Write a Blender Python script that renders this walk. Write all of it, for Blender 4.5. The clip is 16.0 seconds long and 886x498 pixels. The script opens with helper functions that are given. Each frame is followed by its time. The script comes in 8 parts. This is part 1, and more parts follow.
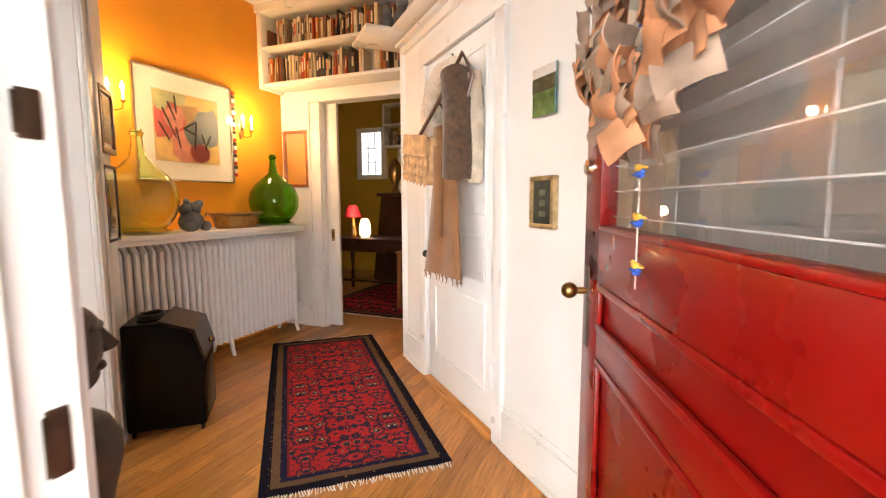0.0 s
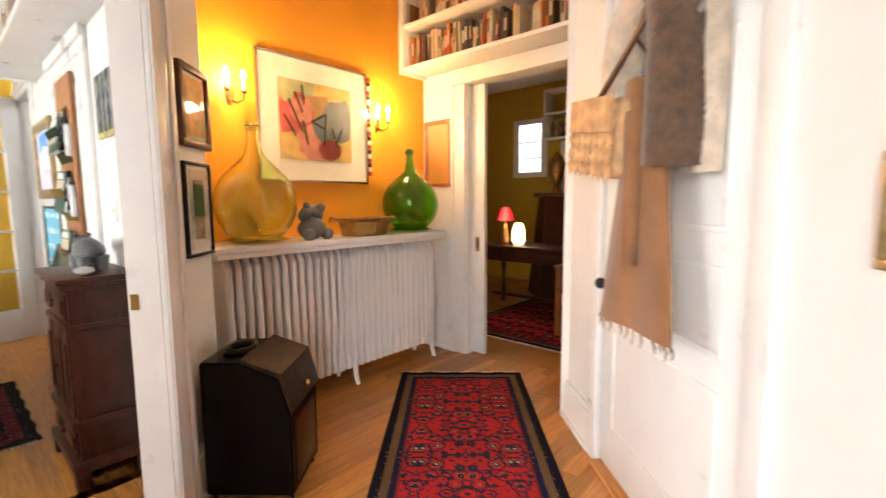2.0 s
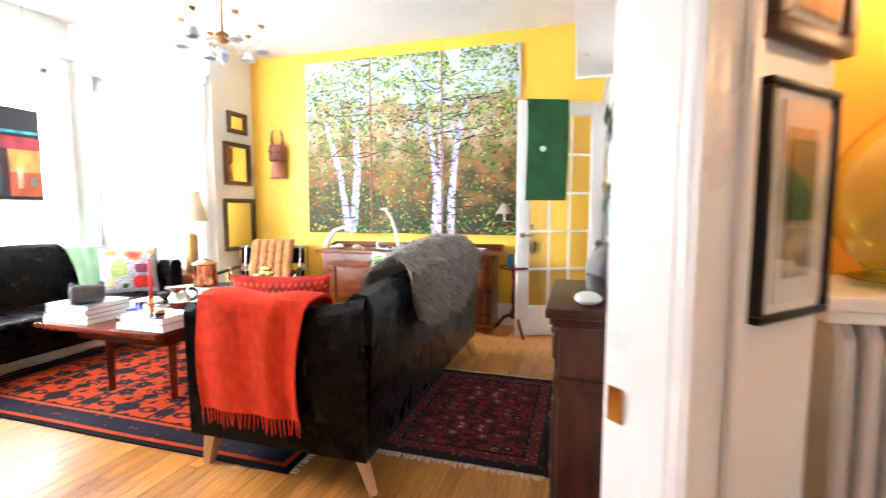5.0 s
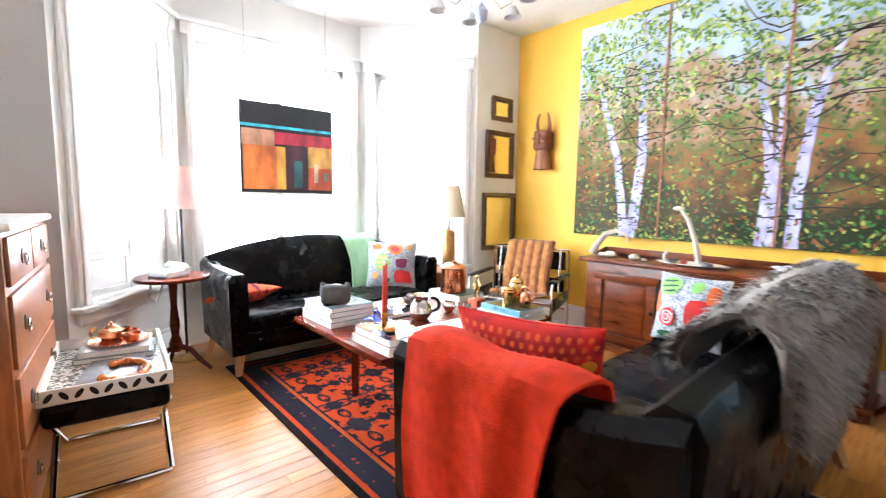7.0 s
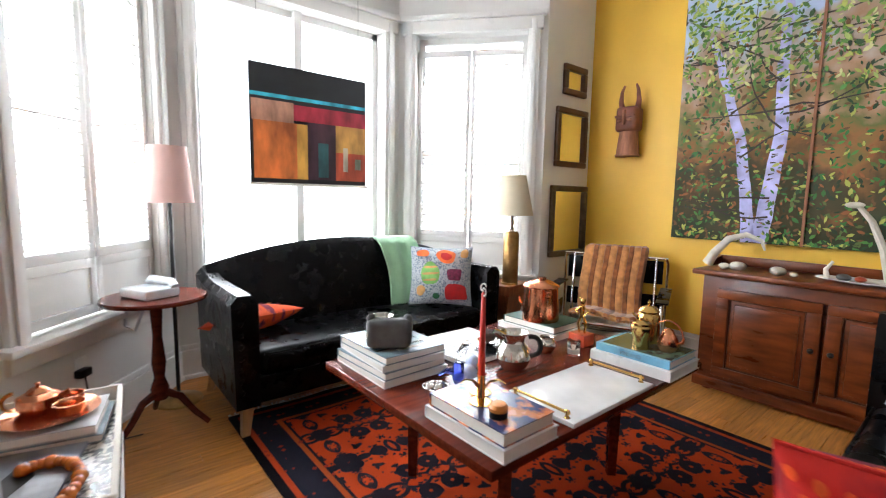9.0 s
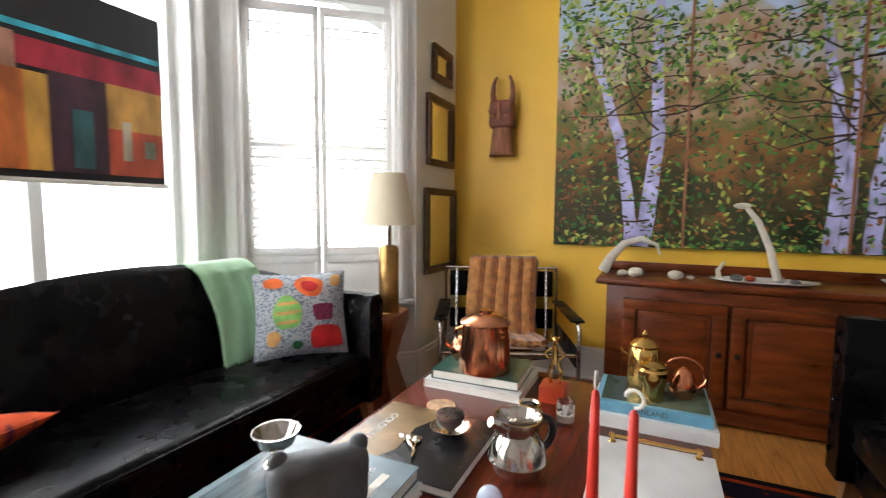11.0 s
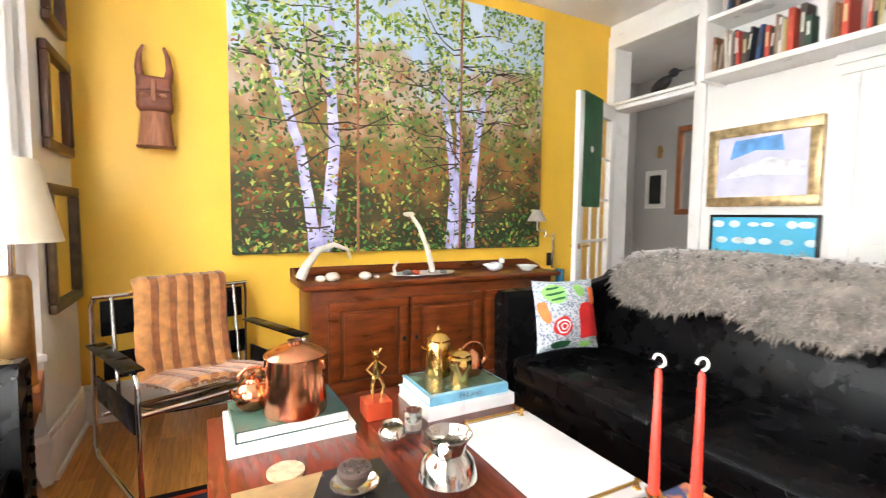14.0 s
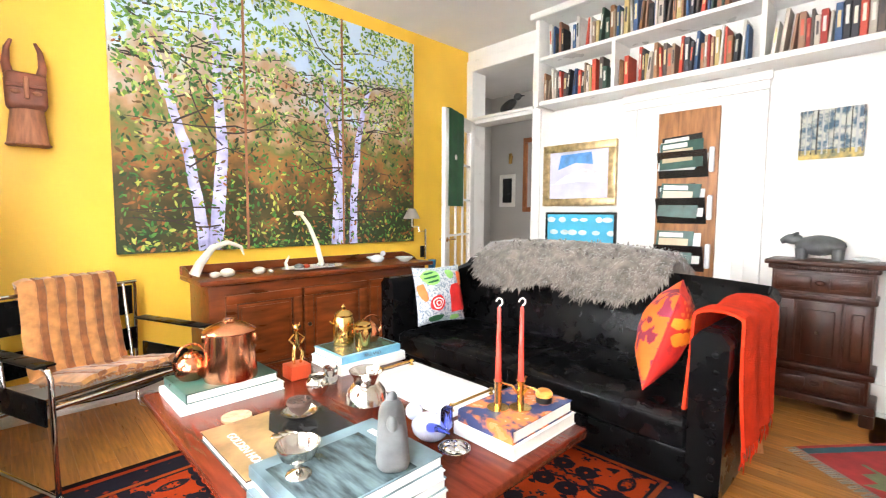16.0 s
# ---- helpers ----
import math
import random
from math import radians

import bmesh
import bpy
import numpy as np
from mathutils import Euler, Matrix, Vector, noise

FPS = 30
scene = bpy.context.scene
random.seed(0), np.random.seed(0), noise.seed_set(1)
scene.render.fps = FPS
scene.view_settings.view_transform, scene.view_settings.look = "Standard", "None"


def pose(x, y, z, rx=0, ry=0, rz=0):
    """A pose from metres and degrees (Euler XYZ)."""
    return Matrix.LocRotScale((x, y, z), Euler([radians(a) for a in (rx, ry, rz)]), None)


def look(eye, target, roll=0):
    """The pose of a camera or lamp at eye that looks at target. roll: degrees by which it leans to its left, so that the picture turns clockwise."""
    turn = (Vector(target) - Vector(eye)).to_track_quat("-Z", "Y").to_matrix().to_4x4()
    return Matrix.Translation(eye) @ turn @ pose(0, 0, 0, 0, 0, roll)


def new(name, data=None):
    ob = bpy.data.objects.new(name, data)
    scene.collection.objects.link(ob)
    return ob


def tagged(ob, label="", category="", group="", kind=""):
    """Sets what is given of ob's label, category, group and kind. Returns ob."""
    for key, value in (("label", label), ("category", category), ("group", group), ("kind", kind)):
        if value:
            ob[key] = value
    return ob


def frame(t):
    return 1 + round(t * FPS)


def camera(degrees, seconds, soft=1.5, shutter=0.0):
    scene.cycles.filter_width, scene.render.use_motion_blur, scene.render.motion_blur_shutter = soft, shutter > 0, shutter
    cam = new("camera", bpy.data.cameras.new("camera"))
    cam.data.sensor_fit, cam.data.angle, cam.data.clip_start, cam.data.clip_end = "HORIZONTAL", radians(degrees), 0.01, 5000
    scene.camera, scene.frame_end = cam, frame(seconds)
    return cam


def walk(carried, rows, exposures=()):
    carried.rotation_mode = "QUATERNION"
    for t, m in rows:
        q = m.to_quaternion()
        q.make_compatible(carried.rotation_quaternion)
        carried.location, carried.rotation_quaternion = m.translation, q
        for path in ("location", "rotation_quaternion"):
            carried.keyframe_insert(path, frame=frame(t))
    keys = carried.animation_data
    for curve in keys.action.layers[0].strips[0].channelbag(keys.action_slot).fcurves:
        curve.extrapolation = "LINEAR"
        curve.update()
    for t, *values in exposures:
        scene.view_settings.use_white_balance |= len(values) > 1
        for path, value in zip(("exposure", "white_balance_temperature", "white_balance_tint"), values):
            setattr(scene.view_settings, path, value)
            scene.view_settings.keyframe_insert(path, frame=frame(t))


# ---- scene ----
cam = camera(88.7, 16.0, soft=1.15, shutter=0.5)
# seconds, eye, target, roll
PATH = [
    (0, (0.263, 0.022, 1.282), (-0.47, 1.87, 1.07), -0.1),
    (0.5, (0.181, 0.23, 1.283), (-0.552, 2.079, 1.072), -0.1),
    (1, (0.11, 0.462, 1.284), (-0.734, 2.263, 1.072), -0.2),
    (1.5, (-0.015, 0.672, 1.278), (-1.093, 2.343, 1.069), -0.3),
    (2, (-0.17, 0.854, 1.297), (-1.49, 2.342, 1.088), -0.4),
    (2.5, (-0.309, 1.031, 1.282), (-1.886, 2.245, 1.084), -0.7),
    (3, (-0.48, 1.16, 1.269), (-2.271, 2.029, 1.079), -0.9),
    (3.5, (-0.696, 1.252, 1.272), (-2.62, 1.765, 1.088), -0.8),
    (4, (-0.912, 1.307, 1.269), (-2.901, 1.418, 1.089), -0.7),
    (4.5, (-1.127, 1.332, 1.261), (-3.1, 1.061, 1.087), -0.3),
    (5, (-1.35, 1.272, 1.26), (-3.257, 0.696, 1.083), 0.0),
    (7.5, (-2.285, 0.517, 1.302), (-3.481, -1.071, 1.087), 0.8),
    (8, (-2.367, 0.279, 1.269), (-3.533, -1.332, 1.059), 0.7),
    (10.5, (-2.701, -1.008, 1.24), (-4.36, -2.106, 1.042), 1.0),
    (11, (-2.811, -1.203, 1.218), (-4.616, -2.048, 1.049), 0.4),
    (11.5, (-2.911, -1.375, 1.226), (-4.834, -1.896, 1.049), 0.7),
    (12, (-3.076, -1.508, 1.224), (-5.06, -1.683, 1.048), 0.8),
    (12.5, (-3.163, -1.63, 1.222), (-5.15, -1.478, 1.058), 0.7),
    (13, (-3.152, -1.802, 1.235), (-5.088, -1.328, 1.077), 0.8),
    (13.5, (-3.057, -1.92, 1.231), (-4.913, -1.189, 1.087), 0.7),
    (14, (-2.936, -2.03, 1.241), (-4.702, -1.101, 1.099), 0.6),
    (14.5, (-2.829, -2.164, 1.247), (-4.48, -1.043, 1.109), 0.5),
    (15, (-2.725, -2.276, 1.243), (-4.269, -1.013, 1.1), 0.4),
    (15.5, (-2.641, -2.36, 1.228), (-4.122, -1.023, 1.088), 0.2),
    (16, (-2.587, -2.405, 1.251), (-4.016, -1.014, 1.1), 0.3),
]
EXPO = [(0.0, 0.18, 6500), (1.5, 0.22, 6450), (3.0, 0.5, 6200), (5.0, 0.8, 5950), (7.5, 0.15, 5750), (8.2, -0.22, 5800), (10.3, -1.25, 6150), (11.5, -1.2, 6250), (12.5, -0.85, 6400), (13.5, -0.25, 6450), (14.5, 0.15, 6250), (16.0, 0.2, 6300)]
walk(cam, [(t, look(eye, target, roll)) for t, eye, target, roll in PATH], EXPO)

# ---- world and light ----
world = bpy.data.worlds.new("sky")
scene.world = world
world.use_nodes = True
_n = world.node_tree.nodes
_sky = _n.new("ShaderNodeTexSky")
_sky.sky_type, _sky.sun_disc = "NISHITA", False
_sky.sun_elevation, _sky.sun_rotation = radians(36), radians(178)
world.node_tree.links.new(_sky.outputs[0], _n["Background"].inputs[0])
_n["Background"].inputs[1].default_value = 0.12
_sun = bpy.data.lights.new("sun", "SUN")
_sun.energy, _sun.angle, _sun.color = 2.2, radians(0.6), (1.0, 0.94, 0.85)
new("sun", _sun).matrix_world = look((0, 0, 10), (-0.5, 10, 2.7))


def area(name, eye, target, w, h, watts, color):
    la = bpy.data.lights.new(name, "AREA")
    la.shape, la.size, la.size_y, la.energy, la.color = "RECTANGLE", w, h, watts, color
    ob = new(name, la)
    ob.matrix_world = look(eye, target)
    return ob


DAY = (1.0, 0.98, 0.95)
area("daylight_bay_centre", (-3.87, -3.95, 1.75), (-3.87, 0, 1.2), 1.4, 2.0, 150, DAY)
area("daylight_bay_west", (-5.28, -3.32, 1.75), (-3.9, -2.1, 1.2), 0.8, 2.0, 85, DAY)
area("daylight_bay_east", (-2.46, -3.32, 1.75), (-3.9, -2.1, 1.6), 0.8, 2.0, 270, DAY)
area("daylight_front_door", (-0.1, -0.7, 2.0), (-0.6, 2.0, 1.0), 1.6, 1.8, 10.5, DAY)


def point(name, p, watts, color, r=0.03):
    la = bpy.data.lights.new(name, "POINT")
    la.energy, la.color, la.shadow_soft_size = watts, color, r
    new(name, la).location = p


# ---- materials ----
def mat(name, col, rough=0.5, metal=0.0, var=0.12, scale=8.0, bump=0.05, bscale=60.0, coat=0.0, stretch=(1, 1, 1), **kw):
    m = bpy.data.materials.new(name)
    m.use_nodes = True
    nt = m.node_tree
    b = nt.nodes["Principled BSDF"]
    b.inputs["Roughness"].default_value, b.inputs["Metallic"].default_value = rough, metal
    b.inputs["Coat Weight"].default_value = coat
    tc = nt.nodes.new("ShaderNodeTexCoord")
    mp = nt.nodes.new("ShaderNodeMapping")
    mp.inputs["Scale"].default_value = stretch
    nt.links.new(tc.outputs["Object"], mp.inputs[0])
    n1 = nt.nodes.new("ShaderNodeTexNoise")
    n1.inputs["Scale"].default_value, n1.inputs["Detail"].default_value = scale, 5
    nt.links.new(mp.outputs[0], n1.inputs["Vector"])
    r = nt.nodes.new("ShaderNodeValToRGB")
    lo, hi = [max(0, c * (1 - var)) for c in col], [min(1, c * (1 + var)) for c in col]
    if "col2" in kw:
        lo = kw["col2"]
    r.color_ramp.elements[0].position, r.color_ramp.elements[1].position = kw.get("lo", 0.32), kw.get("hi", 0.68)
    r.color_ramp.elements[0].color, r.color_ramp.elements[1].color = (*lo, 1), (*hi, 1)
    nt.links.new(n1.outputs[0], r.inputs[0])
    out = r.outputs[0]
    if kw.get("rand"):
        oi = nt.nodes.new("ShaderNodeObjectInfo")
        hs = nt.nodes.new("ShaderNodeHueSaturation")
        mr = nt.nodes.new("ShaderNodeMapRange")
        mr.inputs[3].default_value, mr.inputs[4].default_value = 1 - kw["rand"], 1 + kw["rand"]
        nt.links.new(oi.outputs["Random"], mr.inputs[0])
        nt.links.new(mr.outputs[0], hs.inputs["Value"])
        nt.links.new(out, hs.inputs["Color"])
        out = hs.outputs[0]
    nt.links.new(out, b.inputs["Base Color"])
    if bump:
        n2 = nt.nodes.new("ShaderNodeTexNoise")
        n2.inputs["Scale"].default_value, n2.inputs["Detail"].default_value = bscale, 4
        nt.links.new(mp.outputs[0], n2.inputs["Vector"])
        bp = nt.nodes.new("ShaderNodeBump")
        bp.inputs["Strength"].default_value, bp.inputs["Distance"].default_value = bump * 4, 0.004
        nt.links.new(n2.outputs[0], bp.inputs["Height"])
        nt.links.new(bp.outputs[0], b.inputs["Normal"])
        mr2 = nt.nodes.new("ShaderNodeMapRange")
        mr2.inputs[3].default_value, mr2.inputs[4].default_value = max(0.02, rough - 0.08), min(1, rough + 0.08)
        nt.links.new(n1.outputs[0], mr2.inputs[0])
        nt.links.new(mr2.outputs[0], b.inputs["Roughness"])
    if "spec" in kw:
        b.inputs["Specular IOR Level"].default_value = kw["spec"]
    if "sheen" in kw:
        b.inputs["Sheen Weight"].default_value = kw["sheen"]
    return m


def emit(name, col, strength):
    m = bpy.data.materials.new(name)
    m.use_nodes = True
    b = m.node_tree.nodes["Principled BSDF"]
    b.inputs["Base Color"].default_value = (*col, 1)
    b.inputs["Emission Color"].default_value = (*col, 1)
    b.inputs["Emission Strength"].default_value = strength
    return m


def glassm(name, col, rough=0.0, ior=1.45):
    m = bpy.data.materials.new(name)
    m.use_nodes = True
    b = m.node_tree.nodes["Principled BSDF"]
    b.inputs["Base Color"].default_value = (*col, 1)
    b.inputs["Transmission Weight"].default_value = 1
    b.inputs["Roughness"].default_value, b.inputs["IOR"].default_value = rough, ior
    return m


def palette(name, cols, rough=0.6, island=False, bump=0.0):
    """Flat colours picked by the object's or the island's random number."""
    m = bpy.data.materials.new(name)
    m.use_nodes = True
    nt = m.node_tree
    b = nt.nodes["Principled BSDF"]
    b.inputs["Roughness"].default_value = rough
    src = nt.nodes.new("ShaderNodeNewGeometry").outputs["Random Per Island"] if island else nt.nodes.new("ShaderNodeObjectInfo").outputs["Random"]
    r = nt.nodes.new("ShaderNodeValToRGB")
    r.color_ramp.interpolation = "CONSTANT"
    els = r.color_ramp.elements
    while len(els) < len(cols):
        els.new(0.5)
    for i, c in enumerate(cols):
        els[i].position = i / len(cols)
        els[i].color = (*c, 1)
    nt.links.new(src, r.inputs[0])
    tc = nt.nodes.new("ShaderNodeTexCoord")
    n1 = nt.nodes.new("ShaderNodeTexNoise")
    n1.inputs["Scale"].default_value, n1.inputs["Detail"].default_value = 25, 4
    nt.links.new(tc.outputs["Object"], n1.inputs["Vector"])
    mr = nt.nodes.new("ShaderNodeMapRange")
    mr.inputs[3].default_value, mr.inputs[4].default_value = 0.75, 1.2
    nt.links.new(n1.outputs[0], mr.inputs[0])
    hs = nt.nodes.new("ShaderNodeHueSaturation")
    nt.links.new(mr.outputs[0], hs.inputs["Value"])
    nt.links.new(r.outputs[0], hs.inputs["Color"])
    nt.links.new(hs.outputs[0], b.inputs["Base Color"])
    return m


def rugm(name, sx, sy, bands, field, motif, vscale=9.0):
    """A knotted rug: bands of a border by the distance from the edge, a mirrored field of motifs inside."""
    m = bpy.data.materials.new(name)
    m.use_nodes = True
    nt = m.node_tree
    N, L = nt.nodes.new, nt.links.new
    b = nt.nodes["Principled BSDF"]
    b.inputs["Roughness"].default_value = 0.95
    b.inputs["Specular IOR Level"].default_value = 0.08
    tc = N("ShaderNodeTexCoord")
    sp = N("ShaderNodeSeparateXYZ")
    L(tc.outputs["Object"], sp.inputs[0])

    def mth(op, a, c=None, d=None):
        q = N("ShaderNodeMath")
        q.operation = op
        for i, v in enumerate((a, c, d)):
            if v is None:
                continue
            if isinstance(v, (int, float)):
                q.inputs[i].default_value = v
            else:
                L(v, q.inputs[i])
        return q.outputs[0]

    ax, ay = mth("ABSOLUTE", sp.outputs[0]), mth("ABSOLUTE", sp.outputs[1])
    edge = mth("MINIMUM", mth("SUBTRACT", sx / 2, ax), mth("SUBTRACT", sy / 2, ay))
    cb = N("ShaderNodeCombineXYZ")
    L(mth("PINGPONG", ax, 0.24), cb.inputs[0])
    L(mth("PINGPONG", ay, 0.31), cb.inputs[1])
    v1 = N("ShaderNodeTexVoronoi")
    v1.inputs["Scale"].default_value = vscale
    L(cb.outputs[0], v1.inputs["Vector"])
    v2 = N("ShaderNodeTexVoronoi")
    v2.distance = "MANHATTAN"
    v2.inputs["Scale"].default_value = vscale * 3.1
    L(cb.outputs[0], v2.inputs["Vector"])
    nz = N("ShaderNodeTexNoise")
    nz.inputs["Scale"].default_value, nz.inputs["Detail"].default_value = vscale * 2.3, 3
    L(cb.outputs[0], nz.inputs["Vector"])

    def ramp(src, stops, mode="CONSTANT"):
        r = N("ShaderNodeValToRGB")
        r.color_ramp.interpolation = mode
        els = r.color_ramp.elements
        while len(els) < len(stops):
            els.new(0.5)
        for e, (p, c) in zip(els, stops):
            e.position, e.color = p, (*c, 1)
        L(src, r.inputs[0])
        return r.outputs[0]

    def mix(f, a, c):
        q = N("ShaderNodeMix")
        q.data_type = "RGBA"
        for s, v in ((q.inputs[0], f), (q.inputs[6], a), (q.inputs[7], c)):
            if isinstance(v, tuple):
                s.default_value = (*v, 1)
            else:
                L(v, s)
        return q.outputs[2]

    inner = ramp(v1.outputs["Distance"], [(0, motif[0]), (0.12, motif[1]), (0.24, motif[2]), (0.3, field), (0.5, motif[1]), (0.6, field)])
    specks = mth("GREATER_THAN", nz.outputs[0], 0.56)
    inner = mix(specks, inner, motif[1])
    fine = mth("LESS_THAN", v2.outputs["Distance"], 0.27)
    inner = mix(fine, inner, motif[3])
    border = ramp(mth("MULTIPLY", edge, 2.5), bands)
    bmot = mth("MULTIPLY", mth("LESS_THAN", v2.outputs["Distance"], 0.3), mth("GREATER_THAN", edge, 0.035))
    border = mix(bmot, border, motif[2])
    isb = mth("LESS_THAN", mth("MULTIPLY", edge, 2.5), bands[-1][0])
    colr = mix(isb, inner, border)
    n3 = N("ShaderNodeTexNoise")
    n3.inputs["Scale"].default_value = 3
    L(tc.outputs["Object"], n3.inputs["Vector"])
    hs = N("ShaderNodeHueSaturation")
    mr = N("ShaderNodeMapRange")
    mr.inputs[3].default_value, mr.inputs[4].default_value = 0.7, 1.25
    L(n3.outputs[0], mr.inputs[0])
    L(mr.outputs[0], hs.inputs["Value"])
    L(colr, hs.inputs["Color"])
    L(hs.outputs[0], b.inputs["Base Color"])
    bp = N("ShaderNodeBump")
    bp.inputs["Strength"].default_value, bp.inputs["Distance"].default_value = 0.5, 0.004
    n4 = N("ShaderNodeTexNoise")
    n4.inputs["Scale"].default_value = 240
    L(tc.outputs["Object"], n4.inputs["Vector"])
    L(n4.outputs[0], bp.inputs["Height"])
    L(bp.outputs[0], b.inputs["Normal"])
    return m


WHITE = mat("white_paint", (0.8, 0.79, 0.76), 0.45, var=0.03, scale=3, bump=0.02)
TRIM = mat("white_gloss_trim", (0.82, 0.81, 0.78), 0.3, var=0.03, scale=5, bump=0.02)
CEIL = mat("ceiling_paint", (0.8, 0.79, 0.77), 0.7, var=0.03, scale=3)
YELLOW = mat("mustard_wall_paint", (0.84, 0.51, 0.045), 0.5, var=0.06, scale=2, bump=0.03)
ORANGE = mat("amber_wall_paint", (0.78, 0.33, 0.02), 0.5, var=0.06, scale=2, bump=0.03)
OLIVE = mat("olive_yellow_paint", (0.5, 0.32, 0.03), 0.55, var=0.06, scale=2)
GREY = mat("grey_wall_and_pier_shade", (0.46, 0.44, 0.41), 0.6, var=0.04, scale=2)
OAK = mat("honey_oak", (0.43, 0.18, 0.04), 0.3, var=0.28, scale=5, bump=0.03, bscale=40, coat=0.05, stretch=(1, 14, 14), rand=0.24, spec=0.35)
SUBFLOOR = mat("dark_joint", (0.05, 0.02, 0.007), 0.8)
CHERRY = mat("cherry_wood", (0.115, 0.026, 0.006), 0.3, var=0.45, scale=4, bump=0.02, stretch=(5, 1, 5), coat=0.05, spec=0.22)
MAHOG = mat("red_mahogany", (0.1, 0.016, 0.007), 0.2, var=0.3, scale=6, bump=0.02, stretch=(1, 9, 9), coat=0.05, spec=0.28)
DARKWOOD = mat("dark_carved_wood", (0.045, 0.013, 0.006), 0.35, var=0.4, scale=9, bump=0.06, stretch=(3, 3, 1), spec=0.25)
TEAK = mat("orange_teak", (0.3, 0.1, 0.03), 0.35, var=0.3, scale=7, stretch=(6, 6, 1))
PINE = mat("old_pine_board", (0.3, 0.13, 0.045), 0.55, var=0.4, scale=5, bump=0.06, stretch=(7, 7, 1))
BEECH = mat("pale_beech", (0.5, 0.27, 0.12), 0.4, var=0.15, scale=6, stretch=(8, 8, 1))
LEATHER = mat("black_leather", (0.003, 0.003, 0.0033), 0.28, var=0.25, scale=10, bump=0.02, bscale=170, spec=0.12)
BLACK = mat("black_paint", (0.008, 0.007, 0.0065), 0.35, var=0.3, scale=14, bump=0.05, spec=0.25)
TOLE = mat("black_japanned_tin", (0.0025, 0.002, 0.0018), 0.22, var=0.4, scale=8, bump=0.06, bscale=25, spec=0.14)
TOLEB = mat("rubbed_bronze_tin", (0.03, 0.014, 0.006), 0.32, 0.2, var=0.7, scale=14, bump=0.05, spec=0.2, col2=(0.004, 0.003, 0.002))
CHROME = mat("chrome", (0.75, 0.75, 0.75), 0.08, 1, var=0.03, bump=0)
SILVER = mat("silver_plate", (0.68, 0.64, 0.58), 0.16, 1, var=0.15, scale=14, bump=0.03)
BRASS = mat("polished_brass", (0.66, 0.42, 0.13), 0.16, 1, var=0.15, scale=14, bump=0.02)
AGEBRASS = mat("aged_brass", (0.38, 0.22, 0.08), 0.32, 1, var=0.3, scale=14, bump=0.03)
COPPER = mat("polished_copper", (0.66, 0.27, 0.14), 0.2, 1, var=0.18, scale=12, bump=0.03, bscale=30)
BRONZE = mat("dark_bronze", (0.11, 0.07, 0.045), 0.4, 0.8, var=0.4, scale=20, bump=0.06)
RED = mat("red_door_paint", (0.2, 0.003, 0.0018), 0.28, var=0.08, scale=3, bump=0.015, bscale=12, coat=0.08, spec=0.3)
GLASS = glassm("clear_glass", (1, 1, 1))
GGLASS = glassm("green_bottle_glass", (0.28, 0.62, 0.05))
SMOKED = mat("smoky_steel", (0.16, 0.145, 0.135), 0.18, 0.9, var=0.2, scale=5, bump=0.01)
GILT = palette("spine_title", [(0.62, 0.5, 0.25), (0.7, 0.68, 0.62), (0.05, 0.04, 0.04), (0.55, 0.1, 0.05), (0.66, 0.62, 0.5)], 0.5)
STATUEW = mat("dark_carved_wood", (0.05, 0.03, 0.019), 0.5, var=0.45, scale=18, bump=0.12, bscale=40)
AGLASS = glassm("pale_amber_glass", (0.9, 0.97, 0.58))
MIRROR = mat("mirror_silver", (0.9, 0.9, 0.9), 0.02, 1, var=0.0, bump=0)
GOLD = mat("gilt_frame", (0.5, 0.37, 0.19), 0.35, 0.7, var=0.35, scale=20, bump=0.08)
WALNUT = mat("walnut_frame", (0.09, 0.035, 0.016), 0.35, var=0.35, scale=9, bump=0.06)
PAPER = mat("mat_board", (0.78, 0.76, 0.7), 0.8, var=0.03)
STONE = mat("grey_soapstone", (0.1, 0.104, 0.106), 0.55, var=0.35, scale=12, bump=0.12, bscale=30)
PEBBLE = mat("pale_pebble", (0.42, 0.43, 0.42), 0.6, var=0.12, scale=12)
BONE = mat("bleached_bone", (0.62, 0.57, 0.48), 0.55, var=0.15, scale=14, bump=0.06)
CHINA = mat("white_china", (0.72, 0.75, 0.78), 0.15, var=0.06, scale=20)
MARBLE = mat("white_marble", (0.74, 0.74, 0.73), 0.12, var=0.1, scale=4, bump=0, col2=(0.52, 0.53, 0.54), lo=0.2, hi=0.6)
SHADE = mat("cream_lampshade", (0.75, 0.66, 0.48), 0.8, var=0.04, scale=5)
PINKSH = mat("pink_lampshade", (0.75, 0.5, 0.45), 0.8, var=0.04)
CANDLE = mat("red_wax", (0.62, 0.035, 0.02), 0.4, var=0.06)
FURG = mat("grey_sheepskin", (0.17, 0.145, 0.12), 0.9, var=0.45, scale=16, sheen=0.6, bump=0.1, bscale=80)
FURO = mat("striped_tan_fur", (0.48, 0.215, 0.066), 0.9, var=0.3, scale=20, sheen=0.4, stretch=(1, 1, 1))
FURD = mat("rust_fur", (0.24, 0.08, 0.02), 0.9, var=0.4, scale=20, sheen=0.4)
FURW = mat("cream_fur", (0.62, 0.52, 0.4), 0.9, var=0.2, scale=14, sheen=0.4)
FURB = mat("brown_fur", (0.09, 0.048, 0.024), 0.9, var=0.4, scale=30, sheen=0.4)
THROWR = mat("coral_red_wool", (0.56, 0.034, 0.01), 0.95, var=0.16, scale=22, bump=0.25, bscale=150, spec=0.1)
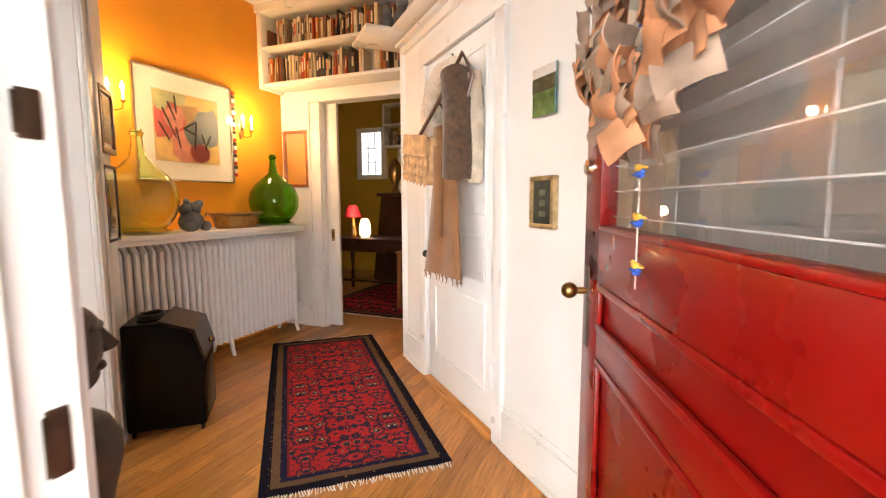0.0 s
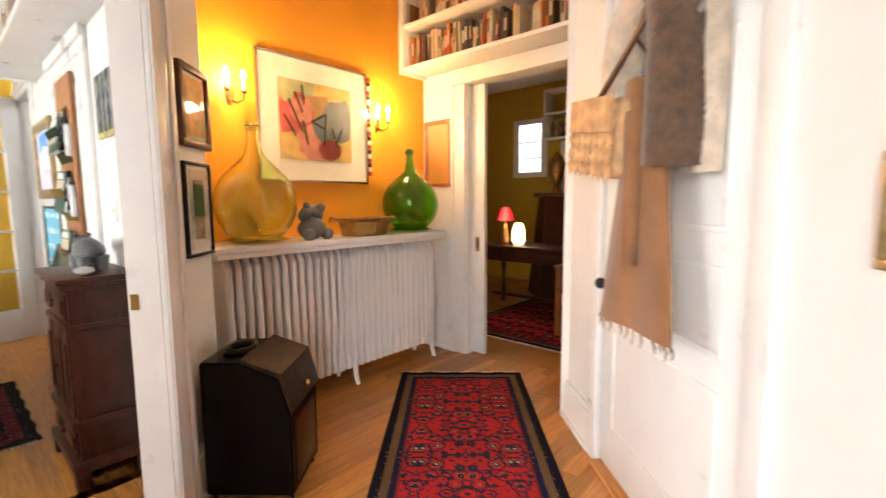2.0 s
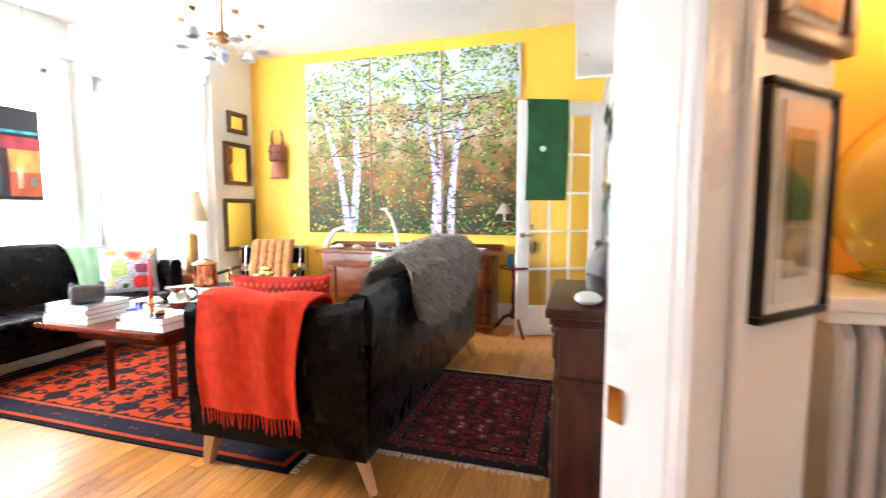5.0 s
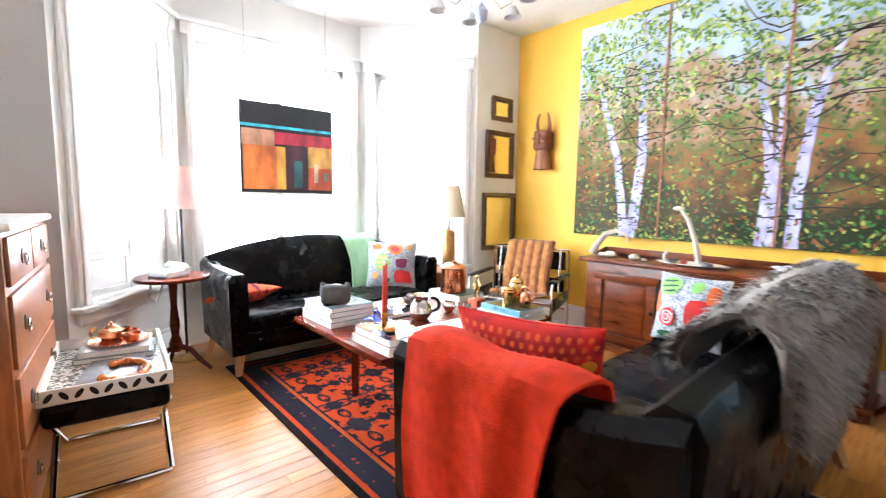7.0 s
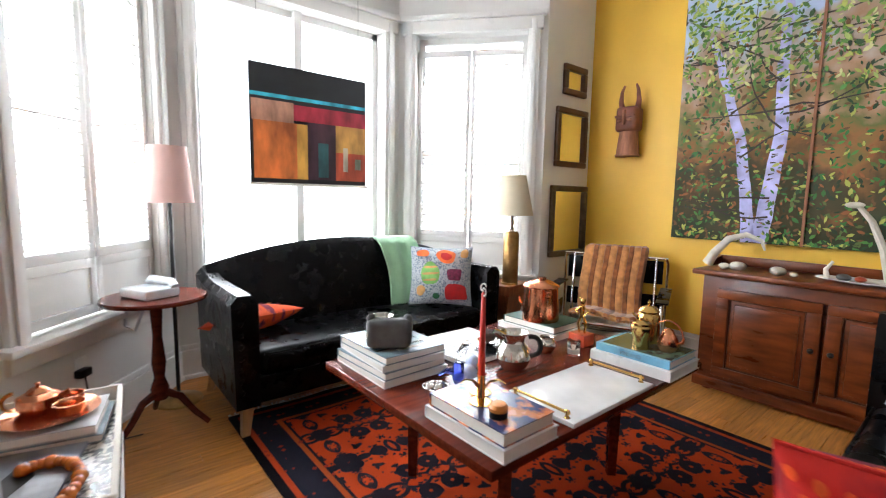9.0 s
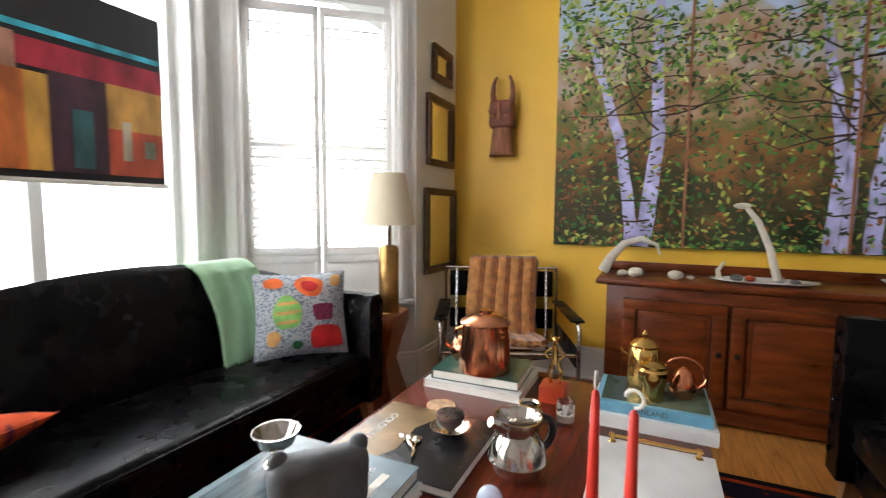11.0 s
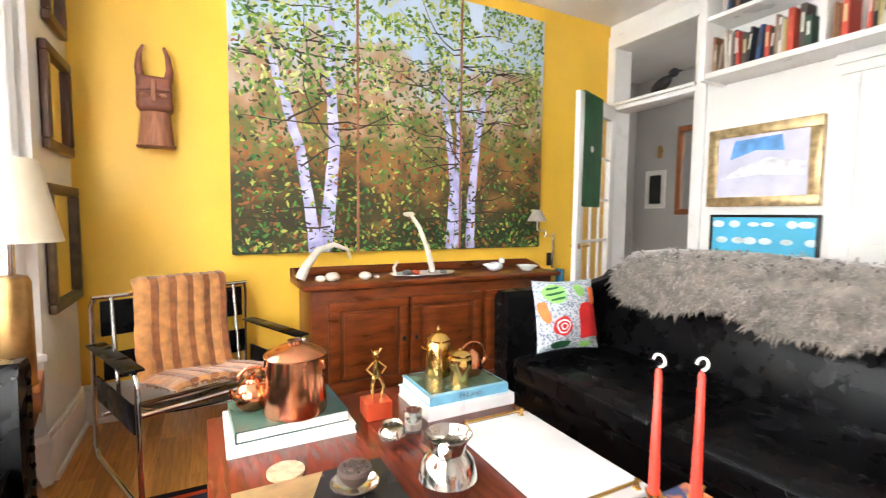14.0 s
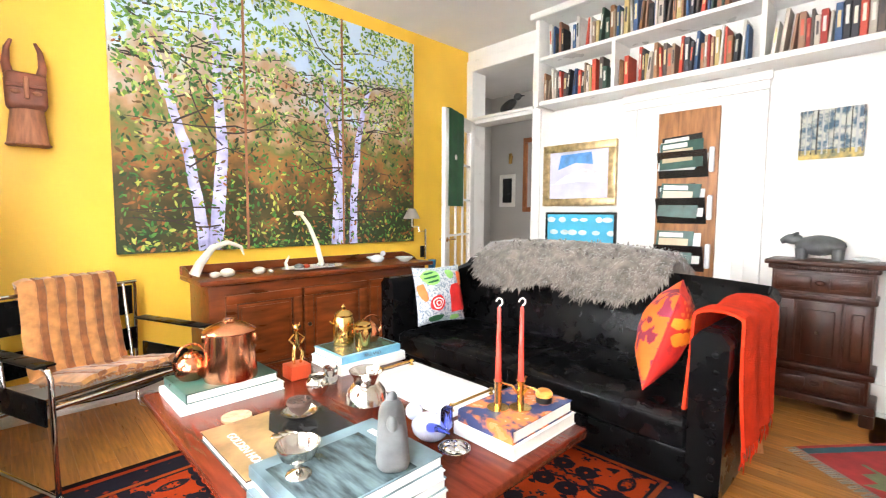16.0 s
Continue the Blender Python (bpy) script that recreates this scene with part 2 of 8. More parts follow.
THROWG = mat("mint_green_wool", (0.3, 0.52, 0.3), 0.95, var=0.12, scale=9, bump=0.15, bscale=190, sheen=0.5)
SUEDE = mat("tan_suede", (0.23, 0.1, 0.035), 0.9, var=0.2, scale=7, bump=0.06, sheen=0.4)
BIRCHBARK = mat("birch_bark", (0.28, 0.19, 0.135), 0.75, var=0.5, scale=9, bump=0.15, bscale=25)
BARKIN = mat("inner_bark", (0.42, 0.19, 0.09), 0.75, var=0.4, scale=9, bump=0.15, bscale=25)
WEAVE = mat("woven_birch_strip", (0.5, 0.3, 0.14), 0.6, var=0.3, scale=25, rand=0.2)
WBIRD = mat("yellow_felt", (0.75, 0.45, 0.06), 0.7)
BBIRD = mat("blue_felt", (0.02, 0.09, 0.5), 0.7)
RAVEN = mat("raven_black", (0.008, 0.008, 0.009), 0.5, var=0.3, scale=20, bump=0.08)
GREENCL = mat("bottle_green_cloth", (0.012, 0.09, 0.025), 0.8, var=0.25, scale=7, bump=0.08)
CERAMIC = mat("white_blind", (0.8, 0.8, 0.79), 0.5, var=0.02)
BULB = emit("candle_bulb", (1.0, 0.62, 0.25), 45)
SKYGLOW = emit("bright_sky_backdrop", (0.95, 0.98, 1.0), 12.0)
GROUND = mat("garden_ground", (0.12, 0.13, 0.08), 0.95, var=0.4, scale=2)
RUST = mat("terracotta_wood", (0.3, 0.12, 0.06), 0.7, var=0.3, scale=9, bump=0.1, stretch=(5, 5, 1))
CORK = mat("cork", (0.45, 0.3, 0.18), 0.9, var=0.3, scale=60)
REDWD = mat("red_lacquer_block", (0.36, 0.045, 0.015), 0.3, var=0.15)
POD = mat("dry_seed_pod", (0.07, 0.04, 0.03), 0.8, var=0.4, scale=20)
BLUEGL = glassm("blue_white_glass", (0.15, 0.2, 0.85), 0.1)
WHITEGL = mat("white_milk_glass", (0.6, 0.66, 0.85), 0.1, var=0.2, scale=25, bump=0)
BOOKC = palette("book_cloth", [(0.35, 0.03, 0.02), (0.02, 0.02, 0.025), (0.55, 0.5, 0.42), (0.04, 0.09, 0.2), (0.36, 0.17, 0.08), (0.03, 0.07, 0.045), (0.25, 0.12, 0.05), (0.65, 0.62, 0.56), (0.5, 0.06, 0.03), (0.03, 0.03, 0.04), (0.3, 0.16, 0.1), (0.5, 0.4, 0.16), (0.3, 0.22, 0.15), (0.08, 0.06, 0.05), (0.02, 0.02, 0.02), (0.42, 0.38, 0.32)], 0.55)
BOOKW = palette("warm_paperback", [(0.5, 0.16, 0.03), (0.25, 0.1, 0.05), (0.6, 0.5, 0.34), (0.4, 0.06, 0.02), (0.08, 0.05, 0.04), (0.55, 0.28, 0.08), (0.5, 0.42, 0.28), (0.05, 0.05, 0.05), (0.3, 0.2, 0.1), (0.62, 0.55, 0.42)], 0.6)


# ---- builders ----
def bx(bm, x0, x1, y0, y1, z0, z1, r=0.0, seg=2):
    m = Matrix.LocRotScale(((x0 + x1) / 2, (y0 + y1) / 2, (z0 + z1) / 2), None, (abs(x1 - x0), abs(y1 - y0), abs(z1 - z0)))
    g = bmesh.ops.create_cube(bm, size=1, matrix=m)
    if r:
        es = {e for v in g["verts"] for e in v.link_edges}
        bmesh.ops.bevel(bm, geom=list(es), offset=r, segments=seg, affect="EDGES", profile=0.5)
    return bm


def cy(bm, p0, p1, r0, r1=None, seg=14, caps=True):
    p0, p1 = Vector(p0), Vector(p1)
    d = p1 - p0
    m = Matrix.Translation((p0 + p1) / 2) @ d.to_track_quat("Z", "Y").to_matrix().to_4x4()
    bmesh.ops.create_cone(bm, cap_ends=caps, segments=seg, radius1=r0, radius2=r0 if r1 is None else r1, depth=d.length, matrix=m)
    return bm


def sp(bm, c, r, sx=1, sy=1, sz=1, u=16, v=10, rot=None):
    m = Matrix.Translation(c) @ (rot or Matrix()) @ Matrix.Diagonal((sx, sy, sz, 1))
    bmesh.ops.create_uvsphere(bm, u_segments=u, v_segments=v, radius=r, matrix=m)
    return bm


def lathe(bm, prof, seg=24, c=(0, 0, 0)):
    """prof: (radius, height) pairs from the bottom up."""
    rings = []
    for r, z in prof:
        rings.append([bm.verts.new((c[0] + r * math.cos(2 * math.pi * i / seg), c[1] + r * math.sin(2 * math.pi * i / seg), c[2] + z)) for i in range(seg)])
    for a, b in zip(rings, rings[1:]):
        for i in range(seg):
            bm.faces.new((a[i], a[(i + 1) % seg], b[(i + 1) % seg], b[i]))
    if prof[0][0] > 1e-4:
        bm.faces.new(rings[0][::-1])
    if prof[-1][0] > 1e-4 and prof[-1][1] >= prof[0][1]:
        bm.faces.new(rings[-1])
    return bm


def tube(bm, pts, r, seg=8, r1=None):
    pts = [Vector(p) for p in pts]
    rings = []
    for i, p in enumerate(pts):
        d = (pts[min(i + 1, len(pts) - 1)] - pts[max(i - 1, 0)]).normalized()
        s = d.orthogonal().normalized() if not rings else (s - d * s.dot(d)).normalized()
        t = d.cross(s)
        rr = r if r1 is None else r + (r1 - r) * i / (len(pts) - 1)
        rings.append([bm.verts.new(p + rr * (math.cos(2 * math.pi * k / seg) * s + math.sin(2 * math.pi * k / seg) * t)) for k in range(seg)])
    for a, b in zip(rings, rings[1:]):
        for k in range(seg):
            bm.faces.new((a[k], a[(k + 1) % seg], b[(k + 1) % seg], b[k]))
    bm.faces.new(rings[0][::-1])
    bm.faces.new(rings[-1])
    return bm


def arc(c, r, a0, a1, n, plane="xz"):
    out = []
    for i in range(n + 1):
        a = radians(a0 + (a1 - a0) * i / n)
        u, v = r * math.cos(a), r * math.sin(a)
        out.append((c[0] + u, c[1], c[2] + v) if plane == "xz" else (c[0], c[1] + u, c[2] + v) if plane == "yz" else (c[0] + u, c[1] + v, c[2]))
    return out


def poly(bm, pts, th, axis=1):
    """A flat plate of the outline pts (u, v), standing (axis 1) or lying (axis 2), th thick."""
    def at(u, v, w):
        return (u, w, v) if axis == 1 else (u, v, w)
    a = [bm.verts.new(at(u, v, 0)) for u, v in pts]
    b = [bm.verts.new(at(u, v, th)) for u, v in pts]
    bm.faces.new(a), bm.faces.new(b[::-1])
    n = len(pts)
    for i in range(n):
        bm.faces.new((a[i], b[i], b[(i + 1) % n], a[(i + 1) % n]))
    return bm


def lump(bm, amp, freq, seed=0):
    for v in bm.verts:
        q = v.co * freq + Vector((seed * 3.1, seed * 1.7, seed))
        v.co += noise.noise_vector(q) * amp
    return bm


def sheet(bm, fn, nu, nv, th=0.0):
    """A cloth: fn(u, v) gives a place; th thickness along the normal."""
    g = [[bm.verts.new(fn(i / nu, j / nv)) for j in range(nv + 1)] for i in range(nu + 1)]
    fs = [bm.faces.new((g[i][j], g[i + 1][j], g[i + 1][j + 1], g[i][j + 1])) for i in range(nu) for j in range(nv)]
    if th:
        bm.normal_update()
        bmesh.ops.solidify(bm, geom=fs, thickness=th)
    return bm


def mesh(bm, m, smooth=True):
    me = bpy.data.meshes.new("m")
    bmesh.ops.recalc_face_normals(bm, faces=bm.faces)
    bm.to_mesh(me)
    bm.free()
    me.materials.append(m)
    if smooth:
        me.polygons.foreach_set("use_smooth", [True] * len(me.polygons))
        me.set_sharp_from_angle(angle=radians(38))
    return me


def part(name, bm, m, parent, label="", at=None):
    ob = new(name, mesh(bm, m))
    ob.parent = parent
    if at is not None:
        ob.matrix_basis = at
    return tagged(ob, label)


def thing(name, label, cat, at=None, group=""):
    ob = tagged(new(name), label, cat, group)
    ob.empty_display_size = 0.05
    if at is not None:
        ob.matrix_basis = at if isinstance(at, Matrix) else Matrix.Translation(at)
    return ob


def solid(name, bm, m, label, cat, at=None, group="", kind=""):
    ob = tagged(new(name, mesh(bm, m)), label, cat, group, kind)
    if at is not None:
        ob.matrix_basis = at if isinstance(at, Matrix) else Matrix.Translation(at)
    return ob


def struct(name, bm, m, label="", at=None, cat="wall"):
    ob = new(name, mesh(bm, m))
    if at is not None:
        ob.matrix_basis = at
    return tagged(ob, label, cat, "", "structure")


def BM():
    return bmesh.new()


def box(x0, x1, y0, y1, z0, z1, r=0.0, seg=2):
    return bx(BM(), x0, x1, y0, y1, z0, z1, r, seg)


# ---- structure ----
H = 3.09
WX, WY = -6.2, 1.5
struct("subfloor", box(-7.6, 1.6, -3.75, 7.5, -0.2, -0.022), SUBFLOOR, "dark boards under the oak strip floor", cat="floor")
struct("ceiling", box(-7.7, 1.6, -3.9, 7.5, H, H + 0.15), CEIL, "plain white painted plaster ceiling", cat="ceiling")
struct("wall_west", box(WX - 0.15, WX, -2.85, WY, 0, H), YELLOW, "mustard yellow painted plaster wall of the living room")
# white wall between living room and hall, with the doorway and transom beside the yellow wall
bm = box(-5.29, -2.42, WY, WY + 0.2, 0, H)
bx(bm, -6.13, -5.29, WY, WY + 0.2, 2.86, H)
bx(bm, WX - 0.15, -6.13, WY, WY + 0.2, 0, H)
struct("wall_north", bm, WHITE, "white painted plaster wall behind the black sofa")
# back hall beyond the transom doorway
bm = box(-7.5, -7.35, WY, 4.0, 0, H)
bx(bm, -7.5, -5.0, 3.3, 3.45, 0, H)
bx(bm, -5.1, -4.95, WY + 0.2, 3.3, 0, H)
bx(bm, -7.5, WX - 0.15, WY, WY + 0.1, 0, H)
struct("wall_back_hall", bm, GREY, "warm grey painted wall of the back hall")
# bay
struct("wall_pier_west", box(WX - 0.15, -5.55, -2.85, -2.69, 0, H), WHITE, "narrow white pier between bay window and yellow wall")
# east pier's shade is put into its colour: grey, where the west pier is white
struct("wall_pier_east", box(-2.2, -1.5, -2.85, -2.69, 0, H), GREY, "pier beside the bay window, its shade given as grey paint")


def bay_wall(name, ax, ay, bx_, by, label):
    """A bay side from a to b, with a wide window opening; local x runs along the wall, the room lies on +y."""
    L = math.hypot(bx_ - ax, by - ay)
    m = pose(ax, ay, 0, 0, 0, math.degrees(math.atan2(by - ay, bx_ - ax)))
    w0, w1, z0, z1 = 0.16, L - 0.16, 0.62, 2.62
    b = box(0, L, -0.16, 0, 0, z0)
    bx(b, 0, L, -0.16, 0, z1, H)
    bx(b, 0, w0, -0.16, 0, z0, z1)
    bx(b, w1, L, -0.16, 0, z0, z1)
    struct(name, b, WHITE, label, m)
    return m, L, w0, w1, z0, z1


def window(n, wall, leaves, louvres):
    m, L, w0, w1, z0, z1 = wall
    w = tagged(new(f"window_{n}"), "white sash window of the bay with folding shutters", "window", "", "structure")
    w.matrix_basis = m
    b = BM()
    for x in (w0 - 0.1, w1):
        bx(b, x, x + 0.1, 0.0, 0.035, z0, z1 + 0.1, 0.008)
        bx(b, x + 0.03, x + 0.07, 0.035, 0.05, z0, z1 + 0.08, 0.005)
    bx(b, w0 - 0.12, w1 + 0.12, 0, 0.045, z1, z1 + 0.1, 0.008)
    bx(b, w0 - 0.14, w1 + 0.14, 0, 0.07, z1 + 0.1, z1 + 0.14, 0.008)
    part("casing", b, TRIM, w)
    b = box(w0 - 0.14, w1 + 0.14, -0.02, 0.08, z0 - 0.035, z0, 0.008)
    bx(b, w0 - 0.1, w1 + 0.1, 0.0, 0.03, z0 - 0.12, z0 - 0.035, 0.008)
    part("window_sill", b, TRIM, w)
    b = BM()
    for x in (w0, w1 - 0.045):
        bx(b, x, x + 0.045, -0.14, -0.1, z0, z1)
    for z in (z0, (z0 + z1) / 2 - 0.02, z1 - 0.05) if louvres else (z0, z1 - 0.05):
        bx(b, w0, w1, -0.14, -0.1, z, z + 0.05)
    part("window_frame", b, TRIM, w)
    for z in (z0 + 0.05, (z0 + z1) / 2 + 0.03):
        p = part("pane", box(w0 + 0.045, w1 - 0.045, -0.122, -0.118, z, z + (z1 - z0) / 2 - 0.08), GLASS, w)
        p.visible_shadow = False
    if leaves:
        lw = (w1 - w0) / leaves
        for i in range(leaves):
            a, c = w0 + i * lw + 0.004, w0 + (i + 1) * lw - 0.004
            for zz0, zz1 in ((z0 + 0.01, z0 + 0.3), (z0 + 0.3, z1 - 0.12)) if louvres else ():
                b = BM()
                for x in (a, c - 0.035):
                    bx(b, x, x + 0.035, -0.06, -0.035, zz0, zz1, 0.003)
                for z in (zz0, zz1 - 0.05):
                    bx(b, a, c, -0.06, -0.035, z, z + 0.05, 0.003)
                sh = part("shutter", b, TRIM, w)
                if zz0 > z0 + 0.2:
                    n_s = int((zz1 - zz0 - 0.1) / 0.055)
                    s0 = mesh(bx(BM(), 0.036, c - a - 0.036, -0.022, 0.022, -0.0025, 0.0025), TRIM)
                    for k in range(n_s):
                        s = new("slat", s0)
                        s.parent = sh
                        s.matrix_basis = pose(a, -0.048, zz0 + 0.08 + k * 0.055, -28)
                else:
                    part("panel", box(a + 0.036, c - 0.036, -0.055, -0.045, zz0 + 0.05, zz1 - 0.05, 0.004), TRIM, sh)
            if not louvres:
                b = BM()
                bx(b, c - 0.03 if i < leaves - 1 else c, c + 0.03 if i < leaves - 1 else c + 0.004, -0.13, -0.06, z0, z1)
                part("mullion", b, TRIM, w)
    return w


A, B_, C, D = (-3.0, -3.65), (-2.2, -2.69), (-4.75, -3.65), (-5.55, -2.69)
wE = bay_wall("wall_bay_east", *A, *B_, "white angled side of the bay window")
wC = bay_wall("wall_bay_centre", *C, *A, "white middle wall of the bay window")
wW = bay_wall("wall_bay_west", *D, *C, "white angled side of the bay window")
window(1, wE, 2, True)
window(2, wC, 2, False)
window(3, wW, 2, True)
tagged(new("backdrop", mesh(box(-26, 12, -9.2, -9.15, -1, 16), SKYGLOW)), "pale glowing sky beyond the bay window", "sky", "", "structure")
struct("ground", box(-60, 60, -60, 60, -0.6, -0.5), GROUND, "garden ground around the house", cat="ground")
# entry: walls to the east of the living room and round the front door
DIAG = pose(-2.083, 1.405, 0, 0, 0, 135)
bm = box(0.02, 0.44, 0, 0.12, 0, H)
bx(bm, -1.25, 0.02, 0, 0.12, 2.42, H)
bx(bm, -1.5, -1.25, 0, 0.12, 0, H)
struct("wall_diagonal", bm, WHITE, "white diagonal wall between entry hall and living room", DIAG)
struct("wall_alcove_south", box(-3.0, -2.42, 1.7, 1.714, 0, H), WHITE, "short white return wall of the alcove")
struct("wall_diagonal_return", box(-2.52, -2.4, 1.62, 1.716, 0, H), WHITE, "end of the white partition wall")
bm = box(-1.12, -0.39, 0.16, 0.36, 0, H)
bx(bm, -0.39, 0.54, 0.16, 0.36, 2.2, H)
bx(bm, 0.54, 1.5, 0.16, 0.42, 0, H)
bx(bm, -1.12, -1.0, -1.1, 0.16, 0, H)
bx(bm, -1.62, -1.0, -1.2, -1.05, 0, H)
bx(bm, -1.62, -1.5, -2.85, -1.2, 0, H)
bx(bm, 1.4, 1.5, 0.42, 1.0, 0, H)
struct("wall_front", bm, WHITE, "white painted wall round the front door")
CLOS = pose(-1.365, 3.315, 0, 0, 0, -45)
bm = box(0, 0.5, 0, 0.12, 0, 2.44)
bx(bm, 1.46, 4.0, 0, 0.12, 0, 2.44)
bx(bm, 0.5, 1.46, 0, 0.12, 2.2, 2.44)
bx(bm, 0.0, 4.0, 0.3, 0.42, 2.4, H)
struct("wall_closet", bm, WHITE, "white painted closet wall set on the diagonal", CLOS)
struct("wall_closet_side", box(-1.39, -1.29, 3.29, 3.8, 0, H), WHITE, "white end of the closet wall")
struct("wall_hall_west", box(-3.15, -3.0, 1.7, 3.95, 0, H), ORANGE, "amber orange painted wall over the radiator")
bm = box(-3.0, -2.52, 3.8, 3.95, 0, H)
bx(bm, -2.52, -1.33, 3.8, 3.95, 2.24, H)
struct("wall_hall_north", bm, WHITE, "white painted wall round the pocket doorway")
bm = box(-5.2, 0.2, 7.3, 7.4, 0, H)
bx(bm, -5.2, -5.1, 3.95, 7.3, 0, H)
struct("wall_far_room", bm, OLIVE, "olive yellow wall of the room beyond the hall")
bm = box(0.1, 0.2, 3.95, 7.3, 0, H)
bx(bm, -5.2, -3.15, 3.8, 3.95, 0, H)
bx(bm, -1.33, 0.2, 3.8, 3.95, 0, H)
struct("wall_far_room_side", bm, WHITE, "white walls of the room beyond the hall")


def trim(name, bm, label, at=None):
    return struct(name, bm, TRIM, label, at, "trim")


def baseb(x0, x1, y0, y1, side):
    """A moulded skirting along an axis; side: the direction in which it stands proud."""
    b = BM()
    if side in ("+y", "-y"):
        s = 1 if side == "+y" else -1
        bx(b, x0, x1, y0, y0 + s * 0.022, 0, 0.2, 0.004)
        bx(b, x0, x1, y0, y0 + s * 0.012, 0.2, 0.235, 0.004)
        bx(b, x0, x1, y0, y0 + s * 0.036, 0, 0.03, 0.006)
    else:
        s = 1 if side == "+x" else -1
        bx(b, x0, x0 + s * 0.022, y0, y1, 0, 0.2, 0.004)
        bx(b, x0, x0 + s * 0.012, y0, y1, 0.2, 0.235, 0.004)
        bx(b, x0, x0 + s * 0.036, y0, y1, 0, 0.03, 0.006)
    return b


trim("baseboard_west", baseb(WX, 0, -2.69, WY, "+x"), "white moulded baseboard")
trim("baseboard_north", baseb(-5.2, -4.34, WY, 0, "-y"), "white moulded baseboard")
trim("baseboard_north_east", baseb(-3.32, -2.42, WY, 0, "-y"), "white moulded baseboard")
trim("baseboard_pier", baseb(WX, -5.55, -2.69, 0, "+y"), "white moulded baseboard")
trim("baseboard_pier_east", baseb(-2.2, -1.62, -2.69, 0, "+y"), "white moulded baseboard")
for i, wl in enumerate((wE, wC, wW)):
    trim(f"baseboard_bay_{i + 1}", baseb(0, wl[1], 0, 0, "+y"), "white moulded baseboard under the bay window", wl[0])
trim("baseboard_closet", baseb(0, 0.4, 0, 0, "-y"), "tall white baseboard", CLOS)
trim("baseboard_closet_east", baseb(1.55, 3.6, 0, 0, "-y"), "tall white baseboard", CLOS)
trim("baseboard_diagonal", baseb(0.15, 0.46, 0, 0, "-y"), "tall white baseboard", DIAG)
trim("baseboard_hall_north", baseb(-3.0, -2.66, 3.8, 0, "-y"), "tall white baseboard")
# casing and jamb of the diagonal opening
bm = box(0.0, 0.13, -0.025, 0, 0, 2.5, 0.006)
bx(bm, 0.1, 0.13, -0.04, -0.025, 0, 2.5, 0.006)
bx(bm, 0.0, 0.02, -0.034, -0.025, 0, 2.5, 0.004)
bx(bm, -0.0, 0.02, 0.0, 0.12, 0, 2.42)
bx(bm, 0.03, 0.15, 0.12, 0.14, 0, 2.5, 0.006)
bx(bm, -1.38, -1.25, -0.025, 0, 0, 2.5, 0.006)
bx(bm, -1.25, 0.0, -0.025, 0, 2.42, 2.54, 0.006)
trim("trim_living_opening", bm, "white moulded door casing of the opening to the living room", DIAG)
part("strike_plate", box(-0.004, 0.0, 0.08, 0.11, 0.898, 0.958), BRASS, thing("strike_plate_set", "small brass strike plate on the white jamb", "strike plate", DIAG))
# front door frame with its strike plates
bm = box(-0.388, -0.362, 0.158, 0.362, 0, 2.198)
bx(bm, -0.362, -0.349, 0.158, 0.29, 0, 2.198)
bx(bm, 0.518, 0.538, 0.158, 0.425, 0, 2.198)
bx(bm, -0.53, -0.38, 0.363, 0.385, 0, 2.198, 0.006)
bx(bm, -0.53, 0.5, 0.363, 0.385, 2.2, 2.34, 0.006)
trim("trim_front_door", bm, "white painted frame of the front door")
for z0, z1 in ((1.352, 1.408), (0.95, 1.035)):
    s = thing("strike_plate_set", "dark bronze strike plate in the white door frame", "strike plate", (-0.362, 0.335, z0))
    part("plate", box(-0.002, 0.004, -0.012, 0.012, 0, z1 - z0, 0.002), BRONZE, s)
    part("keep", box(0.004, 0.007, -0.018, -0.011, 0.005, z1 - z0 - 0.005, 0.001), BRONZE, s)
# closet casing and crown
bm = box(0.4, 0.5, -0.03, 0, 0, 2.198, 0.006)
bx(bm, 1.46, 1.55, -0.03, 0, 0, 2.198, 0.006)
bx(bm, 0.4, 1.55, -0.03, 0, 2.2, 2.33, 0.006)
bx(bm, -0.03, 4.0, -0.03, 0.12, 2.4, 2.46, 0.01)
bx(bm, -0.05, 4.0, -0.06, 0.12, 2.46, 2.49, 0.01)
trim("trim_closet", bm, "white door casing and ledge of the closet", CLOS)
bm = box(0.5, 1.46, -0.05, 0.1, 0, 0.022, 0.006)
struct("threshold", bm, OAK, "worn oak threshold under the closet door", CLOS, "threshold")
# pocket doorway casing
bm = box(-2.66, -2.52, 3.775, 3.8, 0, 2.238, 0.006)
bx(bm, -2.66, -2.63, 3.76, 3.775, 0, 2.238, 0.005)
bx(bm, -2.66, -1.43, 3.775, 3.8, 2.24, 2.36, 0.006)
bx(bm, -2.535, -2.512, 3.8, 3.855, 0, 2.24)
bx(bm, -2.535, -2.512, 3.9, 3.95, 0, 2.24)
trim("trim_pocket_doorway", bm, "white moulded casing of the pocket doorway")
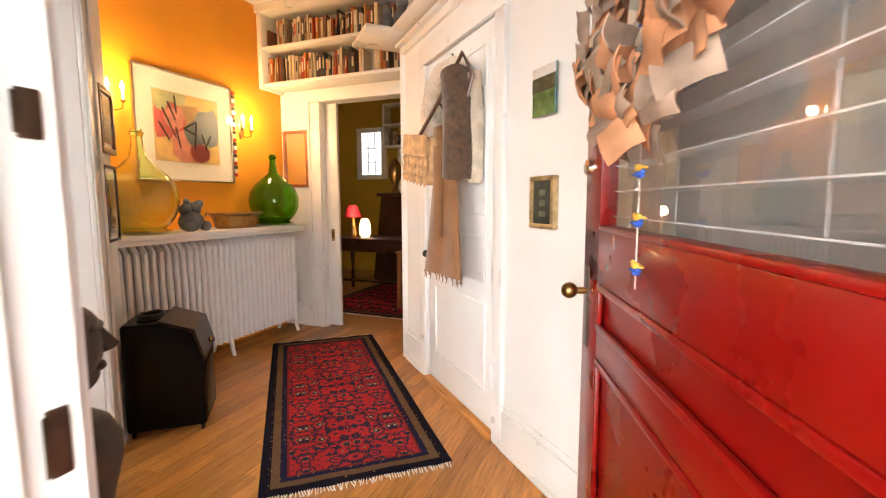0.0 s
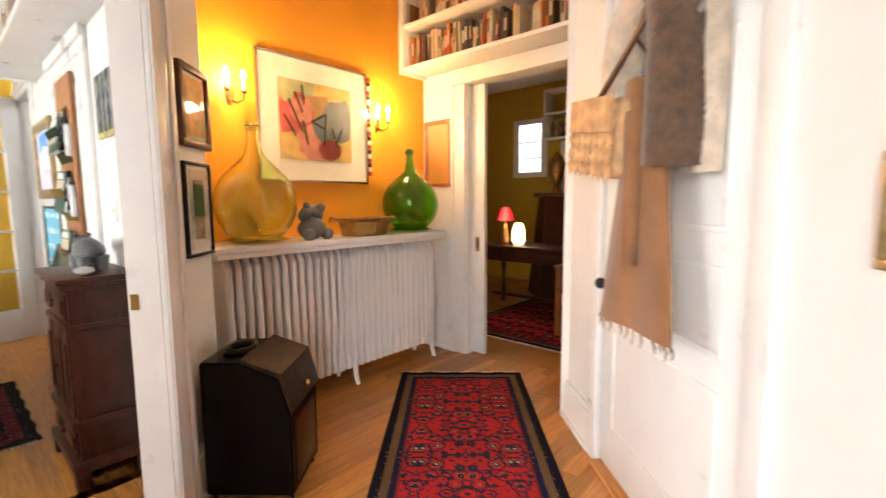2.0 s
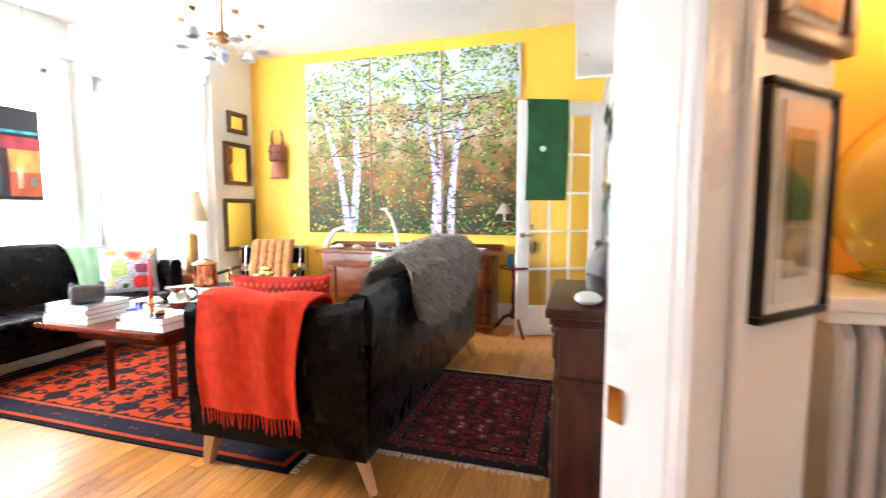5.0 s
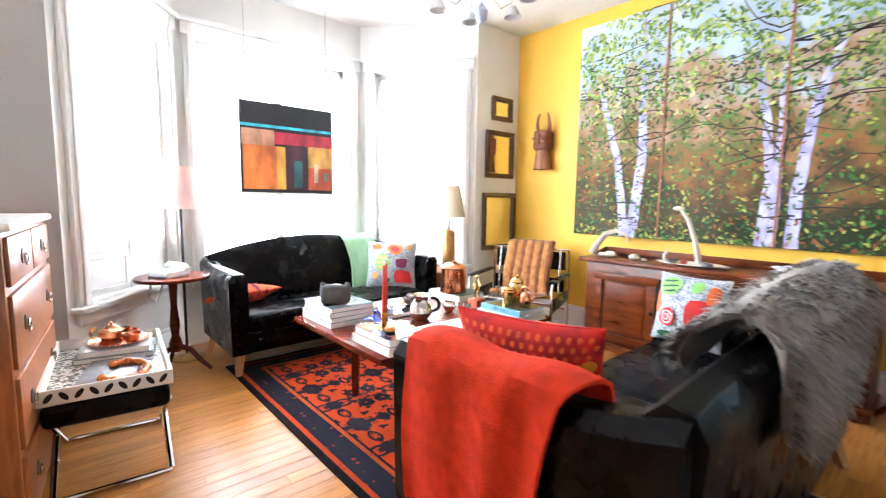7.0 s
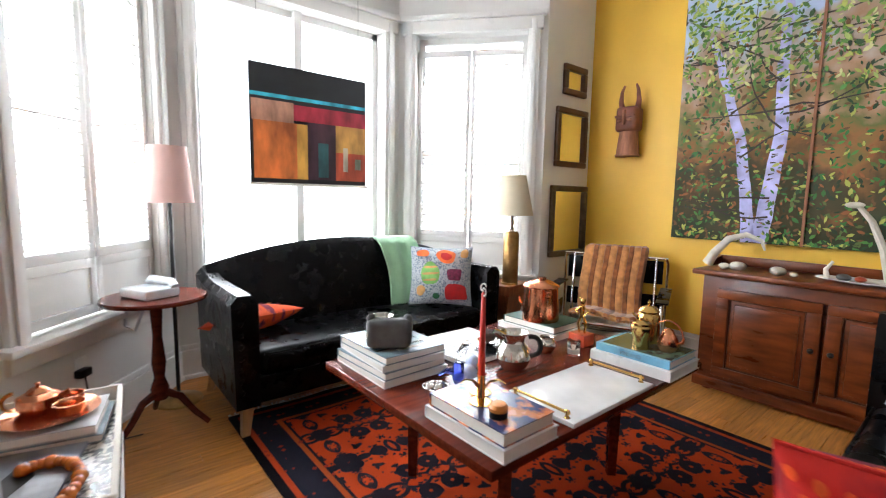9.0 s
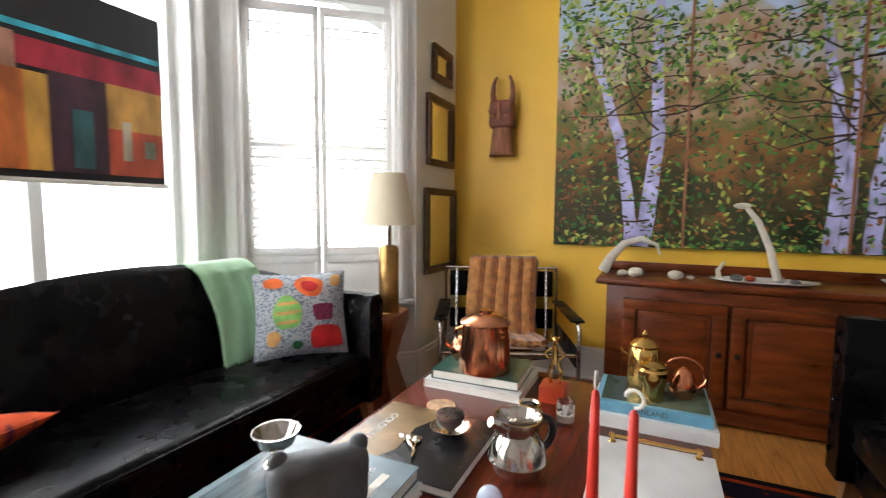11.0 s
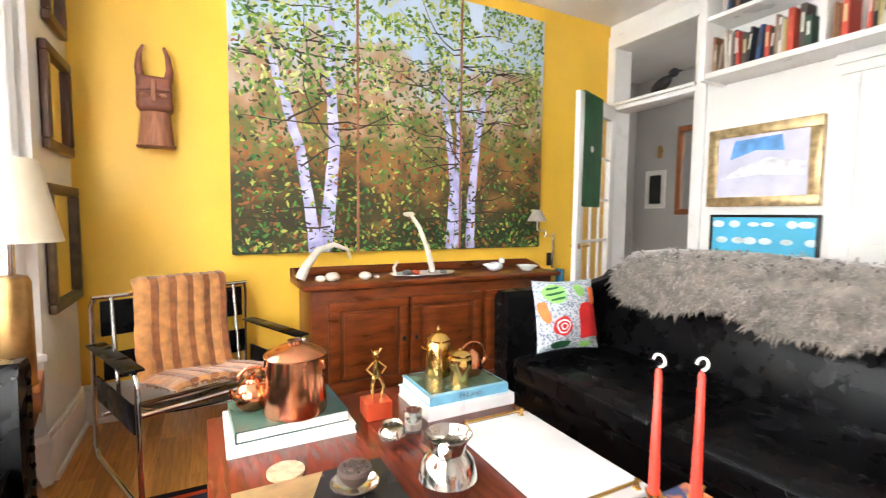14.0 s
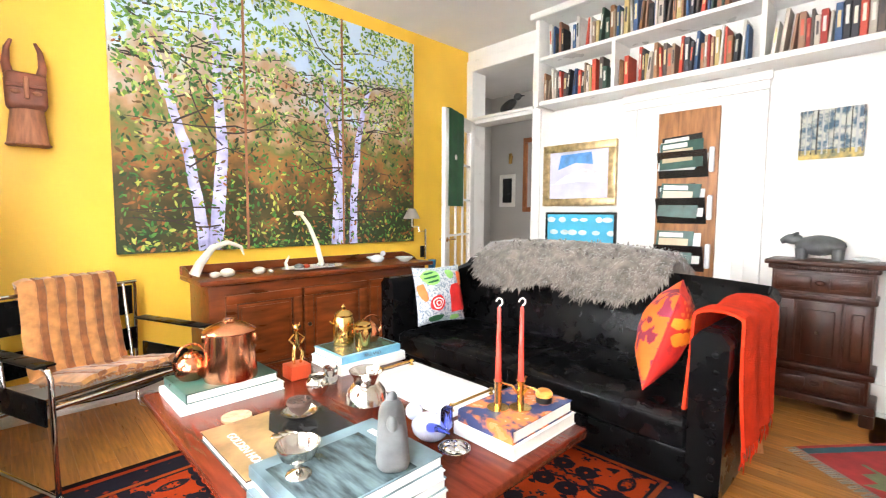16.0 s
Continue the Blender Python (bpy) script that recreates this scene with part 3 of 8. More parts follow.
# doorway with transom in the white wall
bm = box(-5.29, -5.2, WY - 0.025, WY, 0, 2.86, 0.005)
bx(bm, -6.198, -6.11, WY - 0.025, WY, 0, 2.86, 0.005)
bx(bm, -6.2, -5.2, WY - 0.025, WY, 2.86, 2.98, 0.005)
bx(bm, -6.13, -5.29, WY - 0.02, WY + 0.2, 2.27, 2.33, 0.005)
bx(bm, -6.14, -5.28, WY - 0.05, WY - 0.02, 2.31, 2.34, 0.005)
bx(bm, -6.128, -6.11, WY, WY + 0.198, 0, 2.858)
bx(bm, -5.31, -5.292, WY, WY + 0.198, 0, 2.858)
trim("trim_transom_doorway", bm, "white casing and transom bar of the back doorway")
# door in the white wall
bm = box(-4.34, -4.24, WY - 0.03, WY, 0, 2.138, 0.006)
bx(bm, -3.42, -3.32, WY - 0.03, WY, 0, 2.138, 0.006)
bx(bm, -4.34, -3.32, WY - 0.03, WY, 2.14, 2.28, 0.006)
bx(bm, -4.36, -3.3, WY - 0.05, WY - 0.028, 2.2, 2.27, 0.006)
trim("trim_side_door", bm, "white casing round the closed white door")
d = thing("closed_door", "closed white painted panel door in the white wall", "door", (-3.83, WY - 0.012, 0))
part("door_leaf", box(-0.41, 0.41, -0.004, 0.01, 0.01, 2.14, 0.003), TRIM, d)
for z0, z1 in ((0.2, 0.9), (1.1, 2.0)):
    for x in (-0.33, 0.04):
        part("panel", box(x, x + 0.29, -0.01, -0.003, z0, z1, 0.003), TRIM, d)
part("door_knob", sp(cy(BM(), (-0.35, -0.004, 0.97), (-0.35, -0.05, 0.97), 0.01), (-0.35, -0.055, 0.97), 0.028), BLACK, d, "black round knob")
# strip floors: each strip its own piece
LEN = [mesh(box(-l / 2, l / 2, -0.0385, 0.0385, -0.02, 0, 0.0012, 1), OAK, False) for l in (0.7, 1.0, 1.3)]
floor_l = struct("floor", box(-6.2, 1.2, -3.65, 7.3, -0.021, -0.004), OAK, "honey oak strip floor laid through living room and hall", cat="floor")
floor_h = floor_l


def strips(inside, x0, x1, y0, y1, along, w=0.078):
    rnd = random.Random(5)
    rows = int(((y1 - y0) if along == "x" else (x1 - x0)) / w)
    far = BM()
    for r in range(rows):
        c = (y0 if along == "x" else x0) + (r + 0.5) * w
        p, end = (x0, x1) if along == "x" else (y0, y1)
        p -= rnd.random() * 0.8
        while p < end:
            k = rnd.randrange(3)
            l = (0.7, 1.0, 1.3)[k]
            mx, my = (p + l / 2, c) if along == "x" else (c, p + l / 2)
            how = inside(mx, my)
            if how == 1:
                o = new("floor_plank", LEN[k])
                o.parent = floor_l
                o.matrix_basis = pose(mx, my, 0, 0, 0, 0 if along == "x" else 90)
            elif how == 2:
                if along == "x":
                    bx(far, p + 0.001, p + l - 0.001, c - 0.0378, c + 0.0378, -0.02, 0)
                else:
                    bx(far, c - 0.0378, c + 0.0378, p + 0.001, p + l - 0.001, -0.02, 0)
            p += l
    if far.verts:
        o = part("floor_planks_beyond", far, OAK, floor_l)
        tagged(o, kind="stuff")
    else:
        far.free()


def picture(name, label, at, w, h, fw, fd, frame_m, mat_w, pic_fn, cat="picture"):
    """A framed picture hanging on a wall: local x along the wall, -y out of it, z up, origin at the lower left."""
    p = thing(name, label, cat, at)
    if fw:
        for a in ((0, w, 0, fw), (0, w, h - fw, h), (0, fw, fw, h - fw), (w - fw, w, fw, h - fw)):
            part("frame_rail", box(a[0], a[1], -fd, 0, a[2], a[3], 0.004), frame_m, p)
    if mat_w:
        part("mount", box(fw, w - fw, -fd * 0.5, -0.002, fw, h - fw), PAPER, p)
    pic_fn(p, fw + mat_w, w - fw - mat_w, fw + mat_w, h - fw - mat_w, -fd * 0.5 - 0.003)
    return p


def flat(parent, name, x0, x1, z0, z1, y, m, th=0.002):
    return part(name, box(x0, x1, y - th, y, z0, z1), m, parent)


def M(name, c, r=0.6, v=0.25, s=14):
    return mat(name, c, r, var=v, scale=s, bump=0.02)


# ---- living room: sofas ----
def sofa(at, w, label, arm_h, back_h, hump):
    """A leather sofa: local x along it, -y the front, origin at the floor in the middle of its back."""
    s = thing("sofa", label, "sofa", at)
    d = 0.78 if hump else 0.94
    b = box(-w / 2 + 0.02, w / 2 - 0.02, -d + 0.06, -0.04, 0.15, 0.3, 0.02)
    part("base", b, LEATHER, s)
    for k in (0, 1) if not hump else (0,):
        ww = (w - 0.24) / (1 if hump else 2)
        x0 = -w / 2 + 0.12 + k * ww
        c = box(x0 + 0.004, x0 + ww - 0.004, -d + 0.02, -0.2, 0.3, 0.45, 0.045, 4)
        part("seat_cushion", lump(c, 0.012, 4, k), LEATHER, s)
        part("piping", tube(BM(), [(x0 + 0.03, -d + 0.025, 0.43), (x0 + ww - 0.03, -d + 0.025, 0.43)], 0.006), LEATHER, s)

    def top(x):
        if hump:
            return back_h - 0.17 + 0.17 * max(0, math.cos(x / (w / 2) * 1.5)) ** 0.8
        return back_h - 0.03 * abs(x / (w / 2)) ** 3
    b = BM()
    n = 24
    ring = []
    for i in range(n + 1):
        x = -w / 2 + 0.03 + (w - 0.06) * i / n
        t = top(x)
        ring.append([b.verts.new(q) for q in ((x, 0, 0.18), (x, 0.03, t - 0.05), (x, 0.0, t), (x, -0.06, t + 0.008), (x, -0.11, t - 0.04), (x, -0.2, 0.44), (x, -0.2, 0.2))])
    for a, c in zip(ring, ring[1:]):
        for k in range(6):
            b.faces.new((a[k], c[k], c[k + 1], a[k + 1]))
    b.faces.new(ring[0]), b.faces.new(ring[-1][::-1])
    part("backrest", b, LEATHER, s)
    for sx in (-1, 1):
        x0, x1 = sx * w / 2, sx * (w / 2 - 0.12)
        b = BM()
        prof = []
        for i in range(15):
            t = i / 14
            y = -d + d * t
            z = arm_h + (top(w / 2) - arm_h + 0.0) * max(0, (t - 0.55) / 0.45) ** 2
            prof.append((y, z))
        ra = []
        for y, z in prof:
            ra.append([b.verts.new(q) for q in ((x0, y, 0.17), (x0 + sx * 0.012, y, z - 0.04), (x0 - sx * 0.02, y, z), (x1 + sx * 0.03, y, z), (x1, y, z - 0.04), (x1, y, 0.17))])
        for a, c in zip(ra, ra[1:]):
            for k in range(6):
                b.faces.new((a[k], c[k], c[(k + 1) % 6], a[(k + 1) % 6]))
        b.faces.new(ra[0]), b.faces.new(ra[-1][::-1])
        arm = part("armrest", b, LEATHER, s)
        for k in range(8):
            part("nailhead", sp(BM(), (x0 - sx * 0.03, -d - 0.004, 0.26 + k * (arm_h - 0.34) / 7), 0.014, 1, 0.5, 1, 8, 6), LEATHER, arm)
        for y, sl in ((-d + 0.07, -0.02), (-0.06, 0.07)):
            part("leg", cy(BM(), (x0 - sx * 0.07, y, 0.17), (x0 - sx * 0.05, y + sl, 0), 0.042, 0.026, 4), BEECH, s, "tapered pale wooden leg")
    return s


SOFA_N = pose(-4.08, 0.42, 0)
SOFA_S = pose(-4.0, -3.35, 0, 0, 0, 180)
sofa(SOFA_N, 2.1, "long black leather sofa with nailhead arms facing the coffee table", 0.815, 0.92, False)
sofa(SOFA_S, 1.86, "black leather camelback loveseat under the bay window", 0.755, 0.95, True)


def puff(x, z, w, h):
    """How full a cushion is at a place of its face, and the place drawn in between its corners."""
    u, v = 2 * x / w, 2 * z / h
    return max(0.0, (1 - u ** 4) * (1 - v ** 4)) ** 0.5 * (0.55 + 0.45 * (1 - u * u) * (1 - v * v)), x * (1 - 0.07 * (1 - v * v)), z * (1 - 0.07 * (1 - u * u))


def cushion(name, label, at, w, h, t, m, seed=0, back=None):
    c = thing(name, label, "cushion", at)

    def face(side):
        def fn(u, v):
            uu, vv = math.sin((u - 0.5) * math.pi), math.sin((v - 0.5) * math.pi)
            f, x, z = puff(uu * w / 2, vv * h / 2, w, h)
            cr = 0.006 * math.sin(uu * 7 + seed) * math.sin(vv * 6 + seed * 2) * f
            return (x, side * (t / 2 * f + cr), z)
        return sheet(BM(), fn, 26, 26)
    part("front_panel", face(-1), m, c)
    part("back_panel", face(1), back or m, c)
    edge = [(-w / 2, -h / 2), (w / 2, -h / 2), (w / 2, h / 2), (-w / 2, h / 2), (-w / 2, -h / 2)]
    pts = []
    for p, q in zip(edge, edge[1:]):
        for k in range(10):
            _, x, z = puff(p[0] + (q[0] - p[0]) * k / 10, p[1] + (q[1] - p[1]) * k / 10, w, h)
            pts.append((x, 0, z))
    part("seam", tube(BM(), pts + [pts[0]], 0.004, 6), m, c)
    return c


def applique(parent, w, h, t, cx, cz, rx, rz, e, m, lift=0.004, turn=0.0, side=-1, seed=0):
    """One sewn-on shape that follows the cushion's swell; e is 1 for round and less for square."""
    b, rings = BM(), []
    for q in (0.0, 0.35, 0.7, 1.0):
        ring = []
        for k in range(24):
            a = k * math.pi / 12
            wob = 1 + 0.05 * math.sin(3 * a + seed) + 0.03 * math.sin(5 * a + seed * 2)
            px, pz = math.copysign(abs(math.cos(a)) ** e, math.cos(a)) * rx * q * wob, math.copysign(abs(math.sin(a)) ** e, math.sin(a)) * rz * q * wob
            x, z = cx + px * math.cos(turn) - pz * math.sin(turn), cz + px * math.sin(turn) + pz * math.cos(turn)
            f, xx, zz = puff(max(-w / 2, min(w / 2, x)), max(-h / 2, min(h / 2, z)), w, h)
            ring.append(b.verts.new((xx, side * (t / 2 * f + 0.006 + lift), zz)))
        rings.append(ring)
    for ra, rb in zip(rings, rings[1:]):
        for k in range(24):
            b.faces.new((ra[k], ra[(k + 1) % 24], rb[(k + 1) % 24], rb[k]))
    bmesh.ops.remove_doubles(b, verts=b.verts, dist=1e-4)
    part("applique", b, m, parent)


QUILT = mat("blue_white_print", (0.44, 0.47, 0.5), 0.85, var=0.1, scale=85, bump=0.06, col2=(0.16, 0.21, 0.28), lo=0.42, hi=0.5)
A_RED, A_GRN, A_ORG, A_TAN = M("red_applique", (0.5, 0.012, 0.012), 0.7, 0.2), M("lime_applique", (0.25, 0.55, 0.13), 0.7), M("orange_applique", (0.72, 0.14, 0.025), 0.7), M("tan_applique", (0.66, 0.36, 0.12), 0.7)
A_DKG, A_PLM, A_WHT = M("dark_green_applique", (0.01, 0.1, 0.03), 0.7), M("plum_applique", (0.2, 0.02, 0.07), 0.7, 0.5, 60), M("white_applique", (0.75, 0.75, 0.72), 0.7)
PRINT = mat("orange_plum_print", (0.68, 0.095, 0.006), 0.8, var=0.25, scale=13, bump=0.05, col2=(0.2, 0.012, 0.04), lo=0.48, hi=0.5)
PRINTR = mat("red_orange_print", (0.55, 0.018, 0.012), 0.8, var=0.15, scale=9, bump=0.05, col2=(0.3, 0.008, 0.015), lo=0.36, hi=0.5)
S_ = 0.39
c = cushion("cushion", "quilted cushion with red and green applique on the long sofa", pose(-4.84, -0.25, 0.7, -12, 0, 82), S_, S_, 0.19, QUILT, 1)
shapes = [(-0.1, 0.125, 0.07, 0.055, 1, A_GRN, 0.2), (0.06, 0.14, 0.035, 0.035, 1, A_GRN, 0), (0.15, 0.1, 0.03, 0.05, 0.6, A_ORG, 0), (0.1, -0.04, 0.075, 0.1, 0.4, A_RED, 0.08), (-0.08, -0.06, 0.055, 0.055, 1, A_RED, 0), (-0.17, 0.02, 0.022, 0.06, 0.7, A_ORG, 0.2), (-0.08, -0.165, 0.06, 0.022, 0.8, A_DKG, 0), (0.08, -0.175, 0.04, 0.018, 0.8, A_GRN, 0)]
for i, (x, z, rx, rz, e, m_, tu) in enumerate(shapes):
    applique(c, S_, S_, 0.19, x, z, rx, rz, e, m_, 0.004, tu, -1, i)
for k in (-1, 0, 1):
    applique(c, S_, S_, 0.19, -0.1 - k * 0.008, 0.125 + k * 0.03, 0.058 - 0.014 * abs(k), 0.007, 0.7, A_DKG, 0.007, 0.2, -1, k)
for r_, m_, l_ in ((0.04, A_WHT, 0.006), (0.032, A_RED, 0.008), (0.02, A_WHT, 0.01), (0.013, A_RED, 0.012)):
    applique(c, S_, S_, 0.19, -0.08, -0.06, r_, r_, 1, m_, l_)
c = cushion("cushion", "quilted white cushion with applique circles, on the loveseat", pose(-4.62, -2.87, 0.67, -14, 0, 138), 0.47, 0.44, 0.19, QUILT, 2)
shapes = [(-0.08, 0.01, 0.075, 0.09, 1, A_GRN, 0), (-0.14, 0.17, 0.05, 0.028, 0.8, A_ORG, 0.1), (0.04, 0.15, 0.075, 0.055, 0.9, A_ORG, -0.3), (0.11, 0.005, 0.055, 0.045, 0.4, A_PLM, 0), (-0.15, -0.12, 0.035, 0.04, 1, A_TAN, 0), (-0.03, -0.165, 0.025, 0.022, 1, A_DKG, 0), (0.12, -0.13, 0.085, 0.06, 0.5, A_RED, 0.05), (0.18, 0.17, 0.03, 0.035, 0.8, A_TAN, 0)]
for i, (x, z, rx, rz, e, m_, tu) in enumerate(shapes):
    applique(c, 0.47, 0.44, 0.19, x, z, rx, rz, e, m_, 0.004, tu, -1, i + 3)
for k in (-1, 0, 1):
    applique(c, 0.47, 0.44, 0.19, -0.08, 0.01 + k * 0.05, 0.066 - 0.012 * abs(k), 0.009, 0.7, A_TAN, 0.007, 0.06, -1, k)
applique(c, 0.47, 0.44, 0.19, 0.04, 0.15, 0.045, 0.03, 1, A_RED, 0.007, -0.3)
c = cushion("cushion", "red and orange printed cushion leaning on the sofa arm", pose(-3.36, -0.2, 0.715, 17, 0, 107), 0.5, 0.44, 0.22, PRINTR, 3, PRINT)
DOT, DOTR = M("yellow_orange_dot", (0.85, 0.3, 0.015)), M("orange_dot", (0.75, 0.1, 0.012))
for i in range(15):
    x = -0.235 + i * 0.0325
    applique(c, 0.5, 0.44, 0.22, x, 0.1 + 0.012 * math.sin(i * 0.5), 0.022, 0.026, 1, DOT, 0.003, 0, -1, i)
    applique(c, 0.5, 0.44, 0.22, x + 0.018, 0.03 + 0.012 * math.sin(i * 0.5), 0.028, 0.034, 1, DOT, 0.003, 0, -1, i)
    for r_ in range(3):
        applique(c, 0.5, 0.44, 0.22, x + 0.018 * (r_ % 2), 0.145 + 0.026 * r_, 0.008, 0.009, 1, DOTR, 0.003, 0, -1, i)
c = cushion("cushion", "small red and plum cushion lying on the loveseat", pose(-3.29, -3.02, 0.52, 74, 0, 190), 0.5, 0.31, 0.15, mat("plum_orange_stripe", (0.62, 0.08, 0.015), 0.8, var=0.2, scale=1.3, bump=0.05, col2=(0.16, 0.01, 0.05), lo=0.44, hi=0.5, stretch=(16, 5, 5)), 4)
for i in range(8):
    applique(c, 0.5, 0.31, 0.15, -0.17 + i * 0.05, 0.02 * math.sin(i), 0.014, 0.03, 1, A_PLM if i % 2 else DOT, 0.003, 0.3, 1, i)


def fringe(parent, pts, m, drop):
    for p in pts:
        q = Vector(p) + Vector((random.uniform(-0.008, 0.008), random.uniform(-0.008, 0.008), -drop * random.uniform(0.7, 1)))
        part("tassel", tube(BM(), [p, (Vector(p) + q) / 2 + Vector((0.004, 0.003, 0)), q], 0.004, 5, 0.002), m, parent)


# red throw over the long sofa's arm
def red_throw(u, v):
    s = u * 1.26 - 0.42
    y = 0.13 - 0.52 * v + 0.03 * math.sin(u * 6) - 0.1 * (1 - u) * (v - 0.5)
    wob = 0.008 * math.sin(v * 17 + u * 3 + math.sin(v * 5)) * min(1, abs(s) * 3)
    if s < 0:
        return (-3.175 + wob * 0.5 - 0.02 * -s, y, 0.838 + s * 0.9)
    if s < 0.2:
        a = s / 0.2 * math.pi
        return (-3.09 - 0.085 * math.cos(a), y, 0.838 + 0.03 * math.sin(a) + 0.01 * math.sin(v * 9))
    return (-3.002 + wob + 0.02 * (s - 0.2), y, 0.838 - (s - 0.2) * 0.78)


t = thing("throw_blanket", "coral red wool throw draped over the sofa arm", "throw", (0, 0, 0))
part("cloth", sheet(BM(), red_throw, 40, 40, 0.012), THROWR, t)
fringe(t, [red_throw(1, i / 26) for i in range(27)], THROWR, 0.09)


def green_throw(u, v):
    s = u * 1.0
    x = -4.3 - 0.34 * v + 0.02 * math.sin(u * 7) - 0.05 * (u - 0.5)
    wob = 0.014 * math.sin(v * 19 + u * 3)
    if s < 0.22:
        return (x, -3.402, 0.93 - (0.22 - s) * 1.0 + wob * 0.4)
    if s < 0.4:
        a = (s - 0.22) / 0.18
        return (x, -3.402 + 0.185 * a, 0.925 + 0.022 * math.sin(a * math.pi) - 0.0 * v)
    return (x, -3.215 + 0.14 * (s - 0.4) / 0.6 + 0.012 + wob * 0.5, 0.9 - (s - 0.4) * 0.74)


t = thing("throw_blanket", "mint green wool throw over the back of the loveseat", "throw", (0, 0, 0))
part("cloth", sheet(BM(), green_throw, 30, 30, 0.012), THROWG, t)
fringe(t, [green_throw(1, i / 20) for i in range(21)], THROWG, 0.05)


# sheepskin over the long sofa's back, with many locks of wool
def skin(u, v):
    x = -4.9 + 1.4 * u
    edge = 0.12 * math.sin(u * 9) + 0.05 * math.sin(u * 23)
    full = max(0.0, math.sin(u * math.pi)) ** 0.45
    s = 0.36 - 0.36 * full + v * (0.3 + 0.58 * full + 0.03 * math.sin(u * 11))
    x += 0.3 * max(0.0, 0.47 - s)
    if s < 0.36:
        return Vector((x, 0.468, 0.95 - (0.36 - s) * (1 + edge)))
    if s < 0.58:
        a = (s - 0.36) / 0.22
        return Vector((x, 0.465 - 0.2 * a, 0.94 + (0.06 + 0.06 * full) * math.sin(a * math.pi)))
    return Vector((x, 0.265 - (s - 0.58) * 0.35 - 0.02, 0.94 - (s - 0.58) * (0.62 + edge)))


t = thing("sheepskin", "long-haired grey sheepskin over the sofa back", "sheepskin", (0, 0, 0))
part("hide", sheet(BM(), skin, 40, 24, 0.02), FURG, t)
bm = BM()
rnd = random.Random(4)
for i in range(9000):
    u, v = rnd.random(), rnd.random()
    p = skin(u, v)
    if v < 0.4:
        nrm = Vector((0, 1, 0.1))
    elif v < 0.64:
        nrm = Vector((0, 0, 1))
    else:
        nrm = Vector((0, -0.9, 0.45))
    dr = (nrm * 0.5 + Vector((rnd.uniform(-0.6, 0.6), (-0.3 if v > 0.52 else 0.3), -0.55 + rnd.uniform(-0.3, 0.3)))).normalized()
    l = rnd.uniform(0.04, 0.085)
    sd = dr.cross(nrm).normalized() * rnd.uniform(0.003, 0.006)
    q = p + nrm.normalized() * 0.008
    e = q + dr * l + Vector((0, 0, -0.012))
    m_ = q + dr * l * 0.5 + nrm.normalized() * 0.008
    a, b2, c2, d2, tip = [bm.verts.new(x) for x in (q - sd, q + sd, m_ + sd, m_ - sd, e)]
    bm.faces.new((a, b2, c2, d2)), bm.faces.new((d2, c2, tip))
o = part("wool", bm, FURG, t)
tagged(o, kind="stuff")


# ---- rugs ----
def rug(name, label, x0, x1, y0, y1, m, fr="x", fm=None, rz=0):
    cx, cy_ = (x0 + x1) / 2, (y0 + y1) / 2
    r = thing(name, label, "rug", pose(cx, cy_, 0, 0, 0, rz))
    w, h = x1 - x0, y1 - y0
    b = BM()
    n = 30
    g = [[b.verts.new((-w / 2 + w * i / n, -h / 2 + h * j / n + 0.006 * math.sin(i * 1.1), 0.009 + 0.0015 * math.sin(i * 0.7 + j * 0.5))) for j in range(n + 1)] for i in range(n + 1)]
    fs = [b.faces.new((g[i][j], g[i + 1][j], g[i + 1][j + 1], g[i][j + 1])) for i in range(n) for j in range(n)]
    b.normal_update()
    bmesh.ops.solidify(b, geom=fs, thickness=0.007)
    part("woven_field", b, m, r)
    b = BM()
    rn = random.Random(3)
    for sgn in (-1, 1):
        for k in range(int((h if fr == "x" else w) / 0.012)):
            q = -(h if fr == "x" else w) / 2 + k * 0.012
            l = rn.uniform(0.02, 0.045)
            o = rn.uniform(-0.012, 0.012)
            if fr == "x":
                tube(b, [(sgn * w / 2, q, 0.006), (sgn * (w / 2 + l), q + o, 0.003)], 0.0025, 4)
            else:
                tube(b, [(q, sgn * h / 2, 0.006), (q + o, sgn * (h / 2 + l), 0.003)], 0.0025, 4)
    tagged(part("fringe", b, fm or PAPER, r), kind="stuff")
    return r


NAVY, CRIM, CREAM, TEALC = (0.008, 0.008, 0.015), (0.3, 0.02, 0.025), (0.42, 0.33, 0.22), (0.03, 0.07, 0.1)
RB = [(0, (0.008, 0.007, 0.014)), (0.12, (0.12, 0.07, 0.035)), (0.22, (0.012, 0.013, 0.04)), (0.3, (0.16, 0.02, 0.02)), (0.33, NAVY)]
R1 = rugm("hall_runner_pile", 0.89, 2.25, RB, (0.36, 0.022, 0.026), [CREAM, (0.025, 0.022, 0.04), (0.2, 0.12, 0.06), (0.03, 0.025, 0.045)], 13)
R2 = rugm("small_rug_pile", 1.22, 0.92, [(0, (0.02, 0.015, 0.02)), (0.15, (0.1, 0.02, 0.025)), (0.3, NAVY), (0.34, NAVY)], (0.035, 0.012, 0.016), [CREAM, (0.17, 0.02, 0.02), (0.3, 0.2, 0.11), (0.02, 0.012, 0.018)], 13)
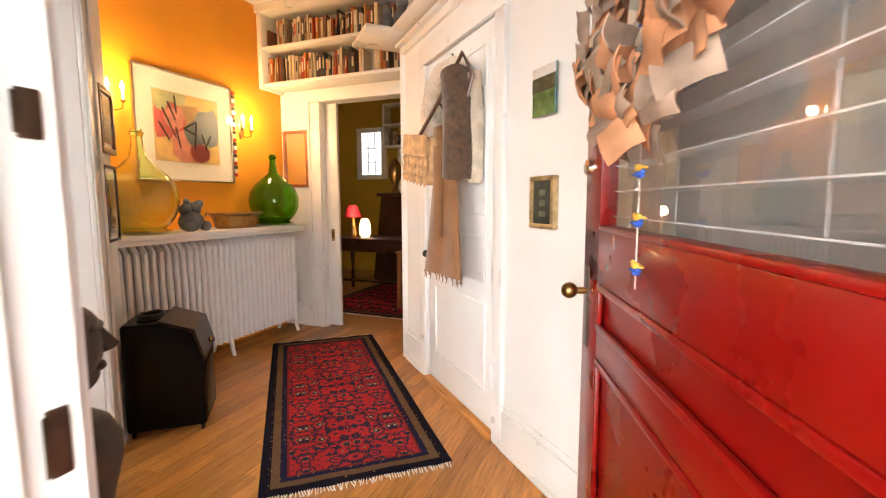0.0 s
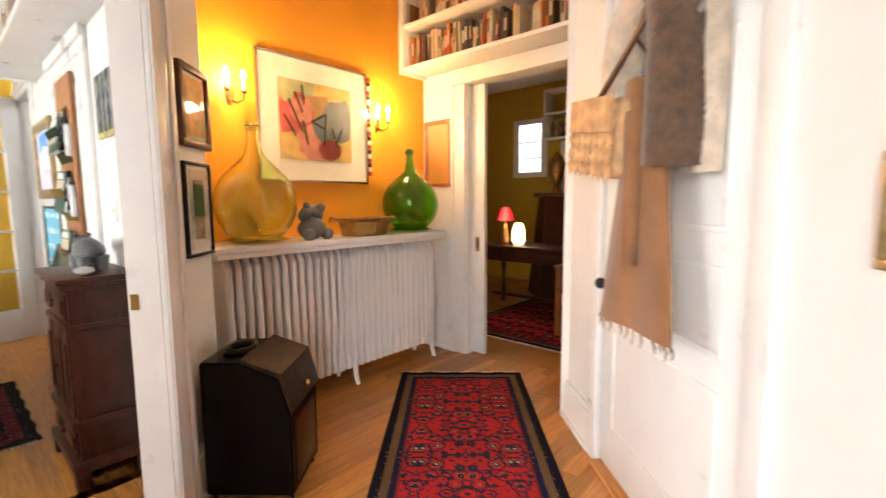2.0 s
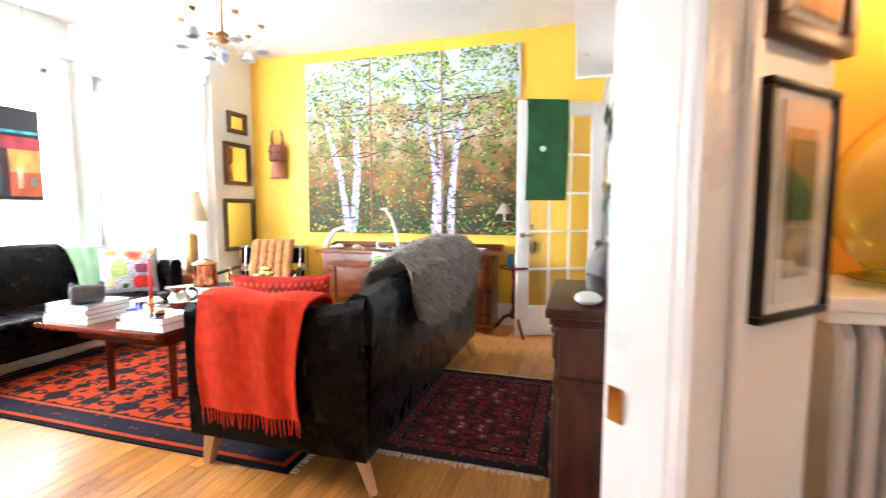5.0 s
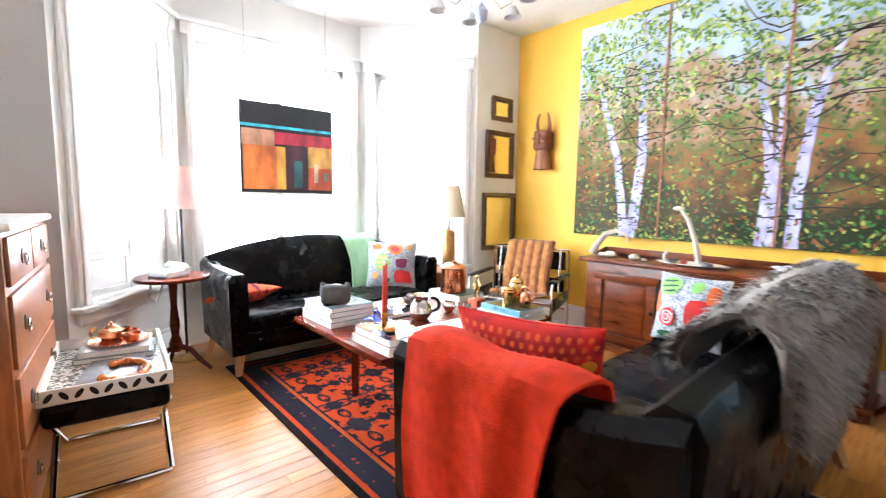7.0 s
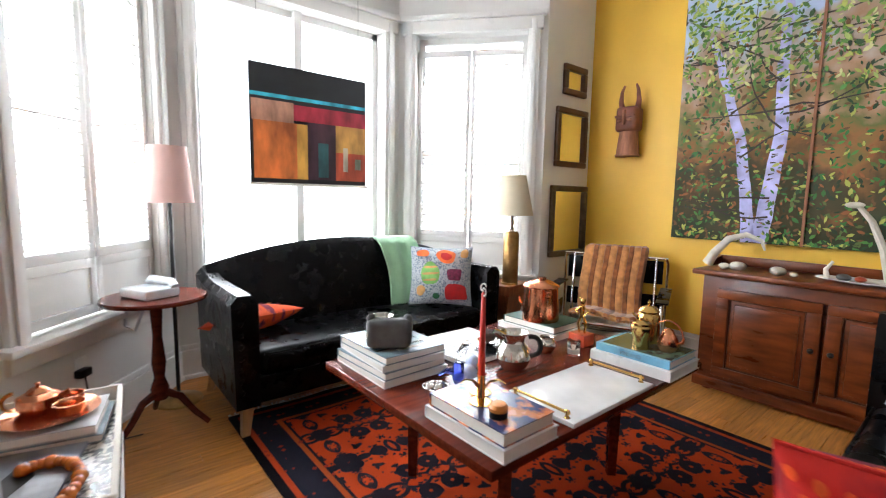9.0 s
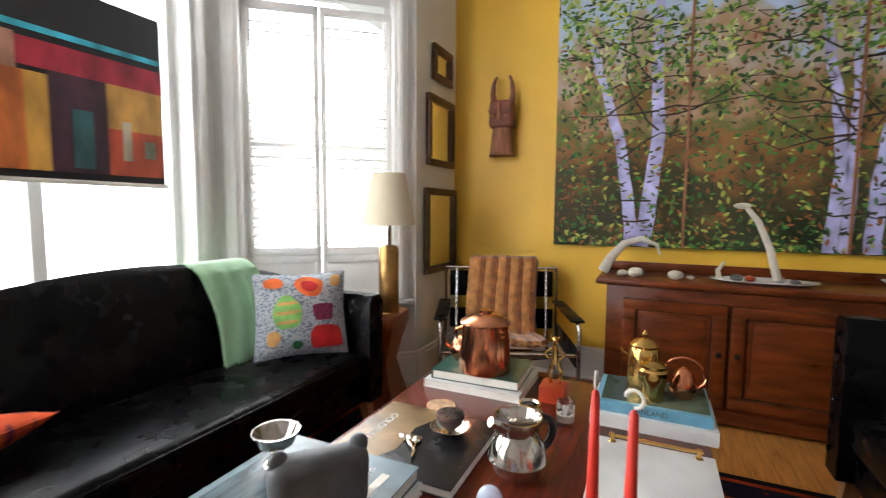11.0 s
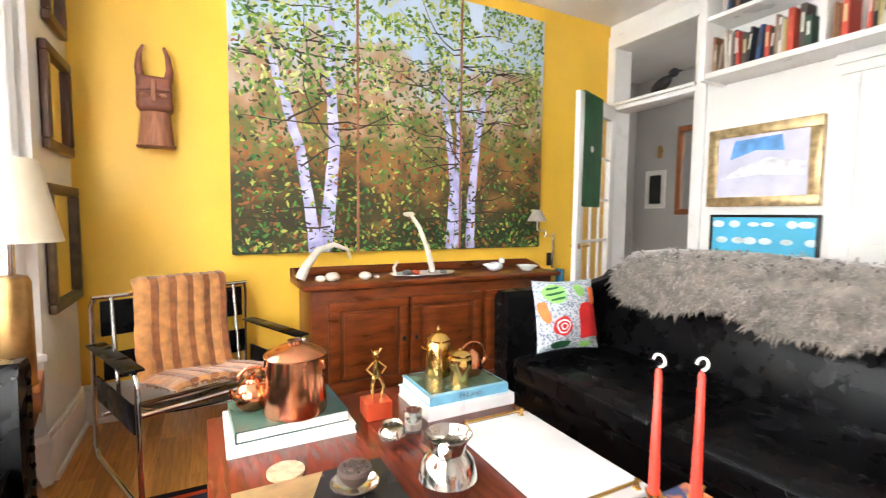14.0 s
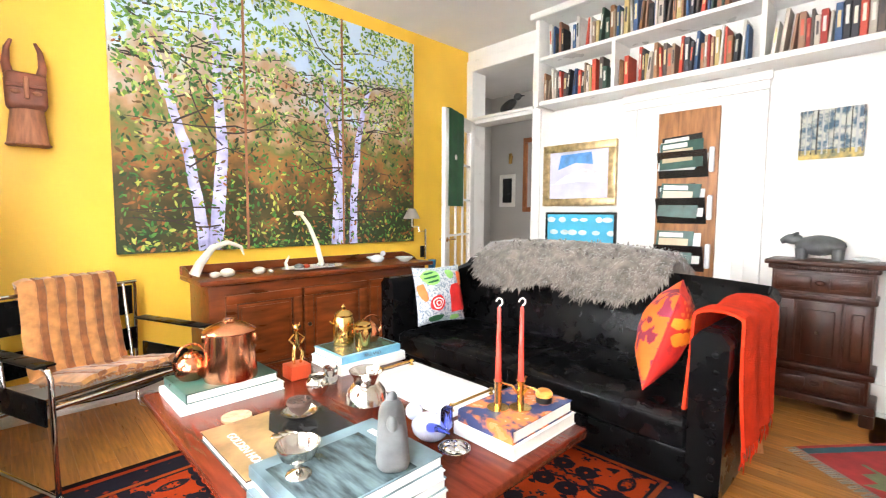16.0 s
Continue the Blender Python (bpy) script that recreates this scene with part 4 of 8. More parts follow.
R3 = rugm("orange_rug_pile", 2.1, 2.85, [(0, (0.008, 0.006, 0.008)), (0.1, (0.3, 0.035, 0.008)), (0.17, (0.012, 0.012, 0.02)), (0.5, (0.28, 0.05, 0.01)), (0.56, (0.01, 0.01, 0.016)), (0.6, NAVY)], (0.33, 0.036, 0.006), [(0.2, 0.09, 0.03), (0.012, 0.01, 0.016), (0.2, 0.02, 0.01), (0.045, 0.02, 0.02)], 6.5)
rug("area_rug", "large worn orange and navy oriental rug under the coffee table", -5.2, -3.1, -2.88, -0.03, R3, "y")
rug("small_rug", "small dark crimson oriental rug behind the sofa", -4.66, -3.43, 0.24, 1.16, R2, "x")
rug("runner_rug", "red and navy oriental runner on the hall floor", -1.988, -1.098, 1.44, 3.69, R1, "y", rz=40.5)
# striped kilim at the living room opening
KR, KT, KG, KW = M("kilim_red", (0.36, 0.03, 0.03), 0.95), M("kilim_teal", (0.02, 0.09, 0.12), 0.95), M("kilim_olive", (0.16, 0.2, 0.1), 0.95), M("kilim_grey_fringe", (0.25, 0.23, 0.2), 0.95)
k = thing("kilim_rug", "flat-woven red and teal kilim with stepped motifs and grey fringe", "rug", pose(-2.32, 0.82, 0, 0, 0, 50))
part("weave", box(-0.55, 0.55, -0.36, 0.36, 0.001, 0.007, 0.002), KR, k)
for x in (-0.38, 0, 0.38):
    b = poly(BM(), [(x - 0.16, 0), (x - 0.08, 0), (x - 0.08, 0.08), (x, 0.08), (x, 0.16), (x + 0.02, 0.16), (x + 0.02, -0.16), (x, -0.16), (x, -0.08), (x - 0.08, -0.08), (x - 0.08, 0)][:-1], 0.002, 2)
    part("stepped_motif", b, KG, k, at=Matrix.Translation((0, 0, 0.0075)))
for y in (-0.32, 0.28):
    part("stripe", box(-0.55, 0.55, y, y + 0.05, 0.007, 0.0085), KT, k)
b = BM()
for sgn in (-1, 1):
    for i in range(60):
        y = -0.355 + i * 0.012
        tube(b, [(sgn * 0.55, y, 0.005), (sgn * 0.62, y + random.uniform(-0.015, 0.015), 0.003)], 0.003, 4)
tagged(part("fringe", b, KW, k), kind="stuff")


# ---- coffee table ----
t = thing("coffee_table", "red mahogany coffee table crowded with silver, copper and books", "table", (-3.975, -1.535, 0))
part("tabletop", box(-0.675, 0.675, -0.505, 0.505, 0.505, 0.54, 0.008, 2), MAHOG, t)
for y in (-0.36, 0.36):
    part("apron", box(-0.5, 0.5, y - 0.012, y + 0.012, 0.41, 0.505), MAHOG, t)
for x in (-0.5, 0.5):
    part("apron", box(x - 0.012, x + 0.012, -0.348, 0.348, 0.41, 0.505), MAHOG, t)
for x in (-0.36, 0.36):
    for y in (-0.28, 0.27):
        part("leg", cy(BM(), (x, y, 0.01), (x, y, 0.505), 0.026, 0.036, 4), MAHOG, t)
T = 0.54

# ---- sideboard ----
s = thing("sideboard", "cherry wood sideboard with panelled doors against the yellow wall", "sideboard", (-6.17, -0.5, 0))
part("carcass", box(0.01, 0.42, -0.96, 0.94, 0.06, 0.78, 0.006), CHERRY, s)
part("top", box(0.0, 0.47, -1.02, 1.0, 0.78, 0.815, 0.01), CHERRY, s)
b = box(0.0, 0.022, -1.02, 1.0, 0.815, 0.88, 0.006)
part("gallery", b, CHERRY, s)
for y, q in ((-1.01, 1), (0.99, -1)):
    bb = BM()
    sheet(bb, lambda u, v: (0.02 + u * 0.2, y, 0.815 + v * 0.065 * (1 - u) ** 0.6), 8, 2, 0.014)
    part("gallery_end", bb, CHERRY, s)
part("plinth", box(0.01, 0.44, -0.98, 0.96, 0.02, 0.09, 0.008), CHERRY, s)
for i, (y0, y1) in enumerate(((-0.86, -0.32), (-0.3, 0.26), (0.3, 0.88))):
    dd = part("door", box(0.42, 0.436, y0, y1, 0.12, 0.7, 0.003), CHERRY, s)
    for a in ((y0, y1, 0.12, 0.18), (y0, y1, 0.64, 0.7), (y0, y0 + 0.07, 0.18, 0.64), (y1 - 0.07, y1, 0.18, 0.64)):
        part("rail", box(0.436, 0.452, *a, 0.004), CHERRY, dd)
    part("panel_bead", tube(BM(), [(0.438, y0 + 0.074, 0.184), (0.438, y1 - 0.074, 0.184), (0.438, y1 - 0.074, 0.636), (0.438, y0 + 0.074, 0.636), (0.438, y0 + 0.074, 0.184)], 0.007, 6), DARKWOOD, dd)
    part("raised_panel", box(0.436, 0.443, y0 + 0.1, y1 - 0.1, 0.21, 0.61, 0.006), CHERRY, dd)
    part("knob", sp(BM(), (0.458, y1 - 0.035 if i != 1 else y0 + 0.035, 0.42), 0.016, 1, 1, 1, 10, 8), BLACK, dd)
for y in (-0.9, 0.88):
    for x in (0.06, 0.38):
        part("foot", cy(BM(), (x, y, 0), (x, y, 0.03), 0.03, 0.04, 10), CHERRY, s)

# ---- birch triptych ----
def thicket(name):
    """Painted canvas: dark growth below, russet bushes, then pale sky, with ragged bounds between."""
    m = mat(name, (0.2, 0.1, 0.03), 0.7, bump=0.03)
    nt = m.node_tree
    b_ = nt.nodes["Principled BSDF"]
    tc = nt.nodes.new("ShaderNodeTexCoord")
    sx = nt.nodes.new("ShaderNodeSeparateXYZ")
    nt.links.new(tc.outputs["Object"], sx.inputs[0])
    n1 = nt.nodes.new("ShaderNodeTexNoise")
    n1.inputs["Scale"].default_value, n1.inputs["Detail"].default_value = 3.2, 9
    nt.links.new(tc.outputs["Object"], n1.inputs["Vector"])
    ma = nt.nodes.new("ShaderNodeMath")
    ma.operation = "MULTIPLY_ADD"
    ma.inputs[1].default_value = 0.95
    nt.links.new(n1.outputs[0], ma.inputs[0])
    mb = nt.nodes.new("ShaderNodeMath")
    mb.operation = "MULTIPLY_ADD"
    mb.inputs[1].default_value, mb.inputs[2].default_value = 0.5, -0.46
    nt.links.new(sx.outputs[2], mb.inputs[0])
    nt.links.new(mb.outputs[0], ma.inputs[2])
    r = nt.nodes.new("ShaderNodeValToRGB")
    els = r.color_ramp.elements
    stops = [(0.0, (0.02, 0.035, 0.01)), (0.22, (0.07, 0.05, 0.015)), (0.36, (0.3, 0.13, 0.035)), (0.45, (0.13, 0.15, 0.035)), (0.55, (0.42, 0.24, 0.13)), (0.68, (0.5, 0.42, 0.36)), (0.74, (0.5, 0.62, 0.85)), (1.0, (0.6, 0.72, 0.92))]
    while len(els) < len(stops):
        els.new(0.5)
    for e, (p_, c_) in zip(els, stops):
        e.position, e.color = p_, (*c_, 1)
    nt.links.new(ma.outputs[0], r.inputs[0])
    nt.links.new(r.outputs[0], b_.inputs["Base Color"])
    return m


LEAFY = thicket("painted_undergrowth")
TRUNK = mat("painted_birch_trunk", (0.52, 0.52, 0.8), 0.65, var=0.25, scale=9, col2=(0.28, 0.26, 0.5), stretch=(1, 1, 1))
TWIG = mat("painted_twig", (0.04, 0.025, 0.02), 0.7)
LEAFA = palette("painted_leaves", [(0.16, 0.28, 0.04), (0.5, 0.55, 0.12), (0.06, 0.15, 0.02), (0.66, 0.66, 0.3), (0.26, 0.38, 0.07), (0.03, 0.08, 0.02), (0.4, 0.5, 0.14), (0.12, 0.26, 0.05)], 0.65, True)
LEAFB = palette("painted_low_leaves", [(0.04, 0.16, 0.03), (0.14, 0.07, 0.02), (0.02, 0.06, 0.015), (0.42, 0.44, 0.08), (0.08, 0.24, 0.04), (0.3, 0.1, 0.025), (0.02, 0.04, 0.012), (0.1, 0.14, 0.03)], 0.65, True)
rnd = random.Random(11)
tp = thing("birch_painting", "large triptych painting of white birches in autumn undergrowth", "painting", pose(WX + 0.045, -1.88, 0.98, 0, 0, 90))
PW, PH = 2.53, 1.97
seams = [0.0, 0.84, 1.69, 2.53]
for a, c in zip(seams, seams[1:]):
    pn = part("canvas_panel", box(a + 0.004, c - 0.004, 0.0, 0.04, 0, PH, 0.002), LEAFY, tp)
for a in seams[1:3]:
    part("seam_strip", box(a - 0.008, a + 0.008, -0.012, 0.004, 0, PH), RUST, tp)


def stroke(bm, pts, w0, w1, y):
    """A flat brush stroke along pts (x, z)."""
    prev = None
    for i, (x, z) in enumerate(pts):
        j = min(i, len(pts) - 2)
        dx, dz = pts[j + 1][0] - pts[j][0], pts[j + 1][1] - pts[j][1]
        l = math.hypot(dx, dz) or 1
        w = (w0 + (w1 - w0) * i / (len(pts) - 1)) / 2
        a = bm.verts.new((x - dz / l * w, y, z + dx / l * w))
        c = bm.verts.new((x + dz / l * w, y, z - dx / l * w))
        if prev:
            bm.faces.new((prev[0], prev[1], c, a))
        prev = (a, c)


def clamp_pts(pts):
    return [(min(max(x, 0.01), PW - 0.01), min(max(z, 0.005), PH - 0.005)) for x, z in pts]


trunks = [[(0.53, 0), (0.5, 0.3), (0.44, 0.69), (0.36, 0.97), (0.27, 1.25), (0.2, 1.46)], [(0.6, 0), (0.64, 0.37), (0.67, 0.73), (0.645, 1.2), (0.65, 1.5), (0.62, 1.9)], [(1.6, 0.0), (1.63, 0.5), (1.58, 0.92), (1.53, 1.2), (1.5, 1.45)], [(1.67, 0), (1.68, 0.7), (1.67, 1.1), (1.7, 1.5)], [(1.79, 0.0), (1.8, 0.41), (1.85, 0.92), (1.92, 1.25), (1.98, 1.45)]]
for i, tr in enumerate(trunks):
    b = BM()
    fine = []
    for (x0, z0), (x1, z1) in zip(tr, tr[1:]):
        fine += [(x0 + (x1 - x0) * k / 4 + rnd.uniform(-0.006, 0.006), z0 + (z1 - z0) * k / 4) for k in range(4)]
    fine.append(tr[-1])
    stroke(b, clamp_pts(fine), (0.085, 0.105, 0.07, 0.06, 0.085)[i], 0.04, -0.006)
    part("painted_trunk", b, TRUNK, tp)
b = BM()
for i in range(60):
    tr = rnd.choice(trunks)
    x, z = rnd.choice(tr[1:])
    a = rnd.choice((0, math.pi)) + rnd.uniform(-0.5, 0.7)
    pts = [(x, z + rnd.uniform(-0.2, 0.2))]
    for k in range(6):
        a += rnd.uniform(-0.35, 0.35)
        pts.append((pts[-1][0] + 0.1 * math.cos(a), pts[-1][1] + 0.1 * abs(math.sin(a)) * rnd.choice((1, 1, -0.4))))
    stroke(b, clamp_pts(pts), 0.014, 0.004, -0.0075)
for i in range(55):
    tr = rnd.choice(trunks)
    j = rnd.randrange(len(tr) - 1)
    q = rnd.random()
    x, z = tr[j][0] + (tr[j + 1][0] - tr[j][0]) * q, tr[j][1] + (tr[j + 1][1] - tr[j][1]) * q
    stroke(b, clamp_pts([(x - 0.03, z), (x + 0.005, z + rnd.uniform(-0.01, 0.02))]), 0.012, 0.004, -0.0078)
tagged(part("painted_twig_layer", b, TWIG, tp), kind="stuff")


def leaves(n, zlo, zhi, bias, size, y, m, name):
    b = BM()
    for i in range(n):
        x = rnd.uniform(0.03, PW - 0.03)
        z = zlo + (zhi - zlo) * rnd.random() ** bias
        if abs(noise.noise(Vector((x * 2.2, z * 2.2, 3)))) < 0.06 and name == "painted_leaves":
            continue
        a, l = rnd.uniform(0, 6.28), rnd.uniform(0.5, 1.2) * size
        w = l * rnd.uniform(0.35, 0.6)
        yy = y - rnd.random() * 0.003
        ca, sa = math.cos(a), math.sin(a)
        vs = []
        for u, v in ((-l, 0), (-l * 0.3, w * 0.8), (l * 0.4, w * 0.7), (l, 0), (l * 0.4, -w * 0.7), (-l * 0.3, -w * 0.8)):
            px, pz = x + u * ca - v * sa, z + u * sa + v * ca
            vs.append(b.verts.new((min(max(px, 0.004), PW - 0.004), yy, min(max(pz, 0.004), PH - 0.004))))
        b.faces.new(vs)
    tagged(part(name, b, m, tp), kind="stuff")


leaves(3000, 0.95, PH, 0.62, 0.025, -0.009, LEAFA, "painted_leaves")
leaves(3300, 0.0, 1.4, 1.25, 0.023, -0.004, LEAFB, "painted_undergrowth_leaves")


# ---- entry hall ----
# closet door with its hanging things
d = thing("closet_door", "white painted four-panel closet door with hanging furs", "door", CLOS)
part("door_leaf", box(0.505, 1.455, 0.0, 0.04, 0.03, 2.195, 0.003), TRIM, d)
for z0, z1 in ((0.22, 0.72), (0.82, 1.1), (1.2, 1.78), (1.88, 2.1)):
    b = BM()
    for a in ((0.62, 1.34, z0, z0 + 0.02), (0.62, 1.34, z1 - 0.02, z1), (0.62, 0.64, z0 + 0.02, z1 - 0.02), (1.32, 1.34, z0 + 0.02, z1 - 0.02)):
        bx(b, a[0], a[1], -0.008, 0.002, a[2], a[3], 0.003)
    part("panel_moulding", b, TRIM, d)
for z in (0.3, 1.95):
    h = part("hinge", box(1.44, 1.475, -0.036, -0.002, z, z + 0.11, 0.003), TRIM, d)
    part("hinge_pin", cy(BM(), (1.458, -0.037, z - 0.012), (1.458, -0.037, z + 0.122), 0.006, None, 8), TRIM, h)
part("door_knob", sp(cy(BM(), (0.575, 0, 0.918), (0.575, -0.04, 0.918), 0.009), (0.575, -0.05, 0.918), 0.026), BLACK, d, "black round knob")
hk = part("hook", tube(BM(), [(1.14, 0, 2.03), (1.14, -0.09, 2.02), (1.14, -0.11, 2.08)], 0.006), BRONZE, d)
part("hook", tube(BM(), [(1.04, 0, 1.8), (1.04, -0.1, 1.78), (1.04, -0.15, 1.84)], 0.007), BRONZE, d)


def furry(parent, name, pts, r, m, flat_=0.5, hairs=1500, seed=1):
    b = tube(BM(), pts, r, 14)
    for v in b.verts:
        v.co.y = v.co.y * 1.0
    lump(b, 0.012, 14, seed)
    body = part(name, b, m, parent)
    rn = random.Random(seed)
    hb = BM()
    for i in range(hairs):
        k = rn.randrange(len(pts) - 1)
        q = rn.random()
        c = Vector(pts[k]).lerp(Vector(pts[k + 1]), q)
        a = rn.uniform(0, 6.28)
        ax = (Vector(pts[k + 1]) - Vector(pts[k])).normalized()
        s = ax.orthogonal().normalized()
        n = s * math.cos(a) + ax.cross(s) * math.sin(a)
        p0 = c + n * r * 0.96
        e = p0 + n * 0.014 + Vector((rn.uniform(-0.01, 0.01), rn.uniform(-0.01, 0.01), -0.018))
        w = n.cross(Vector((0, 0, 1)))
        w = (w.normalized() if w.length > 0.1 else ax) * 0.002
        hb.faces.new([hb.verts.new(x) for x in (p0 - w, p0 + w, e)])
    tagged(part(name + "_hair", hb, m, parent), kind="stuff")
    return body


HUNG = CLOS
f1 = thing("fur_stole", "cream and brown fur stole hung on the closet door", "fur stole", HUNG)
furry(f1, "cream_end", [(0.8, -0.075, 1.6), (0.8, -0.08, 1.82), (0.86, -0.08, 1.95), (0.98, -0.09, 2.0), (1.12, -0.085, 1.99), (1.22, -0.085, 1.93)], 0.075, FURW, seed=2)
furry(f1, "brown_end", [(1.2, -0.115, 1.96), (1.24, -0.12, 1.8), (1.25, -0.12, 1.55), (1.24, -0.115, 1.4)], 0.085, FURB, seed=3)
furry(f1, "lining_end", [(1.28, -0.05, 1.95), (1.31, -0.05, 1.7), (1.29, -0.05, 1.38)], 0.042, FURW, seed=4)
# woven basket bag
bg = thing("basket_bag", "woven birch-strip bag with brown strap on the closet door", "bag", HUNG @ pose(0.86, -0.15, 1.39, 0, 8, 0) @ Matrix.Diagonal((1.6, 1.1, 1.35, 1)))
part("body", lump(box(-0.13, 0.13, -0.075, 0.075, 0, 0.2, 0.03, 3), 0.01, 7), WEAVE, bg)
for i in range(7):
    for j in range(5):
        x, z = -0.115 + i * 0.038, 0.02 + j * 0.04
        part("strip", box(-0.017, 0.017, -0.006, 0.002, -0.021, 0.021, 0.004, 1), WEAVE, bg, at=pose(x, -0.078, z, 0, 38 if (i + j) % 2 else -38))
part("flap", box(-0.125, 0.125, -0.09, -0.082, 0.12, 0.21, 0.004), WEAVE, bg)
part("strap", tube(BM(), [(-0.08, -0.02, 0.2), (0.08, -0.01, 0.34), (0.22, 0.02, 0.52), (0.26, 0.05, 0.44), (0.2, 0.03, 0.2)], 0.01, 6), WALNUT, bg)
# suede jacket hung by its collar


def jacket(u, v):
    z = 1.62 - 0.76 * v
    w = 0.03 + 0.11 * v ** 0.8
    a = u * 2 * math.pi
    fold = 1 + 0.2 * math.sin(a * 4 + v * 3) * (0.3 + v)
    return (1.1 - 0.06 * v + w * 1.7 * math.cos(a) * fold, -0.13 + 0.055 * math.sin(a) * fold, z)


j = thing("suede_jacket", "tan suede jacket with fringed hem on the closet door", "jacket", HUNG)
part("cloth", sheet(BM(), jacket, 40, 30), SUEDE, j)
part("collar", lump(box(1.03, 1.13, -0.19, -0.08, 1.56, 1.7, 0.03, 3), 0.01, 9), SUEDE, j)
part("sleeve", lump(tube(BM(), [(1.1, -0.17, 1.58), (1.13, -0.19, 1.35), (1.12, -0.19, 1.08)], 0.036, 10, 0.03), 0.008, 9), SUEDE, j)
fringe(j, [jacket(i / 30, 1) for i in range(30)], SUEDE, 0.05)
# small pictures on the closet wall
def meadow(p, x0, x1, z0, z1, y):
    flat(p, "canvas", x0, x1, z0, z1, y, M("meadow_green", (0.1, 0.16, 0.04), 0.7, 0.5, 18))
    flat(p, "painted_tree_line", x0, x1, z0 + (z1 - z0) * 0.5, z1 - 0.04, y - 0.0025, M("autumn_trees", (0.07, 0.065, 0.03), 0.7, 0.6, 25))
    flat(p, "painted_sky", x0, x1, z1 - 0.04, z1, y - 0.0025, M("pale_dusk_sky", (0.55, 0.5, 0.45), 0.7))
    flat(p, "canvas_edge", x1 - 0.004, x1, z0, z1, y - 0.003, M("blue_edge", (0.1, 0.3, 0.45)))


picture("small_painting", "small unframed meadow painting on the white wall", CLOS @ pose(1.785, -0.002, 1.634), 0.165, 0.2, 0, 0.03, GOLD, 0, meadow, "painting")


def seal(p, x0, x1, z0, z1, y):
    flat(p, "print", x0, x1, z0, z1, y, M("dark_print", (0.02, 0.03, 0.025), 0.4, 0.5, 30))
    for i in range(3):
        flat(p, "printed_bar", x0 + 0.045, x1 - 0.045, z0 + 0.03 + i * 0.045, z0 + 0.055 + i * 0.045, y - 0.0025, M("faded_green_ink", (0.12, 0.14, 0.1)))


picture("small_picture", "dark little print in a gilt frame on the white wall", CLOS @ pose(1.785, -0.002, 1.163), 0.17, 0.222, 0.02, 0.03, GOLD, 0.0, seal)
# figures on the ledge above the closet
bm = box(-0.25, 0.2, -0.35, 0.12, 2.5, 2.53, 0.006)
bx(bm, 0.2, 3.5, -0.16, 0.3, 2.5, 2.53, 0.006)
trim("trim_high_ledge", bm, "white painted display ledge above the closet", CLOS)
for i, (x, y) in enumerate(((-0.05, -0.12), (0.12, -0.06))):
    fg = solid("stone_figurine", lump(sp(sp(BM(), (0, 0, 0.09), 0.07, 1, 0.8, 1.3), (0.01, 0, 0.2), 0.045), 0.012, 9, i), STONE, "small grey stone figure on the high ledge", "figurine", CLOS @ pose(x, y, 2.53))

# radiator
r = thing("radiator", "white cast-iron column radiator under the shelf", "radiator", (-2.82, 0, 0))
sec = tube(BM(), [(-0.09, 0, 0.13), (-0.095, 0, 0.5), (-0.09, 0, 0.93), (-0.05, 0, 0.97), (0.05, 0, 0.97), (0.09, 0, 0.93), (0.095, 0, 0.5), (0.09, 0, 0.13)], 0.022, 8)
bx(sec, -0.09, 0.09, -0.009, 0.009, 0.13, 0.95)
sm = mesh(sec, TRIM)
n = 30
for i in range(n):
    o = new("section", sm)
    o.parent = r
    o.matrix_basis = Matrix.Translation((0, 1.93 + i * 0.057, 0))
for y in (1.93, 2.785, 3.583):
    for x in (-0.09, 0.09):
        part("foot", tube(BM(), [(x, y, 0.16), (x * 1.1, y, 0.06), (x * 1.35, y, 0)], 0.02, 8, 0.015), TRIM, r)
part("pipe", cy(BM(), (0.0, 1.86, 0), (0.0, 1.86, 0.2), 0.016), TRIM, r)
m_ = thing("radiator_shelf", "white painted shelf with moulded edge over the radiator", "shelf", (0, 0, 0))
part("board", box(-3.0, -2.57, 1.8, 3.6, 1.028, 1.062, 0.006), TRIM, m_)
part("moulding", box(-2.6, -2.585, 1.82, 3.59, 0.998, 1.028, 0.005), TRIM, m_)
part("moulding", box(-3.0, -2.6, 1.82, 1.835, 0.998, 1.028, 0.005), TRIM, m_)
SH = 1.0625


def bottle(at, label, m, R, prof, plug=None):
    b = thing("demijohn", label, "glass bottle", at)
    outer = prof
    inner = [(max(r_ - 0.006, 0.0), z + (0.008 if i == 0 else 0)) for i, (r_, z) in enumerate(prof)]
    bm2 = BM()
    lathe(bm2, outer + [(r_, z) for r_, z in inner[::-1]], 32)
    part("glass_body", bm2, m, b)
    part("neck_ring", lathe(BM(), [(prof[-1][0] + 0.001, prof[-1][1] - 0.045), (prof[-1][0] + 0.01, prof[-1][1] - 0.035), (prof[-1][0] + 0.01, prof[-1][1] - 0.02), (prof[-1][0] + 0.001, prof[-1][1] - 0.012)], 24), m, b)
    return b


def demi(R, hb, hn, nr):
    pr = [(0.0, 0.012), (R * 0.55, 0.0), (R * 0.8, 0.02)]
    for i in range(1, 12):
        a = -70 + i * 11.5
        pr.append((R * (0.12 + 0.88 * math.cos(radians(a))), hb * (0.5 + 0.5 * math.sin(radians(a)))))
    pr += [(nr * 1.7, hb + (hn - hb) * 0.2), (nr * 1.1, hb + (hn - hb) * 0.55), (nr, hn)]
    return pr


